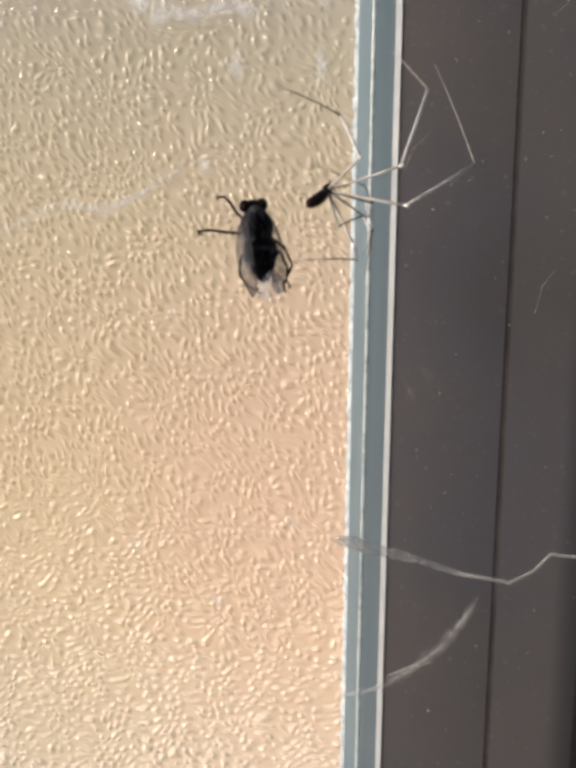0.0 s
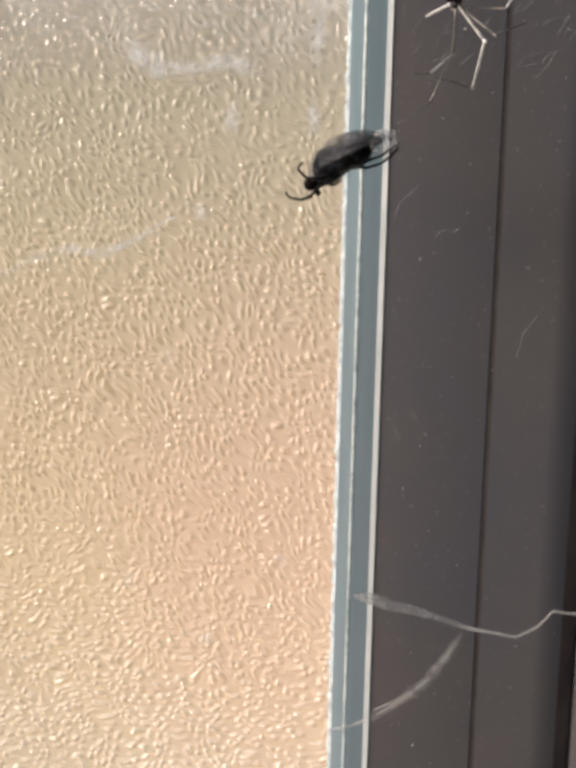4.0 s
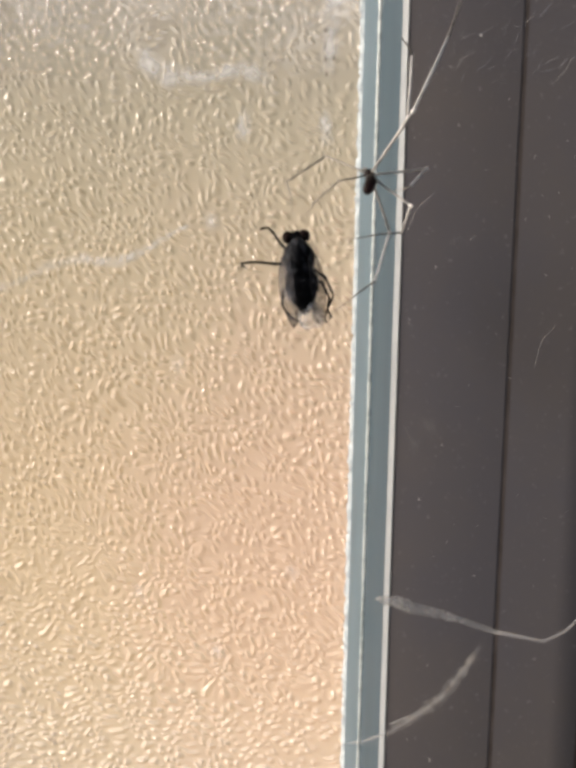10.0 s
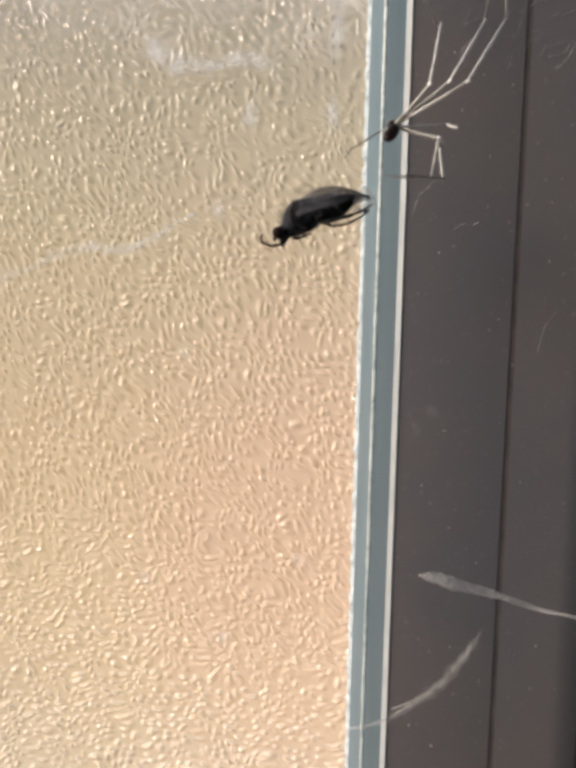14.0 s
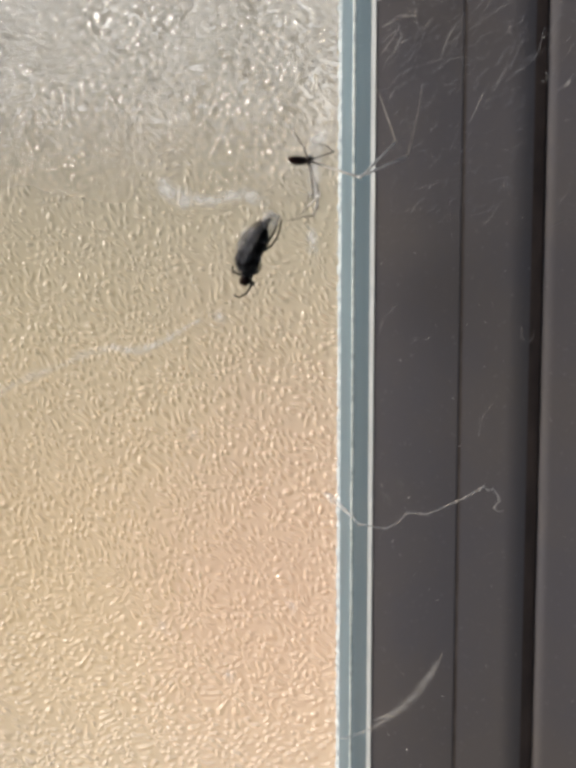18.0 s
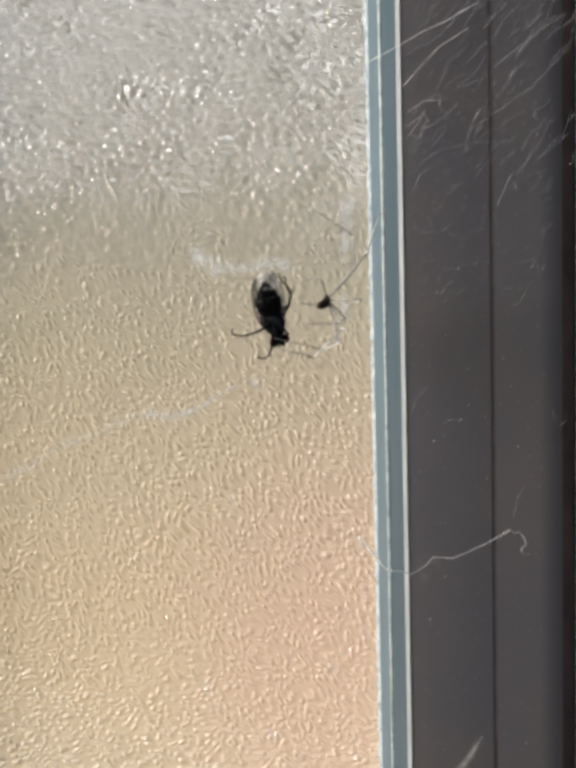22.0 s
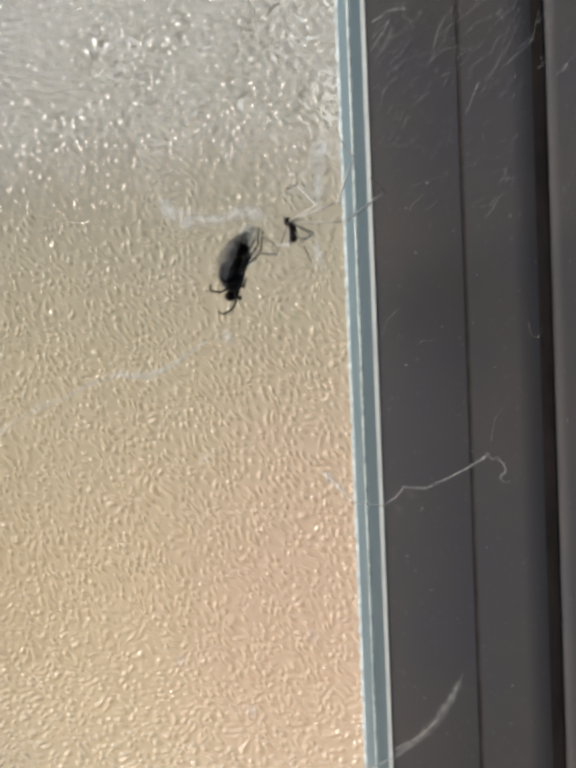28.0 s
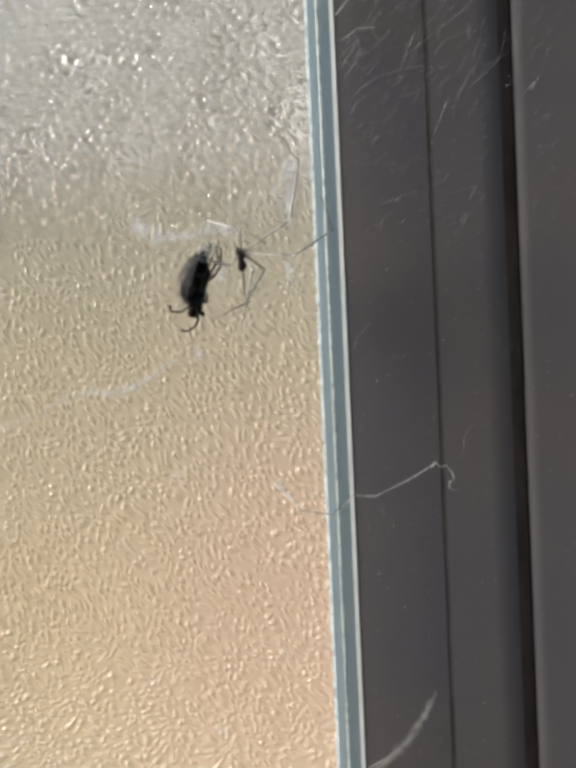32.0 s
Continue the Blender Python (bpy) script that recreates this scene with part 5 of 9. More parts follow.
    walk(femur, [
        (0, aim((0, 0, 0), (0.86, -0.45, 0.25))), (0.5, aim((0, 0, 0), (0.90, -0.43, 0.10))), (1, aim((0, 0, 0), (0.91, -0.40, -0.05))), (1.5, aim((0, 0, 0), (0.86, -0.52, -0.01))),
        (2, aim((0, 0, 0), (0.78, -0.62, 0.03))), (2.5, aim((0, 0, 0), (0.78, -0.62, 0.13))), (3, aim((0, 0, 0), (0.76, -0.60, 0.22))), (4.5, aim((0, 0, 0), (0.80, -0.58, 0.16))),
        (6, aim((0, 0, 0), (0.83, -0.54, 0.10))), (6.5, aim((0, 0, 0), (0.77, -0.59, 0.24))), (7, aim((0, 0, 0), (0.69, -0.62, 0.37))), (7.5, aim((0, 0, 0), (0.62, -0.58, 0.53))),
        (8, aim((0, 0, 0), (0.53, -0.52, 0.67))), (8.5, aim((0, 0, 0), (0.53, -0.54, 0.65))), (9, aim((0, 0, 0), (0.53, -0.57, 0.63))), (9.5, aim((0, 0, 0), (0.54, -0.57, 0.62))),
        (10, aim((0, 0, 0), (0.55, -0.58, 0.61))), (10.5, aim((0, 0, 0), (0.57, -0.55, 0.61))), (11, aim((0, 0, 0), (0.59, -0.52, 0.62))), (11.5, aim((0, 0, 0), (0.58, -0.55, 0.60))),
        (12, aim((0, 0, 0), (0.57, -0.58, 0.58))), (12.5, aim((0, 0, 0), (0.58, -0.56, 0.59))), (13, aim((0, 0, 0), (0.59, -0.55, 0.60))), (14.5, aim((0, 0, 0), (0.94, -0.26, 0.21))),
        (16, aim((0, 0, 0), (0.96, 0.13, -0.24))), (16.5, aim((0, 0, 0), (0.85, -0.30, -0.44))), (17, aim((0, 0, 0), (0.54, -0.65, -0.53))), (17.5, aim((0, 0, 0), (0.71, -0.56, -0.43))),
        (18, aim((0, 0, 0), (0.85, -0.43, -0.31))), (18.5, aim((0, 0, 0), (0.87, -0.49, -0.10))), (19, aim((0, 0, 0), (0.85, -0.52, 0.12))), (19.5, aim((0, 0, 0), (0.77, -0.51, 0.38))),
        (20, aim((0, 0, 0), (0.63, -0.47, 0.62))), (20.5, aim((0, 0, 0), (0.63, -0.47, 0.61))), (21, aim((0, 0, 0), (0.64, -0.47, 0.61))), (21.5, aim((0, 0, 0), (0.66, -0.39, 0.64))),
        (22, aim((0, 0, 0), (0.68, -0.30, 0.67))), (22.5, aim((0, 0, 0), (0.88, -0.41, 0.23))), (23, aim((0, 0, 0), (0.86, -0.43, -0.27))), (23.5, aim((0, 0, 0), (0.83, -0.44, -0.33))),
        (24, aim((0, 0, 0), (0.80, -0.45, -0.40))), (24.5, aim((0, 0, 0), (0.73, -0.44, -0.52))), (25, aim((0, 0, 0), (0.64, -0.43, -0.64))), (26.5, aim((0, 0, 0), (0.82, -0.42, -0.38))),
        (28, aim((0, 0, 0), (0.92, -0.38, -0.10))), (28.5, aim((0, 0, 0), (0.93, -0.37, -0.06))), (29, aim((0, 0, 0), (0.93, -0.36, -0.03))), (29.5, aim((0, 0, 0), (0.93, -0.37, -0.05))),
        (30, aim((0, 0, 0), (0.92, -0.39, -0.08))), (30.5, aim((0, 0, 0), (0.92, -0.38, -0.04))), (31, aim((0, 0, 0), (0.93, -0.38, -0.00))), (31.5, aim((0, 0, 0), (0.91, -0.40, -0.07))),
        (32, aim((0, 0, 0), (0.89, -0.43, -0.14))),
    ])
    walk(tibia, [
        (0, aim((0, 0, 5.2), (-0.40, 0.92, 0.03))), (0.5, aim((0, 0, 5.2), (-0.00, 0.99, 0.12))), (1, aim((0, 0, 5.2), (0.35, 0.88, 0.32))), (1.5, aim((0, 0, 5.2), (0.13, 0.99, -0.01))),
        (2, aim((0, 0, 5.2), (-0.16, 0.95, -0.28))), (2.5, aim((0, 0, 5.2), (-0.13, 0.96, -0.26))), (3, aim((0, 0, 5.2), (-0.10, 0.96, -0.25))), (4.5, aim((0, 0, 5.2), (-0.05, 0.99, -0.14))),
        (6, aim((0, 0, 5.2), (-0.02, 1.00, -0.01))), (6.5, aim((0, 0, 5.2), (-0.09, 1.00, 0.03))), (7, aim((0, 0, 5.2), (-0.16, 0.98, 0.11))), (7.5, aim((0, 0, 5.2), (-0.12, 0.97, 0.21))),
        (8, aim((0, 0, 5.2), (-0.07, 0.95, 0.30))), (8.5, aim((0, 0, 5.2), (-0.10, 0.95, 0.29))), (9, aim((0, 0, 5.2), (-0.12, 0.95, 0.28))), (9.5, aim((0, 0, 5.2), (-0.12, 0.95, 0.28))),
        (10, aim((0, 0, 5.2), (-0.12, 0.95, 0.28))), (10.5, aim((0, 0, 5.2), (-0.16, 0.94, 0.30))), (11, aim((0, 0, 5.2), (-0.19, 0.93, 0.32))), (11.5, aim((0, 0, 5.2), (-0.16, 0.95, 0.28))),
        (12, aim((0, 0, 5.2), (-0.12, 0.96, 0.23))), (12.5, aim((0, 0, 5.2), (-0.12, 0.96, 0.25))), (13, aim((0, 0, 5.2), (-0.13, 0.96, 0.27))), (14.5, aim((0, 0, 5.2), (-0.39, 0.89, 0.23))),
        (16, aim((0, 0, 5.2), (-0.69, 0.66, 0.29))), (16.5, aim((0, 0, 5.2), (-0.18, 0.95, -0.26))), (17, aim((0, 0, 5.2), (0.36, 0.59, -0.73))), (17.5, aim((0, 0, 5.2), (0.17, 0.86, -0.48))),
        (18, aim((0, 0, 5.2), (-0.09, 0.98, -0.18))), (18.5, aim((0, 0, 5.2), (-0.13, 0.99, -0.10))), (19, aim((0, 0, 5.2), (-0.16, 0.99, 0.01))), (19.5, aim((0, 0, 5.2), (-0.18, 0.98, 0.11))),
        (20, aim((0, 0, 5.2), (-0.20, 0.95, 0.23))), (20.5, aim((0, 0, 5.2), (-0.20, 0.96, 0.20))), (21, aim((0, 0, 5.2), (-0.20, 0.96, 0.17))), (21.5, aim((0, 0, 5.2), (-0.23, 0.96, 0.15))),
        (22, aim((0, 0, 5.2), (-0.26, 0.96, 0.12))), (22.5, aim((0, 0, 5.2), (-0.02, 1.00, -0.06))), (23, aim((0, 0, 5.2), (0.20, 0.98, -0.05))), (23.5, aim((0, 0, 5.2), (0.27, 0.96, -0.07))),
        (24, aim((0, 0, 5.2), (0.34, 0.94, -0.08))), (24.5, aim((0, 0, 5.2), (0.63, 0.78, -0.02))), (25, aim((0, 0, 5.2), (0.83, 0.55, 0.11))), (26.5, aim((0, 0, 5.2), (0.44, 0.89, -0.07))),
        (28, aim((0, 0, 5.2), (-0.07, 1.00, -0.01))), (28.5, aim((0, 0, 5.2), (-0.07, 1.00, -0.02))), (29, aim((0, 0, 5.2), (-0.06, 1.00, -0.03))), (29.5, aim((0, 0, 5.2), (-0.06, 1.00, -0.02))),
        (30, aim((0, 0, 5.2), (-0.06, 1.00, -0.01))), (30.5, aim((0, 0, 5.2), (-0.12, 0.99, 0.02))), (31, aim((0, 0, 5.2), (-0.18, 0.98, 0.06))), (31.5, aim((0, 0, 5.2), (-0.07, 1.00, -0.03))),
        (32, aim((0, 0, 5.2), (0.05, 0.99, -0.10))),
    ])
    walk(foot, [
        (0, aim((5.20, 1.04, 5.44), (-0.45, 0.80, 0.40))), (0.5, aim((7.15, 1.91, 2.92), (-0.08, -0.13, 0.99))), (1, aim((8.41, 1.89, -0.16), (0.39, -0.88, 0.25))), (1.5, aim((6.98, 1.58, 2.10), (0.11, -0.08, 0.99))),
        (2, aim((4.98, 0.50, 3.94), (-0.32, 0.83, 0.46))), (2.5, aim((4.81, 0.80, 4.19), (-0.32, 0.79, 0.53))), (3, aim((4.60, 1.12, 4.42), (-0.32, 0.74, 0.60))), (4.5, aim((5.57, 1.14, 4.03), (-0.05, 0.82, 0.58))),
        (6, aim((6.48, 1.10, 3.56), (0.23, 0.83, 0.51))), (6.5, aim((5.86, 0.52, 4.83), (0.08, 0.84, 0.54))), (7, aim((5.12, -0.05, 6.01), (-0.07, 0.82, 0.56))), (7.5, aim((4.68, 0.29, 6.78), (-0.01, 0.81, 0.58))),
        (8, aim((4.13, 0.73, 7.45), (0.05, 0.80, 0.60))), (8.5, aim((4.08, 0.45, 7.47), (0.04, 0.80, 0.61))), (9, aim((4.02, 0.18, 7.47), (0.03, 0.79, 0.61))), (9.5, aim((4.07, 0.13, 7.43), (0.03, 0.81, 0.59))),
        (10, aim((4.13, 0.09, 7.40), (0.04, 0.83, 0.56))), (10.5, aim((4.18, 0.21, 7.45), (0.02, 0.83, 0.55))), (11, aim((4.24, 0.34, 7.50), (0.01, 0.84, 0.55))), (11.5, aim((4.25, 0.29, 7.32), (0.01, 0.85, 0.53))),
        (12, aim((4.27, 0.24, 7.14), (0.02, 0.86, 0.51))), (12.5, aim((4.33, 0.31, 7.17), (0.02, 0.86, 0.51))), (13, aim((4.39, 0.39, 7.19), (0.02, 0.86, 0.51))), (14.5, aim((6.48, 2.48, 4.58), (-0.16, -0.16, 0.97))),
        (16, aim((6.78, 4.96, 1.48), (-0.13, -0.98, 0.18))), (16.5, aim((5.80, 2.77, 0.67), (-0.58, -0.28, 0.77))), (17, aim((3.80, 0.92, 0.36), (-0.43, 0.71, 0.56))), (17.5, aim((5.19, 1.30, 0.82), (-0.39, 0.61, 0.69))),
        (18, aim((6.40, 1.78, 1.36), (-0.34, 0.51, 0.79))), (18.5, aim((6.42, 1.32, 2.74), (-0.25, 0.15, 0.96))), (19, aim((6.22, 0.98, 4.14), (-0.11, -0.23, 0.97))), (19.5, aim((5.37, 1.01, 5.69), (-0.03, -0.06, 1.00))),
        (20, aim((4.22, 1.21, 7.07), (0.05, 0.11, 0.99))), (20.5, aim((4.15, 1.32, 6.97), (-0.04, 0.55, 0.83))), (21, aim((4.08, 1.43, 6.87), (-0.13, 0.87, 0.48))), (21.5, aim((3.87, 2.22, 6.67), (0.35, -0.82, 0.46))),
        (22, aim((3.62, 2.97, 6.40), (0.28, -0.96, 0.04))), (22.5, aim((5.86, 2.59, 3.42), (0.10, -0.98, 0.17))), (23, aim((6.89, 2.42, -0.00), (-0.09, -0.95, 0.29))), (23.5, aim((6.82, 2.37, -0.57), (-0.08, -0.96, 0.28))),
        (24, aim((6.72, 2.33, -1.13), (-0.06, -0.96, 0.27))), (24.5, aim((6.15, 2.53, -3.26), (-0.43, -0.40, 0.81))), (25, aim((5.32, 2.40, -5.30), (-0.48, 0.46, 0.74))), (26.5, aim((6.46, 2.73, -1.77), (-0.42, -0.51, 0.75))),
        (28, aim((6.81, 2.42, 1.90), (0.04, -1.00, 0.04))), (28.5, aim((6.68, 2.57, 2.01), (0.02, -1.00, 0.05))), (29, aim((6.54, 2.72, 2.12), (0.01, -1.00, 0.06))), (29.5, aim((6.66, 2.56, 2.06), (0.04, -1.00, 0.03))),
        (30, aim((6.78, 2.40, 1.99), (0.07, -1.00, -0.01))), (30.5, aim((6.82, 2.27, 2.43), (0.08, -1.00, -0.04))), (31, aim((6.85, 2.12, 2.87), (0.08, -0.99, -0.08))), (31.5, aim((6.72, 2.25, 2.13), (0.09, -0.99, 0.09))),
        (32, aim((6.55, 2.36, 1.38), (0.09, -0.96, 0.26))),
    ])
    femur, tibia, foot = SPIDER_LEGS[1]
    walk(femur, [
        (0, aim((0, 0, 0), (0.91, -0.38, -0.14))), (0.5, aim((0, 0, 0), (0.80, -0.54, -0.24))), (1, aim((0, 0, 0), (0.65, -0.68, -0.33))), (1.5, aim((0, 0, 0), (0.78, -0.55, -0.28))),
        (2, aim((0, 0, 0), (0.88, -0.41, -0.23))), (2.5, aim((0, 0, 0), (0.64, -0.77, -0.03))), (3, aim((0, 0, 0), (0.24, -0.96, 0.17))), (4.5, aim((0, 0, 0), (0.09, -0.97, 0.22))),
        (6, aim((0, 0, 0), (-0.07, -0.96, 0.26))), (6.5, aim((0, 0, 0), (0.23, -0.91, 0.33))), (7, aim((0, 0, 0), (0.51, -0.77, 0.38))), (7.5, aim((0, 0, 0), (0.54, -0.63, 0.55))),
        (8, aim((0, 0, 0), (0.54, -0.47, 0.70))), (8.5, aim((0, 0, 0), (0.53, -0.53, 0.66))), (9, aim((0, 0, 0), (0.52, -0.60, 0.61))), (9.5, aim((0, 0, 0), (0.53, -0.60, 0.60))),
        (10, aim((0, 0, 0), (0.54, -0.60, 0.59))), (10.5, aim((0, 0, 0), (0.56, -0.57, 0.60))), (11, aim((0, 0, 0), (0.58, -0.55, 0.60))), (11.5, aim((0, 0, 0), (0.57, -0.58, 0.58))),
        (12, aim((0, 0, 0), (0.57, -0.60, 0.56))), (12.5, aim((0, 0, 0), (0.57, -0.59, 0.57))), (13, aim((0, 0, 0), (0.58, -0.58, 0.58))), (14.5, aim((0, 0, 0), (0.71, -0.68, 0.19))),
        (16, aim((0, 0, 0), (0.72, -0.65, -0.24))), (16.5, aim((0, 0, 0), (0.76, -0.53, -0.37))), (17, aim((0, 0, 0), (0.78, -0.39, -0.49))), (17.5, aim((0, 0, 0), (0.81, -0.43, -0.41))),
        (18, aim((0, 0, 0), (0.83, -0.46, -0.31))), (18.5, aim((0, 0, 0), (0.63, -0.73, -0.27))), (19, aim((0, 0, 0), (0.36, -0.91, -0.20))), (19.5, aim((0, 0, 0), (0.64, -0.71, -0.30))),
        (20, aim((0, 0, 0), (0.84, -0.42, -0.35))), (20.5, aim((0, 0, 0), (0.92, -0.15, -0.37))), (21, aim((0, 0, 0), (0.93, 0.14, -0.35))), (21.5, aim((0, 0, 0), (0.90, -0.37, -0.21))),
        (22, aim((0, 0, 0), (0.63, -0.77, -0.02))), (22.5, aim((0, 0, 0), (0.60, -0.76, -0.25))), (23, aim((0, 0, 0), (0.53, -0.71, -0.46))), (23.5, aim((0, 0, 0), (0.65, -0.63, -0.43))),
        (24, aim((0, 0, 0), (0.75, -0.53, -0.40))), (24.5, aim((0, 0, 0), (0.66, -0.64, -0.39))), (25, aim((0, 0, 0), (0.56, -0.73, -0.39))), (26.5, aim((0, 0, 0), (0.75, -0.65, -0.11))),
        (28, aim((0, 0, 0), (0.86, -0.49, 0.17))), (28.5, aim((0, 0, 0), (0.84, -0.51, 0.20))), (29, aim((0, 0, 0), (0.82, -0.53, 0.22))), (29.5, aim((0, 0, 0), (0.85, -0.48, 0.20))),
        (30, aim((0, 0, 0), (0.89, -0.42, 0.18))), (30.5, aim((0, 0, 0), (0.88, -0.43, 0.19))), (31, aim((0, 0, 0), (0.88, -0.43, 0.19))), (31.5, aim((0, 0, 0), (0.87, -0.42, 0.27))),
        (32, aim((0, 0, 0), (0.85, -0.40, 0.34))),
    ])
    walk(tibia, [
        (0, aim((0, 0, 5.2), (-0.07, 0.98, 0.20))), (0.5, aim((0, 0, 5.2), (0.23, 0.97, -0.12))), (1, aim((0, 0, 5.2), (0.51, 0.75, -0.42))), (1.5, aim((0, 0, 5.2), (0.25, 0.96, -0.14))),
        (2, aim((0, 0, 5.2), (-0.07, 0.98, 0.16))), (2.5, aim((0, 0, 5.2), (0.23, 0.84, -0.49))), (3, aim((0, 0, 5.2), (-0.09, 0.66, -0.74))), (4.5, aim((0, 0, 5.2), (-0.10, 0.72, -0.69))),
        (6, aim((0, 0, 5.2), (-0.07, 0.77, -0.63))), (6.5, aim((0, 0, 5.2), (0.01, 0.84, -0.54))), (7, aim((0, 0, 5.2), (0.02, 0.94, -0.35))), (7.5, aim((0, 0, 5.2), (-0.05, 1.00, 0.01))),
        (8, aim((0, 0, 5.2), (-0.09, 0.93, 0.36))), (8.5, aim((0, 0, 5.2), (-0.10, 0.95, 0.30))), (9, aim((0, 0, 5.2), (-0.10, 0.97, 0.23))), (9.5, aim((0, 0, 5.2), (-0.11, 0.96, 0.24))),
        (10, aim((0, 0, 5.2), (-0.11, 0.96, 0.25))), (10.5, aim((0, 0, 5.2), (-0.14, 0.95, 0.26))), (11, aim((0, 0, 5.2), (-0.17, 0.94, 0.28))), (11.5, aim((0, 0, 5.2), (-0.14, 0.96, 0.24))),
        (12, aim((0, 0, 5.2), (-0.10, 0.98, 0.19))), (12.5, aim((0, 0, 5.2), (-0.11, 0.97, 0.21))), (13, aim((0, 0, 5.2), (-0.11, 0.97, 0.22))), (14.5, aim((0, 0, 5.2), (-0.05, 0.98, -0.21))),
        (16, aim((0, 0, 5.2), (0.16, 0.83, -0.53))), (16.5, aim((0, 0, 5.2), (0.16, 0.91, -0.38))), (17, aim((0, 0, 5.2), (0.04, 0.98, -0.18))), (17.5, aim((0, 0, 5.2), (0.08, 0.99, -0.09))),
        (18, aim((0, 0, 5.2), (0.13, 0.99, 0.00))), (18.5, aim((0, 0, 5.2), (0.60, 0.59, -0.54))), (19, aim((0, 0, 5.2), (0.42, -0.00, -0.91))), (19.5, aim((0, 0, 5.2), (0.67, 0.24, -0.71))),
        (20, aim((0, 0, 5.2), (0.65, 0.63, -0.42))), (20.5, aim((0, 0, 5.2), (0.32, 0.93, -0.20))), (21, aim((0, 0, 5.2), (-0.12, 0.99, 0.04))), (21.5, aim((0, 0, 5.2), (0.44, 0.74, -0.50))),
        (22, aim((0, 0, 5.2), (0.38, 0.29, -0.88))), (22.5, aim((0, 0, 5.2), (0.37, -0.06, -0.93))), (23, aim((0, 0, 5.2), (0.32, -0.42, -0.85))), (23.5, aim((0, 0, 5.2), (0.52, -0.06, -0.85))),
        (24, aim((0, 0, 5.2), (0.55, 0.33, -0.77))), (24.5, aim((0, 0, 5.2), (0.61, -0.13, -0.78))), (25, aim((0, 0, 5.2), (0.48, -0.55, -0.69))), (26.5, aim((0, 0, 5.2), (0.28, 0.45, -0.85))),
        (28, aim((0, 0, 5.2), (-0.29, 0.94, -0.18))), (28.5, aim((0, 0, 5.2), (-0.25, 0.95, -0.19))), (29, aim((0, 0, 5.2), (-0.21, 0.96, -0.20))), (29.5, aim((0, 0, 5.2), (-0.26, 0.95, -0.17))),
        (30, aim((0, 0, 5.2), (-0.32, 0.94, -0.14))), (30.5, aim((0, 0, 5.2), (-0.44, 0.90, -0.02))), (31, aim((0, 0, 5.2), (-0.55, 0.83, 0.11))), (31.5, aim((0, 0, 5.2), (-0.57, 0.82, 0.10))),
        (32, aim((0, 0, 5.2), (-0.58, 0.81, 0.10))),
    ])
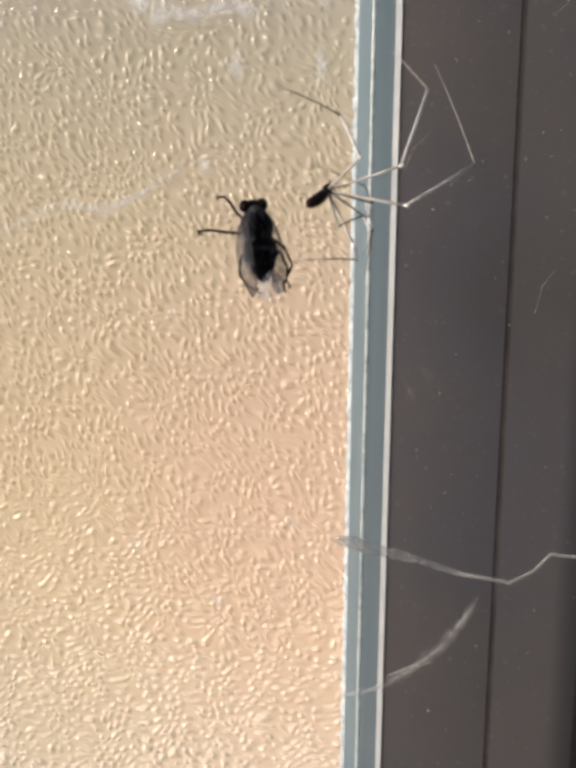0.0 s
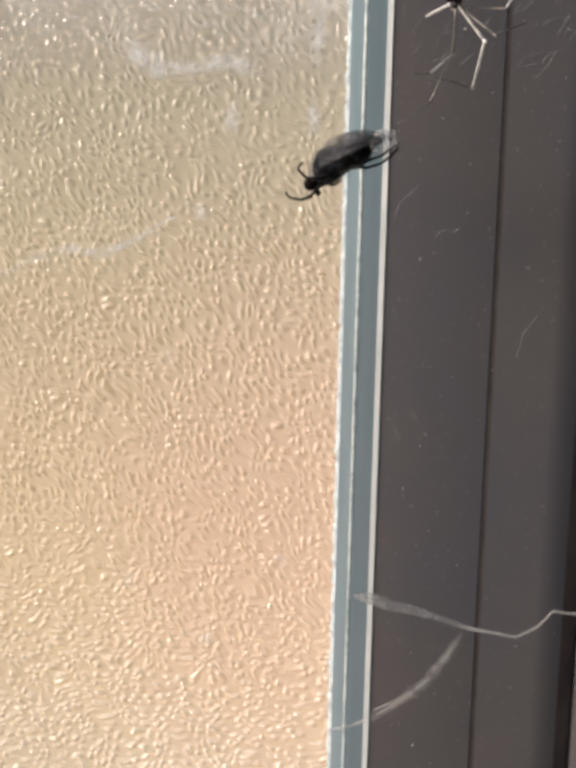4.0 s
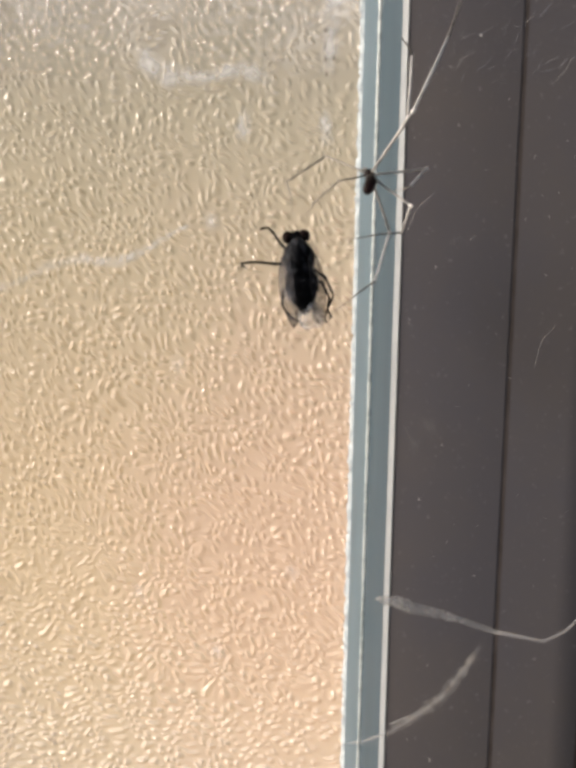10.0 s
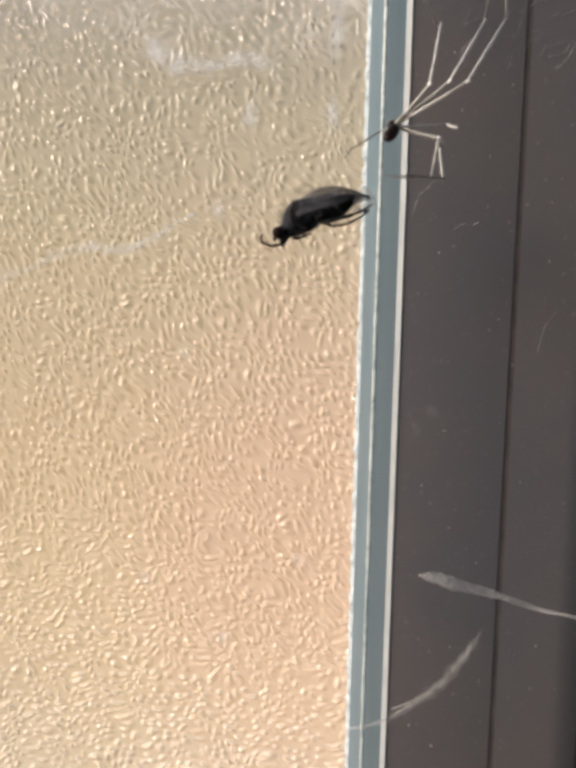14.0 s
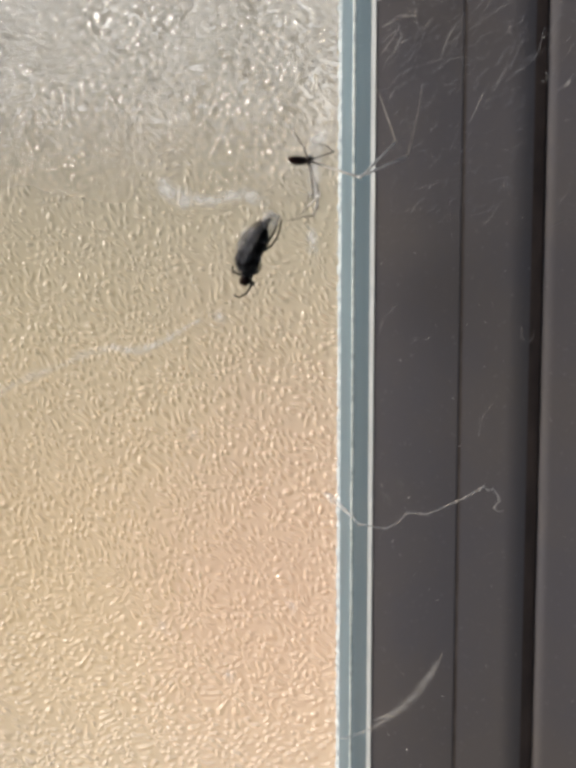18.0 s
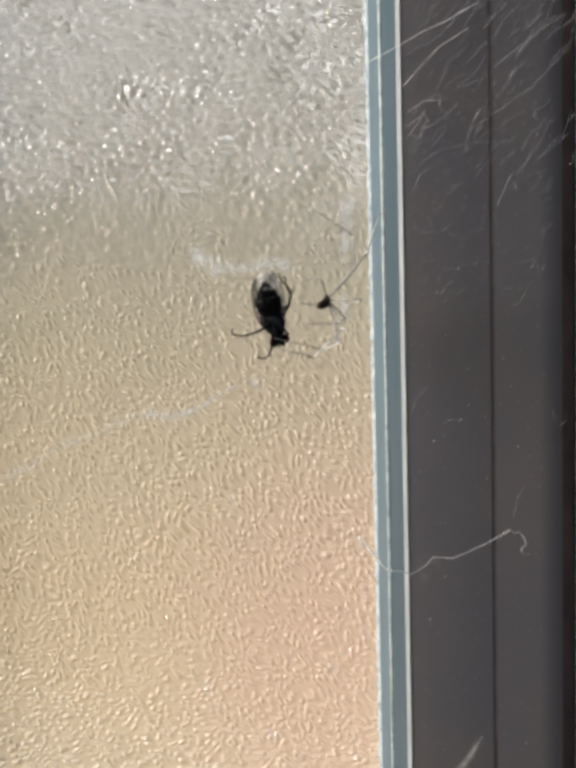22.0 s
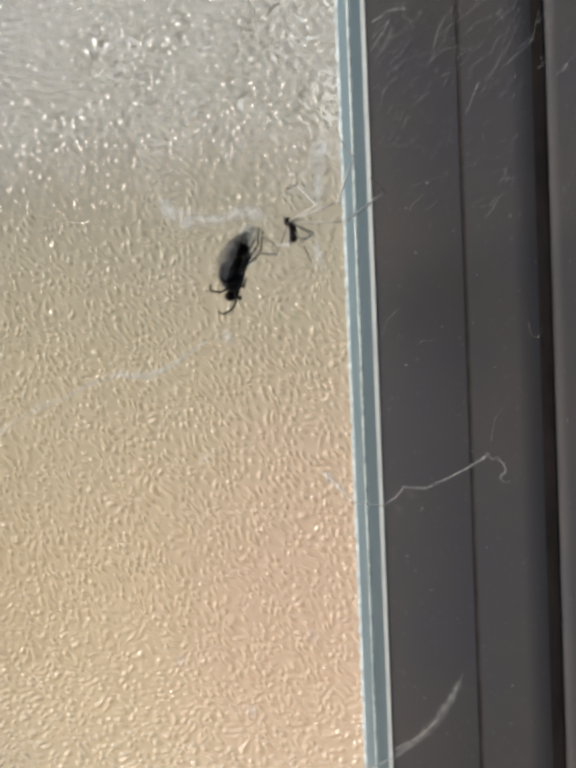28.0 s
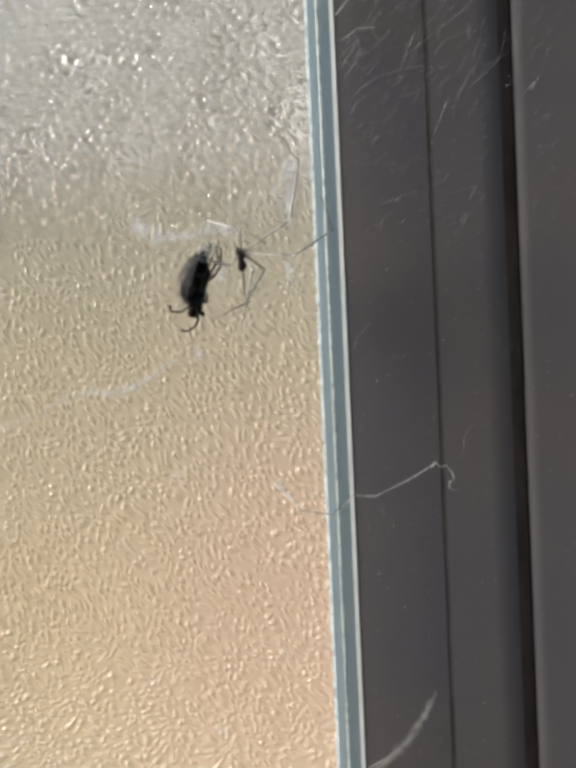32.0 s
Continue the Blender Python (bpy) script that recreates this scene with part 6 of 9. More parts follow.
    walk(foot, [
        (0, aim((7.87, 1.86, 1.46), (-0.41, 0.30, 0.86))), (0.5, aim((6.85, 1.44, 0.72), (-0.34, 0.24, 0.91))), (1, aim((5.59, 1.09, 0.01), (-0.26, 0.19, 0.95))), (1.5, aim((6.83, 1.30, 0.55), (-0.18, 0.56, 0.81))),
        (2, aim((7.87, 1.52, 1.10), (-0.07, 0.85, 0.53))), (2.5, aim((4.67, 0.41, 2.62), (-0.12, 0.82, 0.56))), (3, aim((0.49, -0.43, 3.74), (-0.18, 0.78, 0.59))), (4.5, aim((-0.12, -0.59, 4.12), (-0.13, 0.80, 0.58))),
        (6, aim((-0.75, -0.63, 4.46), (-0.08, 0.81, 0.57))), (6.5, aim((1.30, -0.36, 4.88), (-0.00, 0.81, 0.58))), (7, aim((3.22, 0.35, 5.10), (0.07, 0.80, 0.59))), (7.5, aim((3.78, 0.61, 6.47), (0.06, 0.79, 0.61))),
        (8, aim((4.18, 0.97, 7.63), (0.05, 0.78, 0.62))), (8.5, aim((4.08, 0.52, 7.49), (0.04, 0.78, 0.62))), (9, aim((3.95, 0.10, 7.32), (0.02, 0.78, 0.62))), (9.5, aim((4.02, 0.04, 7.31), (0.03, 0.79, 0.61))),
        (10, aim((4.09, -0.02, 7.30), (0.03, 0.81, 0.59))), (10.5, aim((4.14, 0.13, 7.33), (0.02, 0.80, 0.60))), (11, aim((4.20, 0.27, 7.36), (0.01, 0.80, 0.60))), (11.5, aim((4.21, 0.23, 7.19), (0.00, 0.81, 0.58))),
        (12, aim((4.23, 0.18, 7.00), (0.00, 0.83, 0.56))), (12.5, aim((4.28, 0.24, 7.03), (0.01, 0.83, 0.56))), (13, aim((4.33, 0.31, 7.05), (0.01, 0.83, 0.56))), (14.5, aim((4.87, 0.38, 4.52), (-0.09, 0.83, 0.54))),
        (16, aim((4.72, 1.01, 1.74), (-0.19, 0.83, 0.52))), (16.5, aim((5.66, 1.58, 0.80), (-0.22, 0.76, 0.61))), (17, aim((6.42, 2.15, -0.14), (-0.25, 0.68, 0.69))), (17.5, aim((6.90, 1.92, 0.04), (-0.06, 0.55, 0.83))),
        (18, aim((7.32, 1.69, 0.23), (0.13, 0.39, 0.91))), (18.5, aim((4.94, 1.25, -0.35), (-0.02, 0.67, 0.74))), (19, aim((2.00, 0.66, -0.90), (-0.18, 0.86, 0.47))), (19.5, aim((3.21, 1.70, -1.80), (0.22, -0.84, 0.50))),
        (20, aim((4.01, 3.17, -2.51), (0.13, -0.99, 0.11))), (20.5, aim((4.25, 4.60, -2.37), (0.14, -0.99, 0.09))), (21, aim((4.11, 6.08, -2.06), (0.14, -0.99, 0.08))), (21.5, aim((3.86, 3.42, -1.23), (0.08, -1.00, 0.04))),
        (22, aim((2.30, 1.28, -0.08), (0.02, -1.00, 0.01))), (22.5, aim((0.96, 0.98, -1.48), (-0.85, -0.41, 0.31))), (23, aim((-0.44, 0.64, -2.80), (-0.70, 0.67, 0.24))), (23.5, aim((0.87, 1.52, -2.27), (-0.90, -0.33, 0.27))),
        (24, aim((2.17, 2.34, -1.70), (-0.16, -0.99, 0.02))), (24.5, aim((1.08, 1.45, -3.00), (-0.98, -0.19, 0.09))), (25, aim((0.10, 0.26, -4.19), (-0.52, 0.85, 0.05))), (26.5, aim((2.36, 1.72, 0.34), (-0.62, 0.65, 0.44))),
        (28, aim((4.81, 1.42, 4.54), (-0.59, 0.32, 0.74))), (28.5, aim((4.74, 1.39, 4.57), (-0.60, 0.31, 0.74))), (29, aim((4.67, 1.37, 4.60), (-0.60, 0.31, 0.73))), (29.5, aim((4.84, 1.61, 4.54), (-0.60, 0.38, 0.71))),
        (30, aim((4.99, 1.87, 4.48), (-0.59, 0.44, 0.68))), (30.5, aim((5.24, 1.16, 5.14), (-0.64, 0.43, 0.63))), (31, aim((5.47, 0.33, 5.67), (-0.70, 0.42, 0.58))), (31.5, aim((5.03, 0.54, 6.04), (-0.63, 0.47, 0.61))),
        (32, aim((4.56, 0.74, 6.37), (-0.56, 0.52, 0.64))),
    ])
    femur, tibia, foot = SPIDER_LEGS[2]
    walk(femur, [
        (0, aim((0, 0, 0), (0.56, -0.73, 0.39))), (0.5, aim((0, 0, 0), (0.46, -0.82, 0.33))), (1, aim((0, 0, 0), (0.36, -0.90, 0.25))), (1.5, aim((0, 0, 0), (0.46, -0.88, 0.14))),
        (2, aim((0, 0, 0), (0.55, -0.83, 0.03))), (2.5, aim((0, 0, 0), (0.26, -0.96, -0.03))), (3, aim((0, 0, 0), (-0.06, -1.00, -0.08))), (4.5, aim((0, 0, 0), (0.11, -0.94, -0.32))),
        (6, aim((0, 0, 0), (0.28, -0.80, -0.54))), (6.5, aim((0, 0, 0), (0.40, -0.91, -0.12))), (7, aim((0, 0, 0), (0.45, -0.83, 0.33))), (7.5, aim((0, 0, 0), (0.50, -0.72, 0.49))),
        (8, aim((0, 0, 0), (0.53, -0.57, 0.63))), (8.5, aim((0, 0, 0), (0.52, -0.55, 0.66))), (9, aim((0, 0, 0), (0.51, -0.53, 0.68))), (9.5, aim((0, 0, 0), (0.53, -0.53, 0.67))),
        (10, aim((0, 0, 0), (0.55, -0.52, 0.65))), (10.5, aim((0, 0, 0), (0.51, -0.60, 0.61))), (11, aim((0, 0, 0), (0.47, -0.67, 0.57))), (11.5, aim((0, 0, 0), (0.45, -0.70, 0.56))),
        (12, aim((0, 0, 0), (0.43, -0.72, 0.55))), (12.5, aim((0, 0, 0), (0.48, -0.66, 0.57))), (13, aim((0, 0, 0), (0.53, -0.60, 0.60))), (14.5, aim((0, 0, 0), (0.54, -0.80, 0.26))),
        (16, aim((0, 0, 0), (0.46, -0.88, -0.12))), (16.5, aim((0, 0, 0), (0.44, -0.82, -0.36))), (17, aim((0, 0, 0), (0.41, -0.71, -0.58))), (17.5, aim((0, 0, 0), (0.37, -0.69, -0.63))),
        (18, aim((0, 0, 0), (0.33, -0.66, -0.67))), (18.5, aim((0, 0, 0), (0.51, -0.44, -0.74))), (19, aim((0, 0, 0), (0.65, -0.17, -0.74))), (19.5, aim((0, 0, 0), (0.75, -0.32, -0.58))),
        (20, aim((0, 0, 0), (0.81, -0.44, -0.38))), (20.5, aim((0, 0, 0), (0.66, -0.56, -0.50))), (21, aim((0, 0, 0), (0.46, -0.65, -0.60))), (21.5, aim((0, 0, 0), (0.40, -0.63, -0.66))),
        (22, aim((0, 0, 0), (0.33, -0.61, -0.72))), (22.5, aim((0, 0, 0), (0.51, -0.79, -0.35))), (23, aim((0, 0, 0), (0.59, -0.80, 0.08))), (23.5, aim((0, 0, 0), (0.66, -0.72, -0.22))),
        (24, aim((0, 0, 0), (0.66, -0.56, -0.50))), (24.5, aim((0, 0, 0), (0.63, -0.64, -0.44))), (25, aim((0, 0, 0), (0.59, -0.72, -0.37))), (26.5, aim((0, 0, 0), (0.66, -0.74, -0.12))),
        (28, aim((0, 0, 0), (0.68, -0.71, 0.15))), (28.5, aim((0, 0, 0), (0.43, -0.90, 0.07))), (29, aim((0, 0, 0), (0.13, -0.99, -0.01))), (29.5, aim((0, 0, 0), (0.39, -0.92, 0.09))),
        (30, aim((0, 0, 0), (0.62, -0.76, 0.19))), (30.5, aim((0, 0, 0), (0.54, -0.82, 0.19))), (31, aim((0, 0, 0), (0.45, -0.87, 0.20))), (31.5, aim((0, 0, 0), (0.38, -0.90, 0.23))),
        (32, aim((0, 0, 0), (0.30, -0.92, 0.25))),
    ])
    walk(tibia, [
        (0, aim((0, 0, 4.4), (-0.40, 0.72, -0.56))), (0.5, aim((0, 0, 4.4), (-0.28, 0.75, -0.60))), (1, aim((0, 0, 4.4), (-0.15, 0.75, -0.65))), (1.5, aim((0, 0, 4.4), (0.11, 0.71, -0.69))),
        (2, aim((0, 0, 4.4), (0.36, 0.69, -0.63))), (2.5, aim((0, 0, 4.4), (0.09, 0.43, -0.90))), (3, aim((0, 0, 4.4), (-0.31, 0.38, -0.87))), (4.5, aim((0, 0, 4.4), (-0.10, -0.08, -0.99))),
        (6, aim((0, 0, 4.4), (0.33, -0.39, -0.86))), (6.5, aim((0, 0, 4.4), (0.01, 0.48, -0.88))), (7, aim((0, 0, 4.4), (-0.35, 0.93, -0.16))), (7.5, aim((0, 0, 4.4), (-0.37, 0.93, 0.02))),
        (8, aim((0, 0, 4.4), (-0.38, 0.90, 0.20))), (8.5, aim((0, 0, 4.4), (-0.38, 0.90, 0.23))), (9, aim((0, 0, 4.4), (-0.37, 0.89, 0.26))), (9.5, aim((0, 0, 4.4), (-0.40, 0.88, 0.25))),
        (10, aim((0, 0, 4.4), (-0.42, 0.87, 0.25))), (10.5, aim((0, 0, 4.4), (-0.41, 0.87, 0.26))), (11, aim((0, 0, 4.4), (-0.39, 0.88, 0.27))), (11.5, aim((0, 0, 4.4), (-0.36, 0.90, 0.25))),
        (12, aim((0, 0, 4.4), (-0.33, 0.92, 0.23))), (12.5, aim((0, 0, 4.4), (-0.37, 0.89, 0.26))), (13, aim((0, 0, 4.4), (-0.40, 0.87, 0.29))), (14.5, aim((0, 0, 4.4), (-0.19, 0.92, -0.34))),
        (16, aim((0, 0, 4.4), (0.11, 0.57, -0.81))), (16.5, aim((0, 0, 4.4), (0.45, -0.05, -0.89))), (17, aim((0, 0, 4.4), (0.67, -0.58, -0.46))), (17.5, aim((0, 0, 4.4), (0.54, -0.61, -0.58))),
        (18, aim((0, 0, 4.4), (0.38, -0.63, -0.68))), (18.5, aim((0, 0, 4.4), (0.91, 0.02, -0.42))), (19, aim((0, 0, 4.4), (0.56, 0.83, -0.03))), (19.5, aim((0, 0, 4.4), (0.67, 0.72, -0.16))),
        (20, aim((0, 0, 4.4), (0.69, 0.67, -0.26))), (20.5, aim((0, 0, 4.4), (0.90, 0.11, -0.42))), (21, aim((0, 0, 4.4), (0.72, -0.56, -0.41))), (21.5, aim((0, 0, 4.4), (0.56, -0.67, -0.49))),
        (22, aim((0, 0, 4.4), (0.36, -0.75, -0.55))), (22.5, aim((0, 0, 4.4), (0.29, -0.25, -0.92))), (23, aim((0, 0, 4.4), (0.04, 0.32, -0.95))), (23.5, aim((0, 0, 4.4), (0.32, 0.14, -0.94))),
        (24, aim((0, 0, 4.4), (0.60, 0.07, -0.79))), (24.5, aim((0, 0, 4.4), (0.66, 0.03, -0.75))), (25, aim((0, 0, 4.4), (0.71, -0.02, -0.71))), (26.5, aim((0, 0, 4.4), (0.23, 0.28, -0.93))),
        (28, aim((0, 0, 4.4), (-0.31, 0.51, -0.80))), (28.5, aim((0, 0, 4.4), (-0.40, 0.23, -0.89))), (29, aim((0, 0, 4.4), (-0.64, 0.08, -0.77))), (29.5, aim((0, 0, 4.4), (-0.26, 0.16, -0.95))),
        (30, aim((0, 0, 4.4), (0.05, 0.44, -0.90))), (30.5, aim((0, 0, 4.4), (-0.16, 0.32, -0.93))), (31, aim((0, 0, 4.4), (-0.38, 0.22, -0.90))), (31.5, aim((0, 0, 4.4), (-0.54, 0.24, -0.81))),
        (32, aim((0, 0, 4.4), (-0.68, 0.27, -0.68))),
    ])
    walk(foot, [
        (0, aim((0.68, -0.02, 4.01), (-0.65, -0.68, 0.33))), (0.5, aim((0.77, -0.26, 3.80), (-0.52, -0.68, 0.52))), (1, aim((0.83, -0.47, 3.53), (-0.35, -0.65, 0.68))), (1.5, aim((2.12, -0.07, 2.66), (-0.05, -0.82, 0.57))),
        (2, aim((3.36, 0.24, 1.68), (0.25, -0.89, 0.38))), (2.5, aim((0.99, -0.33, 1.65), (0.16, -0.94, 0.29))), (3, aim((-1.48, -0.71, 1.51), (0.06, -0.98, 0.19))), (4.5, aim((-0.45, -0.09, -0.32), (0.01, -1.00, 0.10))),
        (6, aim((0.57, 0.74, -2.08), (-0.04, -1.00, -0.00))), (6.5, aim((1.15, -0.42, 1.79), (-0.07, -0.99, 0.10))), (7, aim((1.51, -1.62, 5.20), (-0.11, -0.97, 0.21))), (7.5, aim((1.86, -0.98, 5.84), (-0.07, -0.99, 0.15))),
        (8, aim((2.12, -0.22, 6.38), (-0.03, -1.00, 0.09))), (8.5, aim((2.09, -0.08, 6.49), (-0.05, -0.99, 0.11))), (9, aim((2.05, 0.05, 6.59), (-0.07, -0.99, 0.13))), (9.5, aim((2.11, -0.01, 6.56), (-0.02, -1.00, 0.08))),
        (10, aim((2.17, -0.07, 6.53), (0.03, -1.00, 0.02))), (10.5, aim((2.08, -0.74, 6.54), (0.02, -1.00, 0.03))), (11, aim((1.98, -1.41, 6.50), (0.00, -1.00, 0.04))), (11.5, aim((1.91, -1.49, 6.44), (-0.04, -0.99, 0.12))),
        (12, aim((1.84, -1.56, 6.39), (-0.09, -0.98, 0.19))), (12.5, aim((2.09, -1.20, 6.47), (-0.06, -0.98, 0.18))), (13, aim((2.33, -0.81, 6.54), (-0.04, -0.99, 0.17))), (14.5, aim((2.30, -0.72, 4.39), (0.03, -0.99, 0.12))),
        (16, aim((1.91, -0.28, 1.82), (0.09, -0.99, 0.08))), (16.5, aim((1.46, 0.65, -1.26), (-0.22, -0.97, 0.01))), (17, aim((1.02, 0.72, -4.33), (-0.51, -0.86, -0.06))), (17.5, aim((0.39, 0.94, -3.85), (-0.24, -0.96, -0.15))),
        (18, aim((-0.20, 1.03, -3.33), (0.06, -0.97, -0.23))), (18.5, aim((1.38, 2.24, -3.88), (0.25, -0.93, -0.26))), (19, aim((2.78, 3.47, -4.11), (0.43, -0.86, -0.28))), (19.5, aim((3.57, 2.83, -3.32), (0.32, -0.94, -0.09))),
        (20, aim((4.15, 2.24, -2.36), (0.20, -0.97, 0.12))), (20.5, aim((2.55, 1.59, -3.59), (-0.24, -0.97, -0.01))), (21, aim((0.81, 0.79, -4.59), (-0.64, -0.75, -0.14))), (21.5, aim((0.06, 0.92, -4.30), (-0.69, -0.73, 0.06))),
        (22, aim((-0.66, 0.97, -3.95), (-0.70, -0.66, 0.27))), (22.5, aim((0.31, 0.39, -1.62), (-0.64, -0.75, 0.18))), (23, aim((0.91, 0.37, 1.01), (-0.57, -0.82, 0.09))), (23.5, aim((1.20, 0.77, -0.56), (-0.38, -0.92, 0.10))),
        (24, aim((1.19, 1.48, -2.04), (-0.17, -0.98, 0.10))), (24.5, aim((1.65, 1.32, -2.21), (-0.19, -0.98, -0.02))), (25, aim((2.11, 1.06, -2.34), (-0.20, -0.97, -0.15))), (26.5, aim((1.43, 0.71, 0.17), (-0.06, -0.98, -0.17))),
        (28, aim((0.76, -0.04, 2.62), (0.07, -0.98, -0.19))), (28.5, aim((-0.81, -0.91, 1.69), (-0.11, -0.99, -0.12))), (29, aim((-2.49, -1.45, 0.69), (-0.28, -0.96, -0.05))), (29.5, aim((-0.62, -0.49, 1.10), (-0.09, -0.99, -0.14))),
        (30, aim((1.23, 0.63, 1.43), (0.11, -0.97, -0.23))), (30.5, aim((0.19, 0.03, 1.56), (0.06, -0.96, -0.27))), (31, aim((-0.81, -0.65, 1.66), (0.00, -0.95, -0.30))), (31.5, aim((-1.43, -1.13, 2.00), (0.09, -0.93, -0.37))),
        (32, aim((-2.02, -1.64, 2.32), (0.18, -0.89, -0.42))),
    ])
    femur, tibia, foot = SPIDER_LEGS[3]
    walk(femur, [
        (0, aim((0, 0, 0), (0.35, 0.86, -0.38))), (0.5, aim((0, 0, 0), (0.45, 0.73, -0.51))), (1, aim((0, 0, 0), (0.53, 0.58, -0.62))), (1.5, aim((0, 0, 0), (0.63, 0.60, -0.49))),
        (2, aim((0, 0, 0), (0.71, 0.61, -0.35))), (2.5, aim((0, 0, 0), (0.94, 0.35, 0.03))), (3, aim((0, 0, 0), (0.92, -0.01, 0.40))), (4.5, aim((0, 0, 0), (0.95, -0.00, 0.32))),
        (6, aim((0, 0, 0), (0.97, 0.01, 0.24))), (6.5, aim((0, 0, 0), (0.89, 0.46, 0.09))), (7, aim((0, 0, 0), (0.60, 0.80, -0.08))), (7.5, aim((0, 0, 0), (0.69, 0.71, 0.17))),
        (8, aim((0, 0, 0), (0.72, 0.56, 0.41))), (8.5, aim((0, 0, 0), (0.74, 0.57, 0.36))), (9, aim((0, 0, 0), (0.75, 0.58, 0.30))), (9.5, aim((0, 0, 0), (0.75, 0.63, 0.22))),
        (10, aim((0, 0, 0), (0.73, 0.67, 0.13))), (10.5, aim((0, 0, 0), (0.74, 0.66, 0.14))), (11, aim((0, 0, 0), (0.75, 0.64, 0.15))), (11.5, aim((0, 0, 0), (0.76, 0.64, 0.10))),
        (12, aim((0, 0, 0), (0.78, 0.63, 0.06))), (12.5, aim((0, 0, 0), (0.78, 0.61, 0.10))), (13, aim((0, 0, 0), (0.79, 0.59, 0.14))), (14.5, aim((0, 0, 0), (0.60, 0.80, 0.04))),
        (16, aim((0, 0, 0), (0.36, 0.93, -0.07))), (16.5, aim((0, 0, 0), (0.27, 0.93, -0.25))), (17, aim((0, 0, 0), (0.16, 0.90, -0.41))), (17.5, aim((0, 0, 0), (0.03, 0.91, -0.42))),
        (18, aim((0, 0, 0), (-0.10, 0.91, -0.41))), (18.5, aim((0, 0, 0), (0.27, 0.62, -0.74))), (19, aim((0, 0, 0), (0.55, 0.13, -0.82))), (19.5, aim((0, 0, 0), (0.22, 0.42, -0.88))),
        (20, aim((0, 0, 0), (-0.15, 0.62, -0.77))), (20.5, aim((0, 0, 0), (-0.17, 0.64, -0.75))), (21, aim((0, 0, 0), (-0.20, 0.67, -0.72))), (21.5, aim((0, 0, 0), (-0.03, 0.81, -0.58))),
        (22, aim((0, 0, 0), (0.14, 0.90, -0.41))), (22.5, aim((0, 0, 0), (-0.02, 0.81, -0.59))), (23, aim((0, 0, 0), (-0.19, 0.65, -0.74))), (23.5, aim((0, 0, 0), (-0.35, 0.73, -0.58))),
        (24, aim((0, 0, 0), (-0.50, 0.77, -0.40))), (24.5, aim((0, 0, 0), (-0.53, 0.73, -0.44))), (25, aim((0, 0, 0), (-0.55, 0.68, -0.48))), (26.5, aim((0, 0, 0), (-0.51, 0.69, -0.51))),
        (28, aim((0, 0, 0), (-0.47, 0.70, -0.54))), (28.5, aim((0, 0, 0), (-0.43, 0.81, -0.41))), (29, aim((0, 0, 0), (-0.38, 0.89, -0.27))), (29.5, aim((0, 0, 0), (-0.36, 0.91, -0.22))),
        (30, aim((0, 0, 0), (-0.34, 0.93, -0.17))), (30.5, aim((0, 0, 0), (-0.29, 0.93, -0.22))), (31, aim((0, 0, 0), (-0.24, 0.93, -0.27))), (31.5, aim((0, 0, 0), (-0.37, 0.90, -0.21))),
        (32, aim((0, 0, 0), (-0.50, 0.86, -0.14))),
    ])
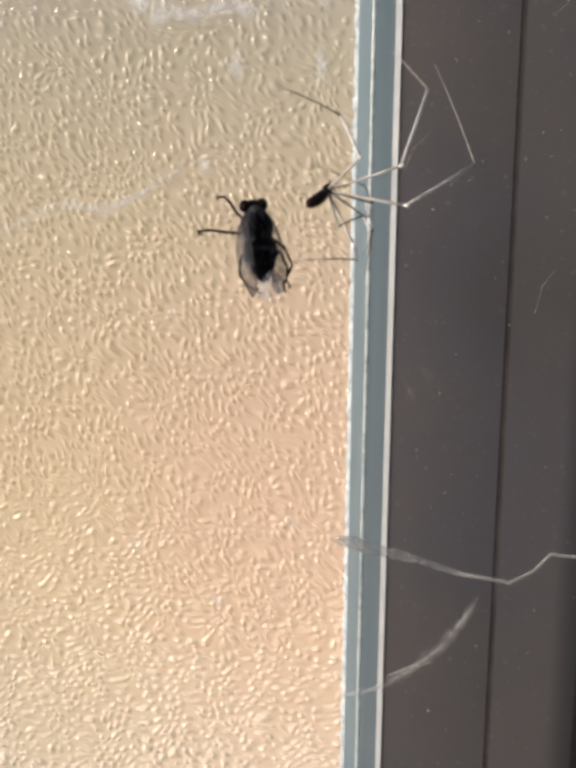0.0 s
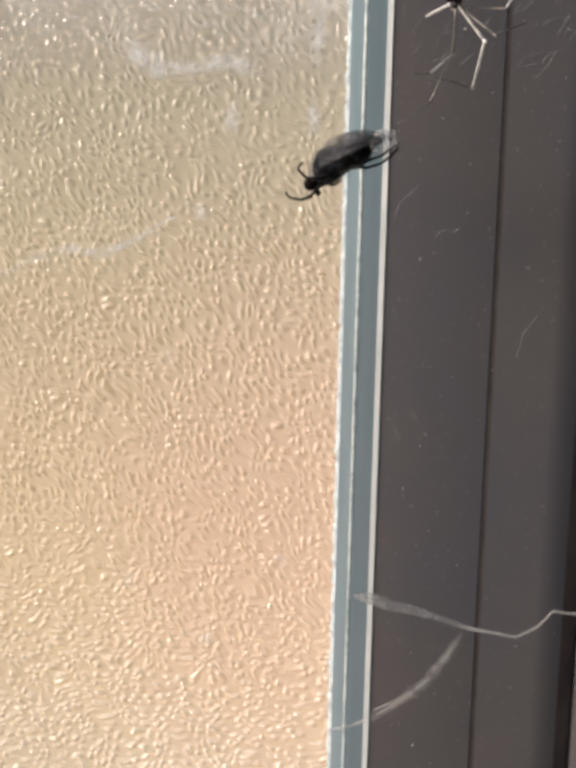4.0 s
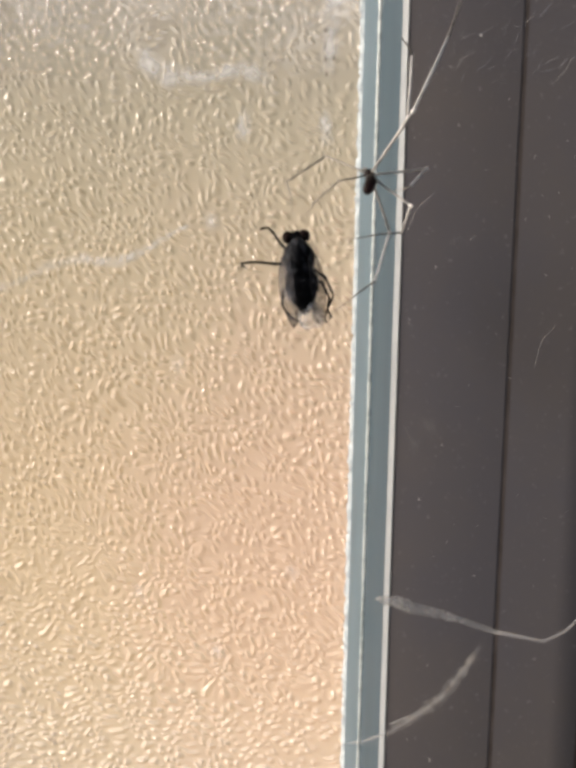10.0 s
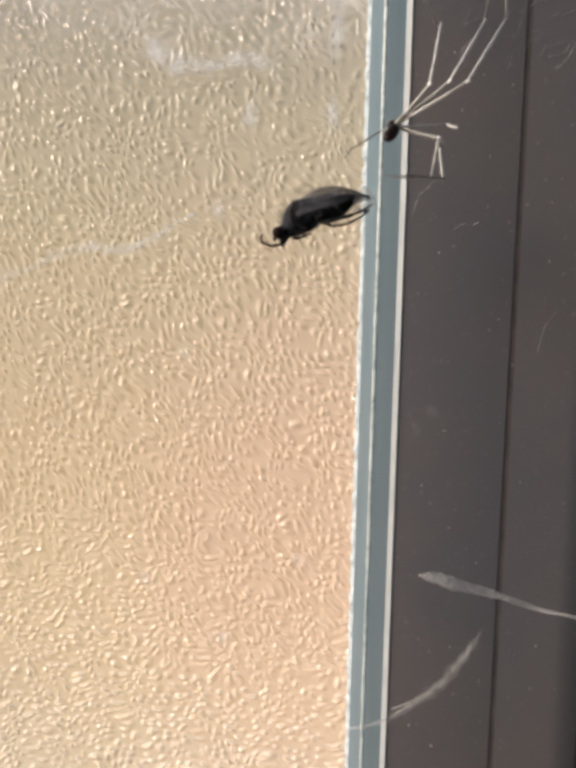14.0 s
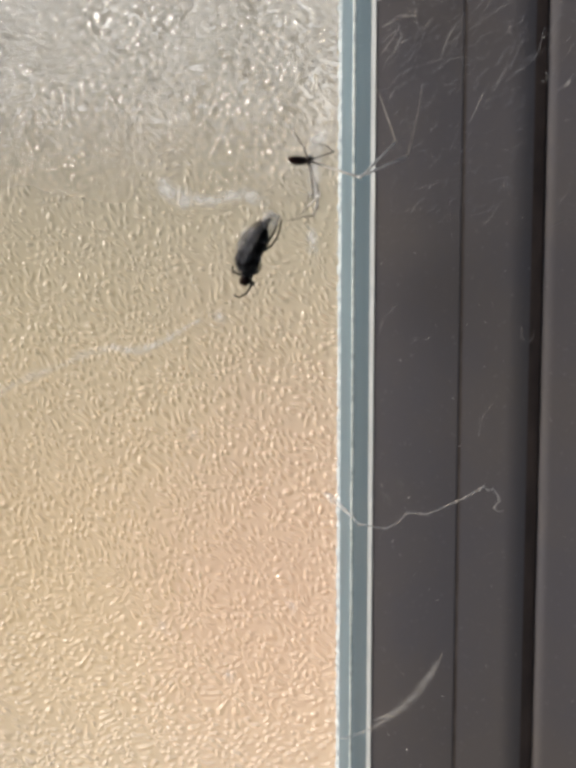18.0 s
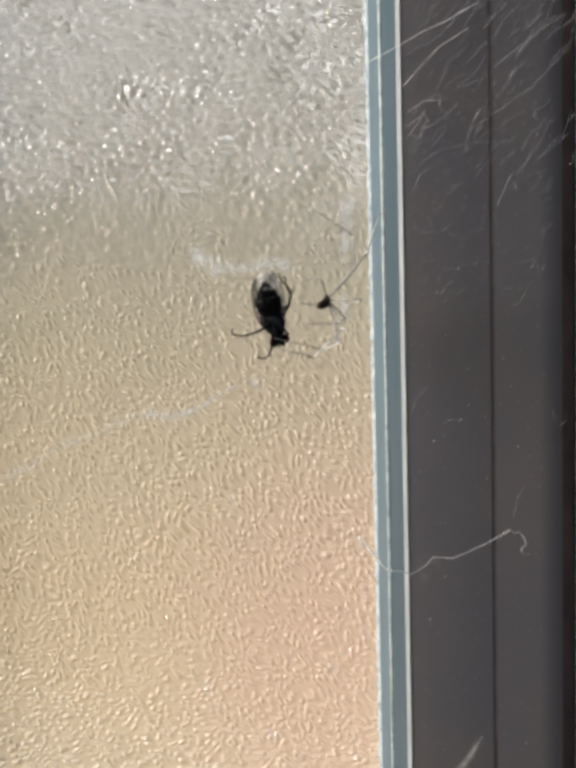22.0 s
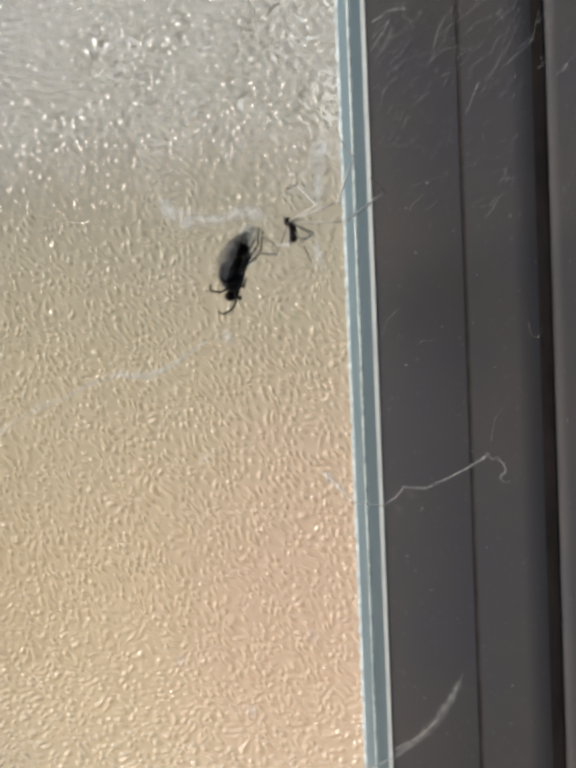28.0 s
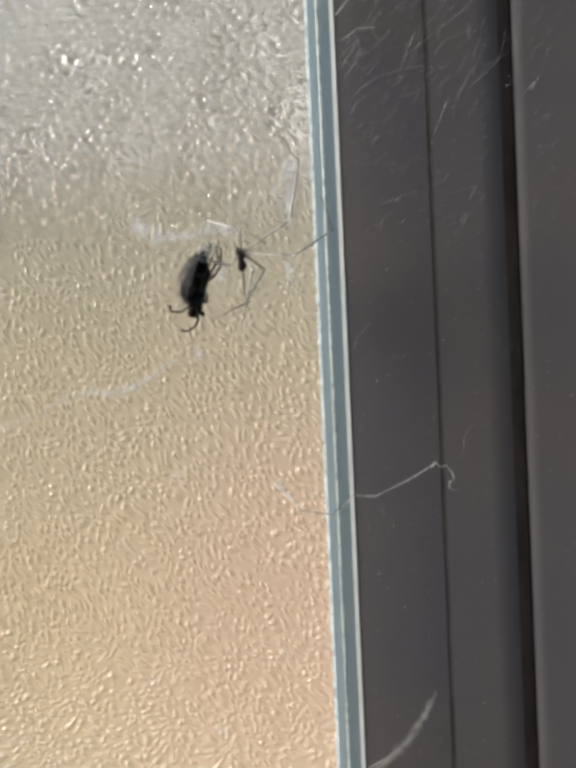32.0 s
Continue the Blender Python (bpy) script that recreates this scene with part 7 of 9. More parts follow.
    walk(tibia, [
        (0, aim((0, 0, 3.9), (0.78, 0.20, -0.59))), (0.5, aim((0, 0, 3.9), (0.90, -0.25, -0.37))), (1, aim((0, 0, 3.9), (0.67, -0.73, -0.15))), (1.5, aim((0, 0, 3.9), (0.45, -0.87, -0.20))),
        (2, aim((0, 0, 3.9), (0.21, -0.95, -0.21))), (2.5, aim((0, 0, 3.9), (0.43, -0.89, -0.17))), (3, aim((0, 0, 3.9), (0.48, -0.71, -0.51))), (4.5, aim((0, 0, 3.9), (0.59, -0.69, -0.43))),
        (6, aim((0, 0, 3.9), (0.68, -0.66, -0.33))), (6.5, aim((0, 0, 3.9), (0.85, -0.37, -0.37))), (7, aim((0, 0, 3.9), (0.87, -0.02, -0.50))), (7.5, aim((0, 0, 3.9), (0.59, -0.70, -0.39))),
        (8, aim((0, 0, 3.9), (0.12, -0.99, 0.08))), (8.5, aim((0, 0, 3.9), (0.24, -0.82, -0.53))), (9, aim((0, 0, 3.9), (0.31, -0.30, -0.90))), (9.5, aim((0, 0, 3.9), (0.46, -0.28, -0.84))),
        (10, aim((0, 0, 3.9), (0.59, -0.26, -0.77))), (10.5, aim((0, 0, 3.9), (0.84, -0.35, -0.41))), (11, aim((0, 0, 3.9), (0.93, -0.37, 0.02))), (11.5, aim((0, 0, 3.9), (0.90, -0.40, -0.20))),
        (12, aim((0, 0, 3.9), (0.82, -0.39, -0.42))), (12.5, aim((0, 0, 3.9), (0.64, -0.63, -0.43))), (13, aim((0, 0, 3.9), (0.42, -0.83, -0.38))), (14.5, aim((0, 0, 3.9), (0.76, -0.34, -0.55))),
        (16, aim((0, 0, 3.9), (0.79, 0.27, -0.54))), (16.5, aim((0, 0, 3.9), (0.52, 0.82, -0.23))), (17, aim((0, 0, 3.9), (0.04, 0.96, 0.27))), (17.5, aim((0, 0, 3.9), (0.13, 0.99, -0.10))),
        (18, aim((0, 0, 3.9), (0.12, 0.85, -0.52))), (18.5, aim((0, 0, 3.9), (0.67, 0.59, -0.44))), (19, aim((0, 0, 3.9), (0.54, -0.73, -0.42))), (19.5, aim((0, 0, 3.9), (0.44, 0.80, -0.40))),
        (20, aim((0, 0, 3.9), (-0.86, 0.48, -0.16))), (20.5, aim((0, 0, 3.9), (-0.81, 0.50, -0.30))), (21, aim((0, 0, 3.9), (-0.74, 0.51, -0.43))), (21.5, aim((0, 0, 3.9), (-0.19, 0.67, -0.72))),
        (22, aim((0, 0, 3.9), (0.28, 0.43, -0.86))), (22.5, aim((0, 0, 3.9), (-0.08, 0.67, -0.73))), (23, aim((0, 0, 3.9), (-0.58, 0.63, -0.52))), (23.5, aim((0, 0, 3.9), (-0.72, 0.34, -0.60))),
        (24, aim((0, 0, 3.9), (-0.73, 0.09, -0.68))), (24.5, aim((0, 0, 3.9), (-0.77, -0.07, -0.64))), (25, aim((0, 0, 3.9), (-0.77, -0.24, -0.59))), (26.5, aim((0, 0, 3.9), (-0.79, -0.17, -0.58))),
        (28, aim((0, 0, 3.9), (-0.81, -0.10, -0.58))), (28.5, aim((0, 0, 3.9), (-0.78, 0.08, -0.63))), (29, aim((0, 0, 3.9), (-0.70, 0.22, -0.68))), (29.5, aim((0, 0, 3.9), (-0.63, 0.15, -0.76))),
        (30, aim((0, 0, 3.9), (-0.56, 0.07, -0.82))), (30.5, aim((0, 0, 3.9), (-0.52, 0.20, -0.83))), (31, aim((0, 0, 3.9), (-0.47, 0.32, -0.83))), (31.5, aim((0, 0, 3.9), (-0.53, 0.08, -0.85))),
        (32, aim((0, 0, 3.9), (-0.52, -0.15, -0.84))),
    ])
    walk(foot, [
        (0, aim((2.43, 0.42, -2.17), (-0.20, 0.60, -0.78))), (0.5, aim((3.45, 0.15, -2.09), (-0.09, 0.99, -0.11))), (1, aim((4.26, -0.03, -1.92), (0.07, 0.78, 0.63))), (1.5, aim((4.43, 0.10, -0.83), (-0.11, 0.83, 0.54))),
        (2, aim((4.47, 0.24, 0.27), (-0.29, 0.85, 0.44))), (2.5, aim((4.23, -1.78, -0.21), (-0.52, 0.80, 0.30))), (3, aim((2.66, -2.30, -0.52), (-0.72, 0.68, 0.14))), (4.5, aim((2.98, -2.20, -0.98), (-0.63, 0.76, 0.17))),
        (6, aim((3.28, -2.09, -1.42), (-0.53, 0.82, 0.19))), (6.5, aim((3.60, -0.74, -1.63), (-0.29, 0.95, -0.12))), (7, aim((3.11, 0.38, -1.78), (0.00, 0.91, -0.41))), (7.5, aim((3.89, -0.21, 0.75), (-0.49, 0.85, -0.20))),
        (8, aim((4.14, -0.27, 3.20), (-0.84, 0.53, 0.07))), (8.5, aim((2.91, -0.96, 1.71), (-0.60, 0.80, -0.06))), (9, aim((1.66, -0.45, 0.11), (-0.26, 0.95, -0.17))), (9.5, aim((2.04, -0.42, -0.27), (-0.36, 0.92, -0.13))),
        (10, aim((2.41, -0.35, -0.63), (-0.45, 0.89, -0.08))), (10.5, aim((3.79, -0.16, -0.90), (-0.60, 0.64, -0.49))), (11, aim((4.99, 0.55, -0.90), (-0.60, 0.23, -0.77))), (11.5, aim((4.40, 0.01, -1.04), (-0.68, 0.51, -0.53))),
        (12, aim((3.70, -0.38, -1.09), (-0.66, 0.72, -0.21))), (12.5, aim((3.79, -0.69, -0.11), (-0.39, 0.92, -0.05))), (13, aim((3.81, -0.78, 0.91), (-0.07, 0.99, 0.12))), (14.5, aim((3.40, 0.16, -0.51), (-0.18, 0.98, 0.03))),
        (16, aim((2.66, 1.17, -1.87), (-0.30, 0.95, -0.07))), (16.5, aim((1.47, 2.00, -3.68), (-0.72, 0.69, 0.06))), (17, aim((0.13, 3.11, -4.75), (-0.96, 0.24, 0.17))), (17.5, aim((0.39, 1.92, -4.37), (-0.82, 0.55, -0.12))),
        (18, aim((0.58, 1.03, -3.34), (-0.52, 0.76, -0.39))), (18.5, aim((1.02, -0.70, -3.58), (-0.59, 0.81, -0.06))), (19, aim((1.14, -2.47, -2.73), (-0.58, 0.77, 0.27))), (19.5, aim((-0.60, -1.21, -3.69), (-0.82, 0.55, 0.12))),
        (20, aim((-2.39, -0.04, -3.98), (-0.96, 0.27, -0.05))), (20.5, aim((-2.10, -0.25, -3.69), (-0.94, 0.33, -0.01))), (21, aim((-1.78, -0.39, -3.37), (-0.92, 0.38, 0.03))), (21.5, aim((-0.54, 0.02, -2.69), (-1.00, 0.04, 0.01))),
        (22, aim((0.72, 0.33, -1.84), (-0.95, -0.30, -0.01))), (22.5, aim((-0.20, -0.03, -2.66), (-0.99, -0.15, 0.03))), (23, aim((-1.11, -0.60, -3.32), (-1.00, 0.00, 0.07))), (23.5, aim((-1.62, -0.31, -2.76), (-0.93, 0.36, 0.04))),
        (24, aim((-2.05, -0.16, -2.08), (-0.74, 0.68, 0.01))), (24.5, aim((-2.37, -0.34, -1.95), (-0.91, 0.22, 0.35))), (25, aim((-2.68, -0.50, -1.81), (-0.76, -0.32, 0.57))), (26.5, aim((-2.62, -0.44, -1.95), (-0.96, 0.17, 0.24))),
        (28, aim((-2.56, -0.38, -2.09), (-0.79, 0.59, -0.18))), (28.5, aim((-2.38, 0.05, -2.04), (-0.83, 0.55, -0.10))), (29, aim((-2.13, 0.45, -1.93), (-0.86, 0.51, -0.02))), (29.5, aim((-2.01, 0.46, -1.49), (-0.96, 0.23, -0.15))),
        (30, aim((-1.89, 0.48, -1.05), (-0.96, -0.06, -0.26))), (30.5, aim((-1.63, 0.51, -1.34), (-0.97, -0.14, -0.21))), (31, aim((-1.36, 0.52, -1.64), (-0.96, -0.22, -0.16))), (31.5, aim((-1.72, 0.35, -1.12), (-0.92, 0.38, -0.04))),
        (32, aim((-2.03, 0.14, -0.58), (-0.53, 0.84, 0.10))),
    ])
    femur, tibia, foot = SPIDER_LEGS[4]
    walk(femur, [
        (0, aim((0, 0, 0), (0.50, -0.42, -0.76))), (0.5, aim((0, 0, 0), (0.41, -0.59, -0.69))), (1, aim((0, 0, 0), (0.31, -0.73, -0.60))), (1.5, aim((0, 0, 0), (0.38, -0.75, -0.55))),
        (2, aim((0, 0, 0), (0.44, -0.75, -0.49))), (2.5, aim((0, 0, 0), (0.49, -0.69, -0.53))), (3, aim((0, 0, 0), (0.54, -0.62, -0.57))), (4.5, aim((0, 0, 0), (0.43, -0.58, -0.69))),
        (6, aim((0, 0, 0), (0.31, -0.52, -0.80))), (6.5, aim((0, 0, 0), (0.60, -0.46, -0.66))), (7, aim((0, 0, 0), (0.83, -0.34, -0.44))), (7.5, aim((0, 0, 0), (0.82, -0.50, -0.28))),
        (8, aim((0, 0, 0), (0.77, -0.63, -0.10))), (8.5, aim((0, 0, 0), (0.79, -0.59, -0.20))), (9, aim((0, 0, 0), (0.79, -0.54, -0.29))), (9.5, aim((0, 0, 0), (0.75, -0.54, -0.38))),
        (10, aim((0, 0, 0), (0.71, -0.53, -0.46))), (10.5, aim((0, 0, 0), (0.72, -0.67, -0.19))), (11, aim((0, 0, 0), (0.67, -0.74, 0.09))), (11.5, aim((0, 0, 0), (0.70, -0.69, -0.19))),
        (12, aim((0, 0, 0), (0.68, -0.58, -0.45))), (12.5, aim((0, 0, 0), (0.75, -0.61, -0.26))), (13, aim((0, 0, 0), (0.79, -0.61, -0.06))), (14.5, aim((0, 0, 0), (0.73, -0.58, -0.36))),
        (16, aim((0, 0, 0), (0.60, -0.49, -0.63))), (16.5, aim((0, 0, 0), (0.62, -0.43, -0.65))), (17, aim((0, 0, 0), (0.65, -0.36, -0.67))), (17.5, aim((0, 0, 0), (0.51, -0.49, -0.71))),
        (18, aim((0, 0, 0), (0.35, -0.61, -0.71))), (18.5, aim((0, 0, 0), (0.30, -0.63, -0.72))), (19, aim((0, 0, 0), (0.25, -0.65, -0.72))), (19.5, aim((0, 0, 0), (0.23, -0.69, -0.69))),
        (20, aim((0, 0, 0), (0.20, -0.72, -0.66))), (20.5, aim((0, 0, 0), (0.24, -0.71, -0.66))), (21, aim((0, 0, 0), (0.29, -0.70, -0.65))), (21.5, aim((0, 0, 0), (0.38, -0.70, -0.60))),
        (22, aim((0, 0, 0), (0.48, -0.69, -0.55))), (22.5, aim((0, 0, 0), (0.31, -0.73, -0.61))), (23, aim((0, 0, 0), (0.12, -0.74, -0.66))), (23.5, aim((0, 0, 0), (0.10, -0.70, -0.70))),
        (24, aim((0, 0, 0), (0.08, -0.66, -0.75))), (24.5, aim((0, 0, 0), (0.00, -0.74, -0.67))), (25, aim((0, 0, 0), (-0.07, -0.81, -0.59))), (26.5, aim((0, 0, 0), (0.08, -0.82, -0.56))),
        (28, aim((0, 0, 0), (0.24, -0.82, -0.52))), (28.5, aim((0, 0, 0), (0.12, -0.66, -0.75))), (29, aim((0, 0, 0), (-0.01, -0.43, -0.90))), (29.5, aim((0, 0, 0), (0.11, -0.63, -0.77))),
        (30, aim((0, 0, 0), (0.22, -0.79, -0.57))), (30.5, aim((0, 0, 0), (0.33, -0.75, -0.57))), (31, aim((0, 0, 0), (0.44, -0.71, -0.55))), (31.5, aim((0, 0, 0), (0.45, -0.75, -0.48))),
        (32, aim((0, 0, 0), (0.46, -0.78, -0.42))),
    ])
    walk(tibia, [
        (0, aim((0, 0, 3.8), (0.98, 0.01, -0.22))), (0.5, aim((0, 0, 3.8), (0.76, -0.59, -0.28))), (1, aim((0, 0, 3.8), (0.33, -0.90, -0.29))), (1.5, aim((0, 0, 3.8), (0.60, -0.55, -0.58))),
        (2, aim((0, 0, 3.8), (0.70, -0.06, -0.71))), (2.5, aim((0, 0, 3.8), (0.82, -0.29, -0.49))), (3, aim((0, 0, 3.8), (0.87, -0.45, -0.20))), (4.5, aim((0, 0, 3.8), (0.76, -0.64, -0.12))),
        (6, aim((0, 0, 3.8), (0.56, -0.83, -0.02))), (6.5, aim((0, 0, 3.8), (0.95, 0.05, -0.31))), (7, aim((0, 0, 3.8), (0.55, 0.76, -0.33))), (7.5, aim((0, 0, 3.8), (0.73, 0.36, -0.57))),
        (8, aim((0, 0, 3.8), (0.64, -0.05, -0.76))), (8.5, aim((0, 0, 3.8), (0.79, 0.05, -0.61))), (9, aim((0, 0, 3.8), (0.89, 0.17, -0.43))), (9.5, aim((0, 0, 3.8), (0.90, 0.08, -0.44))),
        (10, aim((0, 0, 3.8), (0.90, -0.02, -0.43))), (10.5, aim((0, 0, 3.8), (0.86, -0.10, -0.50))), (11, aim((0, 0, 3.8), (0.82, -0.14, -0.55))), (11.5, aim((0, 0, 3.8), (0.85, -0.24, -0.48))),
        (12, aim((0, 0, 3.8), (0.87, -0.31, -0.37))), (12.5, aim((0, 0, 3.8), (0.86, -0.19, -0.47))), (13, aim((0, 0, 3.8), (0.83, -0.06, -0.55))), (14.5, aim((0, 0, 3.8), (0.90, -0.10, -0.43))),
        (16, aim((0, 0, 3.8), (0.94, -0.15, -0.30))), (16.5, aim((0, 0, 3.8), (0.81, 0.44, -0.40))), (17, aim((0, 0, 3.8), (0.35, 0.85, -0.40))), (17.5, aim((0, 0, 3.8), (0.88, 0.11, -0.47))),
        (18, aim((0, 0, 3.8), (0.60, -0.74, -0.30))), (18.5, aim((0, 0, 3.8), (0.57, -0.73, -0.38))), (19, aim((0, 0, 3.8), (0.53, -0.71, -0.47))), (19.5, aim((0, 0, 3.8), (0.55, -0.64, -0.53))),
        (20, aim((0, 0, 3.8), (0.58, -0.57, -0.59))), (20.5, aim((0, 0, 3.8), (0.30, -0.76, -0.58))), (21, aim((0, 0, 3.8), (-0.01, -0.87, -0.50))), (21.5, aim((0, 0, 3.8), (-0.00, -0.97, -0.26))),
        (22, aim((0, 0, 3.8), (-0.02, -1.00, -0.00))), (22.5, aim((0, 0, 3.8), (-0.08, -0.95, -0.30))), (23, aim((0, 0, 3.8), (-0.20, -0.77, -0.61))), (23.5, aim((0, 0, 3.8), (-0.30, -0.76, -0.57))),
        (24, aim((0, 0, 3.8), (-0.40, -0.75, -0.53))), (24.5, aim((0, 0, 3.8), (-0.70, -0.50, -0.51))), (25, aim((0, 0, 3.8), (-0.88, -0.21, -0.43))), (26.5, aim((0, 0, 3.8), (-0.59, -0.45, -0.68))),
        (28, aim((0, 0, 3.8), (-0.21, -0.48, -0.85))), (28.5, aim((0, 0, 3.8), (-0.26, -0.73, -0.63))), (29, aim((0, 0, 3.8), (-0.55, -0.77, -0.33))), (29.5, aim((0, 0, 3.8), (-0.36, -0.79, -0.49))),
        (30, aim((0, 0, 3.8), (-0.35, -0.71, -0.61))), (30.5, aim((0, 0, 3.8), (-0.14, -0.69, -0.71))), (31, aim((0, 0, 3.8), (0.06, -0.60, -0.80))), (31.5, aim((0, 0, 3.8), (0.28, -0.69, -0.66))),
        (32, aim((0, 0, 3.8), (0.48, -0.73, -0.48))),
    ])
    walk(foot, [
        (0, aim((1.51, 1.40, -3.90), (-0.85, -0.53, 0.01))), (0.5, aim((0.78, 0.48, -4.12), (-0.84, -0.52, -0.11))), (1, aim((0.03, -0.47, -4.17), (-0.83, -0.51, -0.24))), (1.5, aim((0.94, 0.15, -3.11), (-0.43, -0.88, -0.22))),
        (2, aim((1.93, 0.32, -1.86), (0.09, -0.99, -0.13))), (2.5, aim((1.69, 0.38, -3.11), (-0.23, -0.97, -0.05))), (3, aim((1.47, 0.05, -4.19), (-0.52, -0.85, 0.03))), (4.5, aim((0.78, 0.17, -4.60), (-0.53, -0.84, 0.10))),
        (6, aim((0.06, 0.35, -4.91), (-0.53, -0.83, 0.18))), (6.5, aim((1.66, 1.21, -3.59), (-0.43, -0.90, -0.00))), (7, aim((3.09, 1.90, -1.85), (-0.32, -0.93, -0.18))), (7.5, aim((2.43, 1.12, -1.90), (-0.10, -0.99, -0.13))),
        (8, aim((1.66, 0.17, -1.82), (0.12, -0.99, -0.06))), (8.5, aim((2.13, 0.46, -2.26), (0.00, -1.00, -0.09))), (9, aim((2.57, 0.73, -2.65), (-0.11, -0.99, -0.11))), (9.5, aim((2.22, 0.72, -2.94), (-0.47, -0.87, -0.12))),
        (10, aim((1.84, 0.70, -3.20), (-0.77, -0.63, -0.12))), (10.5, aim((2.39, 0.03, -2.63), (-0.49, -0.87, -0.08))), (11, aim((2.72, -0.54, -1.90), (-0.14, -0.99, -0.03))), (11.5, aim((2.22, -0.28, -2.84), (-0.12, -0.99, -0.05))),
        (12, aim((1.53, 0.10, -3.64), (-0.10, -0.99, -0.08))), (12.5, aim((2.02, 0.01, -3.02), (-0.29, -0.96, -0.02))), (13, aim((2.40, -0.00, -2.35), (-0.46, -0.89, 0.04))), (14.5, aim((2.01, 0.34, -3.18), (-0.52, -0.85, -0.03))),
        (16, aim((1.37, 0.86, -3.84), (-0.58, -0.81, -0.11))), (16.5, aim((2.31, 1.58, -2.68), (-0.31, -0.94, -0.14))), (17, aim((3.25, 1.53, -1.46), (-0.02, -0.99, -0.16))), (17.5, aim((1.82, 1.32, -2.86), (-0.20, -0.97, -0.15))),
        (18, aim((0.34, 0.39, -4.12), (-0.37, -0.92, -0.15))), (18.5, aim((0.47, 0.52, -3.85), (-0.10, -0.99, -0.12))), (19, aim((0.61, 0.60, -3.55), (0.17, -0.98, -0.08))), (19.5, aim((0.92, 0.52, -3.27), (0.33, -0.93, 0.17))),
        (20, aim((1.23, 0.38, -2.96), (0.46, -0.79, 0.40))), (20.5, aim((0.03, 0.27, -3.24), (-0.07, -0.97, 0.25))), (21, aim((-1.00, -0.40, -3.37), (-0.58, -0.82, 0.01))), (21.5, aim((-0.95, -1.36, -3.96), (-0.57, -0.81, 0.13))),
        (22, aim((-0.53, -2.50, -4.26), (-0.56, -0.79, 0.25))), (22.5, aim((-1.09, -1.08, -3.86), (-0.75, -0.57, 0.33))), (23, aim((-1.05, -0.04, -2.96), (-0.88, -0.31, 0.37))), (23.5, aim((-1.32, 0.02, -3.01), (-0.62, -0.71, 0.34))),
        (24, aim((-1.57, 0.08, -3.04), (-0.21, -0.95, 0.23))), (24.5, aim((-2.24, -0.54, -2.63), (-0.49, -0.70, 0.52))), (25, aim((-2.86, -1.16, -2.16), (-0.66, -0.29, 0.69))), (26.5, aim((-1.94, -0.86, -1.94), (-0.36, -0.79, 0.49))),
        (28, aim((-0.97, -0.54, -1.66), (0.08, -0.99, 0.10))), (28.5, aim((-1.30, 0.18, -2.74), (-0.30, -0.95, 0.10))), (29, aim((-1.66, 1.11, -3.56), (-0.64, -0.76, 0.08))), (29.5, aim((-1.60, 0.06, -3.19), (-0.41, -0.91, -0.00))),
        (30, aim((-1.52, -0.88, -2.60), (-0.15, -0.98, -0.09))), (30.5, aim((-1.09, -0.71, -2.38), (-0.28, -0.95, -0.13))), (31, aim((-0.68, -0.52, -2.12), (-0.40, -0.90, -0.17))), (31.5, aim((-0.16, -0.47, -2.88), (-0.13, -0.93, -0.35))),
        (32, aim((0.58, -0.70, -3.50), (0.15, -0.86, -0.49))),
    ])
    femur, tibia, foot = SPIDER_LEGS[5]
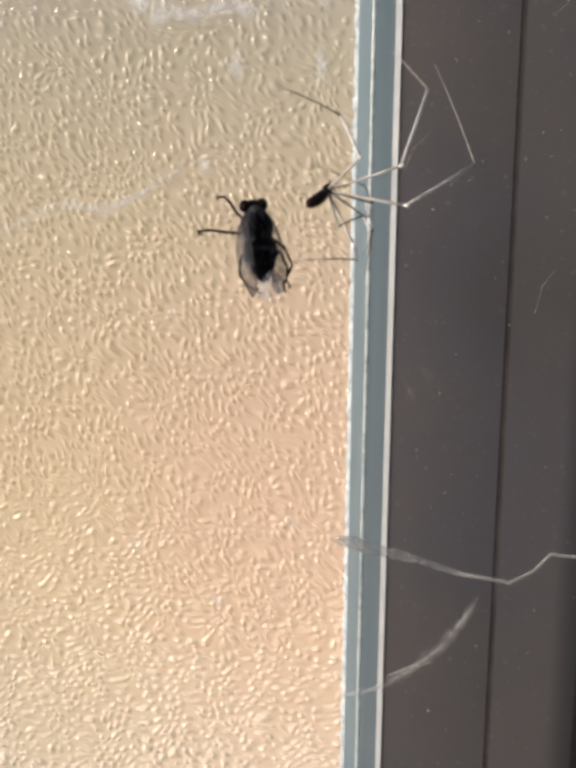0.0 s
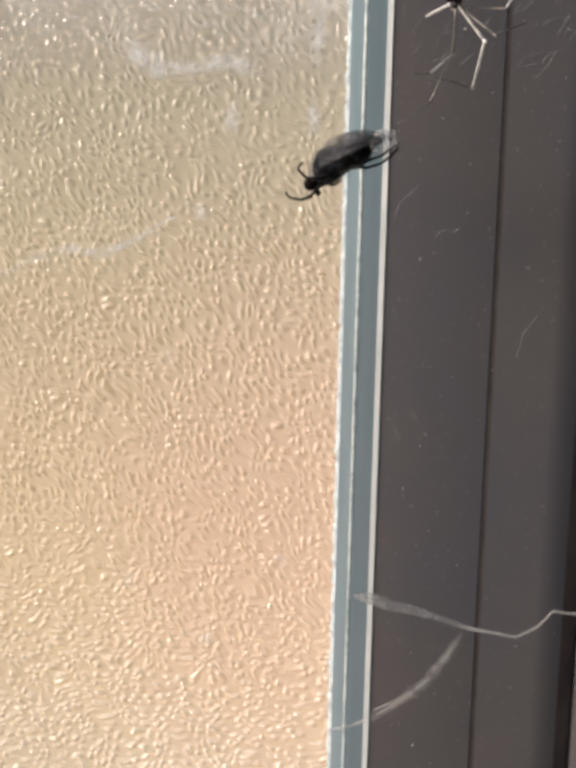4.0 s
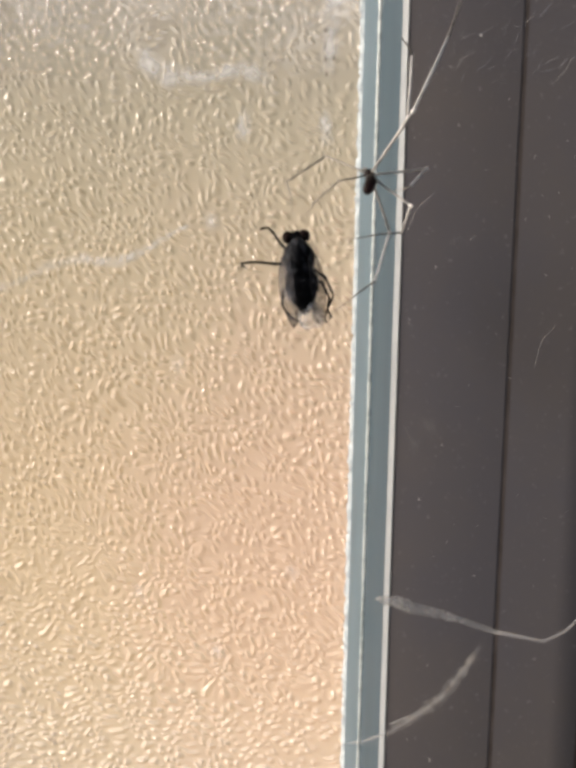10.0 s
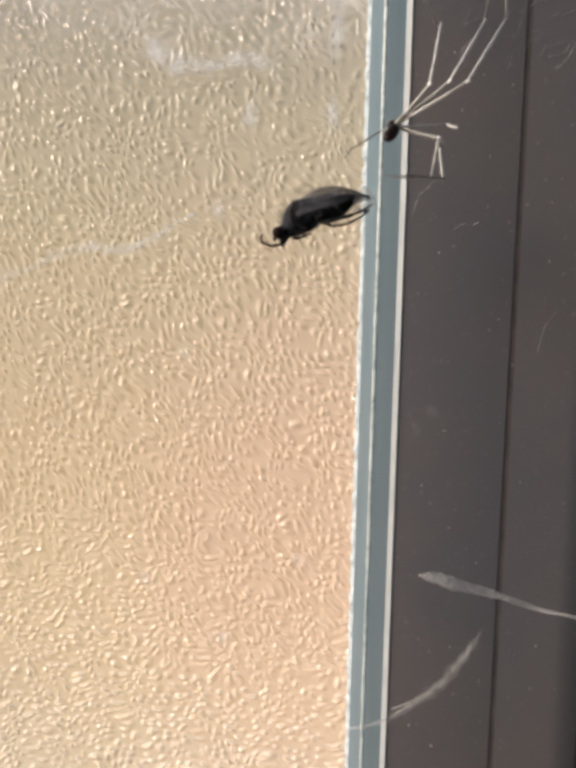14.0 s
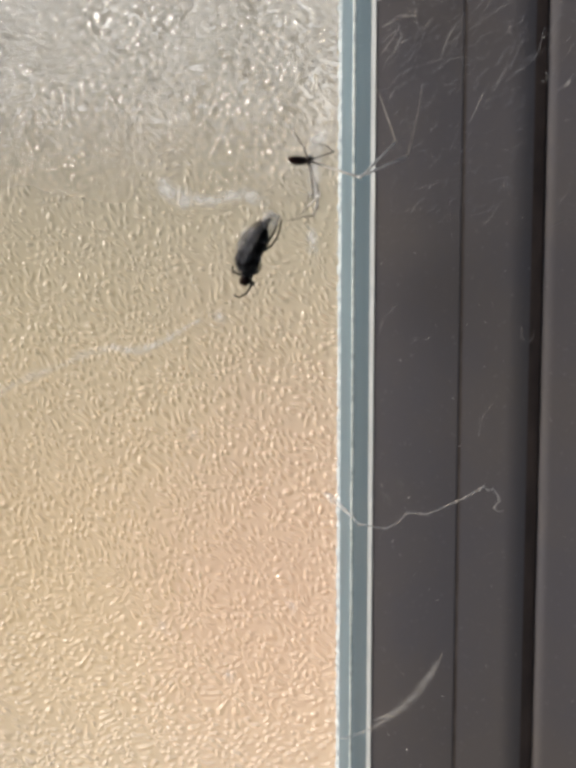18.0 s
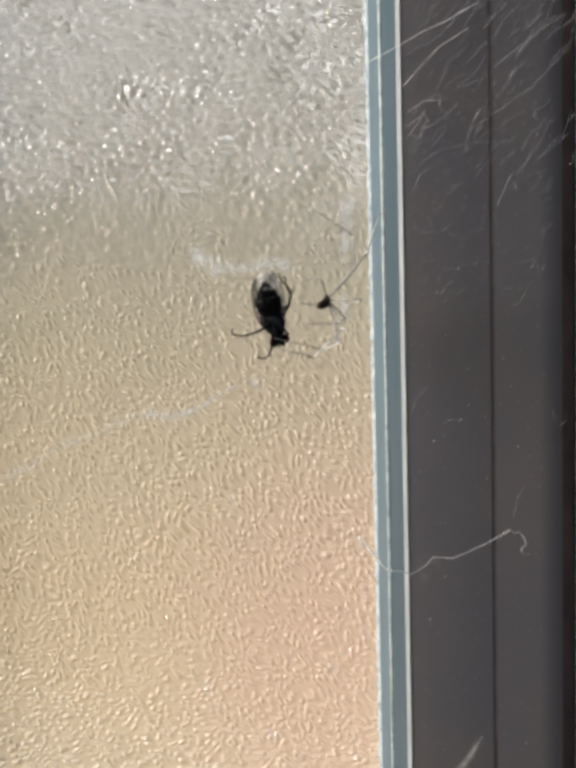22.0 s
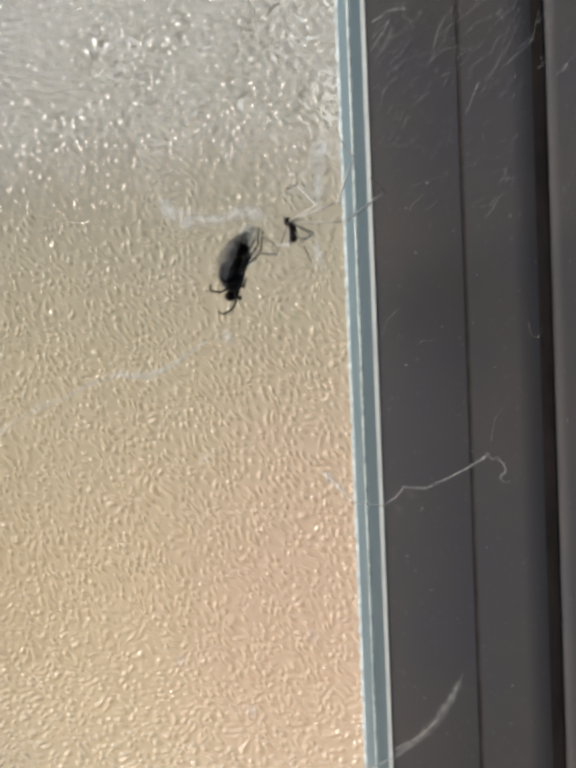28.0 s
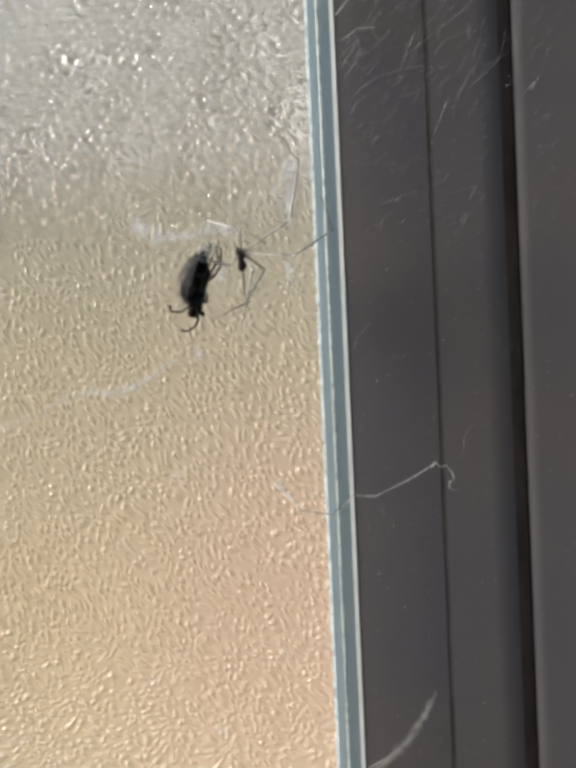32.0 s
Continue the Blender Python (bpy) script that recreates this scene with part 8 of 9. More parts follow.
    walk(femur, [
        (0, aim((0, 0, 0), (0.32, 0.94, -0.12))), (0.5, aim((0, 0, 0), (0.28, 0.84, -0.48))), (1, aim((0, 0, 0), (0.19, 0.62, -0.76))), (1.5, aim((0, 0, 0), (0.19, 0.65, -0.73))),
        (2, aim((0, 0, 0), (0.19, 0.69, -0.70))), (2.5, aim((0, 0, 0), (0.08, 0.79, -0.61))), (3, aim((0, 0, 0), (-0.03, 0.87, -0.50))), (4.5, aim((0, 0, 0), (-0.11, 0.85, -0.51))),
        (6, aim((0, 0, 0), (-0.18, 0.84, -0.51))), (6.5, aim((0, 0, 0), (0.03, 0.86, -0.51))), (7, aim((0, 0, 0), (0.25, 0.84, -0.48))), (7.5, aim((0, 0, 0), (0.42, 0.78, -0.47))),
        (8, aim((0, 0, 0), (0.58, 0.68, -0.45))), (8.5, aim((0, 0, 0), (0.47, 0.67, -0.58))), (9, aim((0, 0, 0), (0.35, 0.63, -0.70))), (9.5, aim((0, 0, 0), (0.27, 0.62, -0.73))),
        (10, aim((0, 0, 0), (0.20, 0.62, -0.76))), (10.5, aim((0, 0, 0), (0.21, 0.69, -0.69))), (11, aim((0, 0, 0), (0.22, 0.77, -0.60))), (11.5, aim((0, 0, 0), (0.34, 0.79, -0.50))),
        (12, aim((0, 0, 0), (0.46, 0.80, -0.38))), (12.5, aim((0, 0, 0), (0.55, 0.81, -0.23))), (13, aim((0, 0, 0), (0.62, 0.78, -0.07))), (14.5, aim((0, 0, 0), (0.41, 0.90, -0.16))),
        (16, aim((0, 0, 0), (0.19, 0.95, -0.24))), (16.5, aim((0, 0, 0), (0.18, 0.93, -0.33))), (17, aim((0, 0, 0), (0.18, 0.89, -0.42))), (17.5, aim((0, 0, 0), (0.05, 0.87, -0.50))),
        (18, aim((0, 0, 0), (-0.09, 0.82, -0.57))), (18.5, aim((0, 0, 0), (-0.12, 0.81, -0.57))), (19, aim((0, 0, 0), (-0.15, 0.80, -0.58))), (19.5, aim((0, 0, 0), (0.08, 1.00, 0.02))),
        (20, aim((0, 0, 0), (0.27, 0.74, 0.62))), (20.5, aim((0, 0, 0), (0.24, 0.77, 0.59))), (21, aim((0, 0, 0), (0.22, 0.80, 0.56))), (21.5, aim((0, 0, 0), (0.29, 0.78, 0.55))),
        (22, aim((0, 0, 0), (0.36, 0.75, 0.55))), (22.5, aim((0, 0, 0), (0.17, 0.84, 0.51))), (23, aim((0, 0, 0), (-0.02, 0.90, 0.44))), (23.5, aim((0, 0, 0), (0.12, 0.80, 0.58))),
        (24, aim((0, 0, 0), (0.25, 0.67, 0.70))), (24.5, aim((0, 0, 0), (0.30, 0.77, 0.57))), (25, aim((0, 0, 0), (0.34, 0.84, 0.43))), (26.5, aim((0, 0, 0), (0.28, 0.95, 0.16))),
        (28, aim((0, 0, 0), (0.19, 0.97, -0.12))), (28.5, aim((0, 0, 0), (0.38, 0.85, -0.37))), (29, aim((0, 0, 0), (0.52, 0.63, -0.58))), (29.5, aim((0, 0, 0), (0.39, 0.70, -0.59))),
        (30, aim((0, 0, 0), (0.25, 0.77, -0.59))), (30.5, aim((0, 0, 0), (0.40, 0.75, -0.53))), (31, aim((0, 0, 0), (0.53, 0.71, -0.46))), (31.5, aim((0, 0, 0), (0.35, 0.86, -0.36))),
        (32, aim((0, 0, 0), (0.15, 0.96, -0.25))),
    ])
    walk(tibia, [
        (0, aim((0, 0, 4.2), (0.70, 0.34, -0.63))), (0.5, aim((0, 0, 4.2), (0.59, 0.71, -0.38))), (1, aim((0, 0, 4.2), (0.39, 0.92, 0.02))), (1.5, aim((0, 0, 4.2), (0.37, 0.93, -0.00))),
        (2, aim((0, 0, 4.2), (0.36, 0.93, -0.02))), (2.5, aim((0, 0, 4.2), (0.02, 0.97, -0.22))), (3, aim((0, 0, 4.2), (-0.28, 0.87, -0.40))), (4.5, aim((0, 0, 4.2), (-0.46, 0.71, -0.53))),
        (6, aim((0, 0, 4.2), (-0.60, 0.49, -0.63))), (6.5, aim((0, 0, 4.2), (-0.23, 0.83, -0.50))), (7, aim((0, 0, 4.2), (0.19, 0.93, -0.31))), (7.5, aim((0, 0, 4.2), (0.65, 0.65, -0.39))),
        (8, aim((0, 0, 4.2), (0.91, 0.18, -0.38))), (8.5, aim((0, 0, 4.2), (0.86, 0.48, -0.17))), (9, aim((0, 0, 4.2), (0.69, 0.72, 0.08))), (9.5, aim((0, 0, 4.2), (0.54, 0.83, 0.14))),
        (10, aim((0, 0, 4.2), (0.37, 0.91, 0.20))), (10.5, aim((0, 0, 4.2), (0.41, 0.91, -0.11))), (11, aim((0, 0, 4.2), (0.41, 0.82, -0.40))), (11.5, aim((0, 0, 4.2), (0.64, 0.69, -0.33))),
        (12, aim((0, 0, 4.2), (0.80, 0.55, -0.25))), (12.5, aim((0, 0, 4.2), (0.89, 0.31, -0.32))), (13, aim((0, 0, 4.2), (0.93, 0.06, -0.35))), (14.5, aim((0, 0, 4.2), (0.69, 0.51, -0.52))),
        (16, aim((0, 0, 4.2), (0.20, 0.81, -0.55))), (16.5, aim((0, 0, 4.2), (0.26, 0.87, -0.42))), (17, aim((0, 0, 4.2), (0.32, 0.90, -0.29))), (17.5, aim((0, 0, 4.2), (0.16, 0.82, -0.55))),
        (18, aim((0, 0, 4.2), (-0.05, 0.63, -0.77))), (18.5, aim((0, 0, 4.2), (-0.34, 0.73, -0.59))), (19, aim((0, 0, 4.2), (-0.60, 0.73, -0.33))), (19.5, aim((0, 0, 4.2), (-0.20, -0.15, -0.97))),
        (20, aim((0, 0, 4.2), (-0.21, -0.97, -0.11))), (20.5, aim((0, 0, 4.2), (-0.14, -0.99, -0.09))), (21, aim((0, 0, 4.2), (-0.05, -1.00, -0.06))), (21.5, aim((0, 0, 4.2), (-0.04, -1.00, -0.08))),
        (22, aim((0, 0, 4.2), (-0.03, -1.00, -0.08))), (22.5, aim((0, 0, 4.2), (-0.05, -0.99, 0.13))), (23, aim((0, 0, 4.2), (0.04, -0.93, 0.37))), (23.5, aim((0, 0, 4.2), (-0.04, -0.96, 0.26))),
        (24, aim((0, 0, 4.2), (-0.07, -0.98, 0.16))), (24.5, aim((0, 0, 4.2), (0.08, -1.00, 0.01))), (25, aim((0, 0, 4.2), (0.24, -0.97, -0.11))), (26.5, aim((0, 0, 4.2), (0.39, -0.52, -0.76))),
        (28, aim((0, 0, 4.2), (0.34, 0.29, -0.89))), (28.5, aim((0, 0, 4.2), (0.61, -0.07, -0.79))), (29, aim((0, 0, 4.2), (0.51, -0.56, -0.65))), (29.5, aim((0, 0, 4.2), (0.79, 0.15, -0.60))),
        (30, aim((0, 0, 4.2), (0.53, 0.79, -0.30))), (30.5, aim((0, 0, 4.2), (0.78, 0.59, -0.21))), (31, aim((0, 0, 4.2), (0.92, 0.38, -0.11))), (31.5, aim((0, 0, 4.2), (0.50, 0.80, -0.33))),
        (32, aim((0, 0, 4.2), (-0.06, 0.90, -0.44))),
    ])
    walk(foot, [
        (0, aim((2.41, 0.95, -2.20), (0.07, -0.96, -0.26))), (0.5, aim((1.46, 0.59, -4.08), (-0.59, -0.80, -0.12))), (1, aim((0.34, -0.09, -5.57), (-0.97, -0.24, 0.08))), (1.5, aim((0.39, 0.11, -5.51), (-0.76, -0.65, -0.02))),
        (2, aim((0.43, 0.32, -5.45), (-0.39, -0.91, -0.12))), (2.5, aim((-0.25, 0.59, -4.84), (-0.26, -0.95, -0.15))), (3, aim((-0.93, 0.78, -4.13), (-0.13, -0.98, -0.17))), (4.5, aim((-1.38, 0.40, -3.53), (-0.07, -0.99, -0.10))),
        (6, aim((-1.79, 0.14, -2.86), (-0.01, -1.00, -0.02))), (6.5, aim((-0.92, 0.59, -3.78), (-0.29, -0.96, 0.02))), (7, aim((0.03, 1.12, -4.47), (-0.55, -0.83, 0.06))), (7.5, aim((1.28, 0.41, -4.11), (-0.63, -0.78, -0.01))),
        (8, aim((2.49, -0.29, -3.60), (-0.69, -0.72, -0.07))), (8.5, aim((1.86, -0.02, -4.68), (-0.44, -0.84, -0.30))), (9, aim((1.18, 0.27, -5.61), (-0.14, -0.86, -0.48))), (9.5, aim((0.81, 0.33, -5.83), (-0.36, -0.79, -0.49))),
        (10, aim((0.42, 0.38, -6.02), (-0.55, -0.68, -0.48))), (10.5, aim((0.53, 0.18, -5.20), (-0.51, -0.76, -0.40))), (11, aim((0.64, 0.06, -4.24), (-0.46, -0.83, -0.31))), (11.5, aim((1.45, 0.47, -4.27), (-0.35, -0.86, -0.38))),
        (12, aim((2.23, 0.87, -4.18), (-0.24, -0.87, -0.44))), (12.5, aim((3.00, 0.79, -3.35), (-0.45, -0.86, -0.24))), (13, aim((3.68, 0.63, -2.45), (-0.63, -0.78, -0.03))), (14.5, aim((2.12, 1.07, -3.03), (-0.56, -0.83, -0.04))),
        (16, aim((0.43, 1.38, -3.46), (-0.49, -0.87, -0.05))), (16.5, aim((0.59, 1.37, -3.96), (-0.47, -0.89, -0.00))), (17, aim((0.76, 1.34, -4.43), (-0.44, -0.90, 0.04))), (17.5, aim((0.43, 0.43, -3.70), (-0.16, -0.98, -0.11))),
        (18, aim((0.06, -0.12, -2.68), (0.14, -0.96, -0.25))), (18.5, aim((-0.86, -0.02, -3.47), (0.09, -1.00, -0.04))), (19, aim((-1.74, 0.39, -4.16), (0.03, -0.98, 0.17))), (19.5, aim((-0.63, 0.75, 0.61), (-0.50, -0.82, 0.29))),
        (20, aim((0.71, 0.59, 5.13), (-0.87, -0.38, 0.32))), (20.5, aim((0.90, 0.83, 5.15), (-0.81, -0.43, 0.41))), (21, aim((1.10, 1.08, 5.13), (-0.74, -0.47, 0.49))), (21.5, aim((1.53, 0.89, 5.01), (-0.76, -0.39, 0.52))),
        (22, aim((1.96, 0.69, 4.87), (-0.78, -0.29, 0.55))), (22.5, aim((1.00, 2.08, 5.40), (-0.60, -0.26, 0.75))), (23, aim((-0.03, 3.47, 5.45), (-0.37, -0.21, 0.90))), (23.5, aim((0.66, 2.09, 5.81), (-0.32, -0.63, 0.71))),
        (24, aim((1.31, 0.65, 5.77), (-0.19, -0.91, 0.36))), (24.5, aim((2.06, 0.96, 5.08), (-0.11, -0.93, 0.36))), (25, aim((2.76, 1.24, 4.26), (-0.03, -0.93, 0.36))), (26.5, aim((2.14, 0.63, 1.61), (0.02, -0.98, 0.18))),
        (28, aim((1.15, 0.61, -1.36), (0.07, -1.00, -0.00))), (28.5, aim((2.32, 0.07, -1.12), (-0.07, -1.00, 0.01))), (29, aim((3.20, -0.37, -0.76), (-0.20, -0.98, 0.01))), (29.5, aim((2.23, -0.58, -2.69), (-0.66, -0.75, -0.06))),
        (30, aim((1.04, 0.25, -4.51), (-0.94, -0.33, -0.12))), (30.5, aim((1.88, 0.40, -4.53), (-0.79, -0.59, -0.15))), (31, aim((2.67, 0.51, -4.47), (-0.57, -0.80, -0.16))), (31.5, aim((1.16, 1.24, -4.20), (-0.47, -0.85, -0.24))),
        (32, aim((-0.43, 1.86, -3.71), (-0.36, -0.88, -0.31))),
    ])
    femur, tibia, foot = SPIDER_LEGS[6]
    walk(femur, [
        (0, aim((0, 0, 0), (0.35, -0.79, -0.50))), (0.5, aim((0, 0, 0), (0.32, -0.75, -0.58))), (1, aim((0, 0, 0), (0.29, -0.70, -0.66))), (1.5, aim((0, 0, 0), (0.24, -0.67, -0.70))),
        (2, aim((0, 0, 0), (0.20, -0.64, -0.74))), (2.5, aim((0, 0, 0), (0.41, -0.56, -0.72))), (3, aim((0, 0, 0), (0.59, -0.46, -0.66))), (4.5, aim((0, 0, 0), (0.63, -0.57, -0.52))),
        (6, aim((0, 0, 0), (0.65, -0.67, -0.36))), (6.5, aim((0, 0, 0), (0.39, -0.76, -0.52))), (7, aim((0, 0, 0), (0.09, -0.77, -0.63))), (7.5, aim((0, 0, 0), (0.00, -0.87, -0.50))),
        (8, aim((0, 0, 0), (-0.09, -0.93, -0.35))), (8.5, aim((0, 0, 0), (-0.21, -0.94, -0.25))), (9, aim((0, 0, 0), (-0.32, -0.93, -0.15))), (9.5, aim((0, 0, 0), (-0.30, -0.94, -0.15))),
        (10, aim((0, 0, 0), (-0.28, -0.95, -0.15))), (10.5, aim((0, 0, 0), (-0.34, -0.93, -0.17))), (11, aim((0, 0, 0), (-0.39, -0.90, -0.19))), (11.5, aim((0, 0, 0), (-0.40, -0.89, -0.23))),
        (12, aim((0, 0, 0), (-0.41, -0.87, -0.27))), (12.5, aim((0, 0, 0), (0.21, -0.95, -0.25))), (13, aim((0, 0, 0), (0.75, -0.65, -0.13))), (14.5, aim((0, 0, 0), (0.70, -0.65, -0.30))),
        (16, aim((0, 0, 0), (0.63, -0.62, -0.47))), (16.5, aim((0, 0, 0), (0.31, -0.82, -0.48))), (17, aim((0, 0, 0), (-0.05, -0.91, -0.42))), (17.5, aim((0, 0, 0), (0.05, -0.99, -0.15))),
        (18, aim((0, 0, 0), (0.14, -0.98, 0.13))), (18.5, aim((0, 0, 0), (0.17, -0.73, -0.67))), (19, aim((0, 0, 0), (0.07, 0.04, -1.00))), (19.5, aim((0, 0, 0), (0.54, -0.64, -0.55))),
        (20, aim((0, 0, 0), (0.52, -0.76, 0.39))), (20.5, aim((0, 0, 0), (0.36, -0.88, 0.31))), (21, aim((0, 0, 0), (0.17, -0.96, 0.21))), (21.5, aim((0, 0, 0), (0.14, -0.94, 0.32))),
        (22, aim((0, 0, 0), (0.11, -0.90, 0.43))), (22.5, aim((0, 0, 0), (0.22, -0.87, 0.44))), (23, aim((0, 0, 0), (0.33, -0.83, 0.46))), (23.5, aim((0, 0, 0), (0.27, -0.91, 0.31))),
        (24, aim((0, 0, 0), (0.20, -0.97, 0.15))), (24.5, aim((0, 0, 0), (0.59, -0.74, 0.32))), (25, aim((0, 0, 0), (0.84, -0.33, 0.42))), (26.5, aim((0, 0, 0), (0.79, -0.60, -0.07))),
        (28, aim((0, 0, 0), (0.49, -0.68, -0.54))), (28.5, aim((0, 0, 0), (0.44, -0.63, -0.64))), (29, aim((0, 0, 0), (0.38, -0.58, -0.72))), (29.5, aim((0, 0, 0), (0.51, -0.61, -0.60))),
        (30, aim((0, 0, 0), (0.62, -0.63, -0.47))), (30.5, aim((0, 0, 0), (0.65, -0.63, -0.43))), (31, aim((0, 0, 0), (0.67, -0.63, -0.39))), (31.5, aim((0, 0, 0), (0.73, -0.66, -0.18))),
        (32, aim((0, 0, 0), (0.75, -0.66, 0.03))),
    ])
    walk(tibia, [
        (0, aim((0, 0, 3.7), (0.68, 0.08, -0.73))), (0.5, aim((0, 0, 3.7), (0.32, -0.66, -0.67))), (1, aim((0, 0, 3.7), (-0.26, -0.95, -0.16))), (1.5, aim((0, 0, 3.7), (-0.08, -0.99, 0.06))),
        (2, aim((0, 0, 3.7), (0.09, -0.96, 0.27))), (2.5, aim((0, 0, 3.7), (0.98, -0.18, -0.05))), (3, aim((0, 0, 3.7), (0.44, 0.89, -0.07))), (4.5, aim((0, 0, 3.7), (0.44, 0.81, -0.38))),
        (6, aim((0, 0, 3.7), (0.28, 0.74, -0.61))), (6.5, aim((0, 0, 3.7), (0.49, -0.23, -0.84))), (7, aim((0, 0, 3.7), (-0.23, -0.89, -0.39))), (7.5, aim((0, 0, 3.7), (-0.51, -0.76, -0.41))),
        (8, aim((0, 0, 3.7), (-0.70, -0.59, -0.39))), (8.5, aim((0, 0, 3.7), (-0.81, -0.45, -0.38))), (9, aim((0, 0, 3.7), (-0.88, -0.31, -0.37))), (9.5, aim((0, 0, 3.7), (-0.89, -0.27, -0.37))),
        (10, aim((0, 0, 3.7), (-0.90, -0.23, -0.36))), (10.5, aim((0, 0, 3.7), (-0.97, -0.12, -0.19))), (11, aim((0, 0, 3.7), (-1.00, 0.01, -0.02))), (11.5, aim((0, 0, 3.7), (-1.00, 0.01, 0.02))),
        (12, aim((0, 0, 3.7), (-1.00, 0.01, 0.06))), (12.5, aim((0, 0, 3.7), (-0.25, -0.61, -0.75))), (13, aim((0, 0, 3.7), (0.60, 0.24, -0.76))), (14.5, aim((0, 0, 3.7), (0.65, 0.47, -0.60))),
        (16, aim((0, 0, 3.7), (0.59, 0.67, -0.45))), (16.5, aim((0, 0, 3.7), (0.14, 0.08, -0.99))), (17, aim((0, 0, 3.7), (-0.63, 0.34, -0.70))), (17.5, aim((0, 0, 3.7), (-0.53, 0.38, -0.76))),
        (18, aim((0, 0, 3.7), (-0.42, 0.50, -0.76))), (18.5, aim((0, 0, 3.7), (-0.10, -0.87, -0.48))), (19, aim((0, 0, 3.7), (-0.19, 0.45, 0.87))), (19.5, aim((0, 0, 3.7), (0.53, -0.53, -0.67))),
        (20, aim((0, 0, 3.7), (-0.52, 0.62, -0.59))), (20.5, aim((0, 0, 3.7), (-0.67, 0.25, -0.70))), (21, aim((0, 0, 3.7), (-0.84, -0.10, -0.53))), (21.5, aim((0, 0, 3.7), (-0.75, 0.09, -0.65))),
        (22, aim((0, 0, 3.7), (-0.63, 0.28, -0.72))), (22.5, aim((0, 0, 3.7), (-0.48, 0.45, -0.75))), (23, aim((0, 0, 3.7), (-0.33, 0.63, -0.70))), (23.5, aim((0, 0, 3.7), (-0.41, 0.39, -0.83))),
        (24, aim((0, 0, 3.7), (-0.50, 0.14, -0.86))), (24.5, aim((0, 0, 3.7), (-0.15, 0.69, -0.71))), (25, aim((0, 0, 3.7), (-0.28, 0.96, 0.04))), (26.5, aim((0, 0, 3.7), (0.43, 0.67, -0.60))),
        (28, aim((0, 0, 3.7), (0.83, -0.33, -0.45))), (28.5, aim((0, 0, 3.7), (0.70, -0.41, -0.58))), (29, aim((0, 0, 3.7), (0.53, -0.50, -0.69))), (29.5, aim((0, 0, 3.7), (0.66, -0.16, -0.74))),
        (30, aim((0, 0, 3.7), (0.68, 0.16, -0.72))), (30.5, aim((0, 0, 3.7), (0.55, 0.16, -0.82))), (31, aim((0, 0, 3.7), (0.41, 0.16, -0.90))), (31.5, aim((0, 0, 3.7), (-0.03, 0.22, -0.97))),
        (32, aim((0, 0, 3.7), (-0.48, 0.24, -0.85))),
    ])
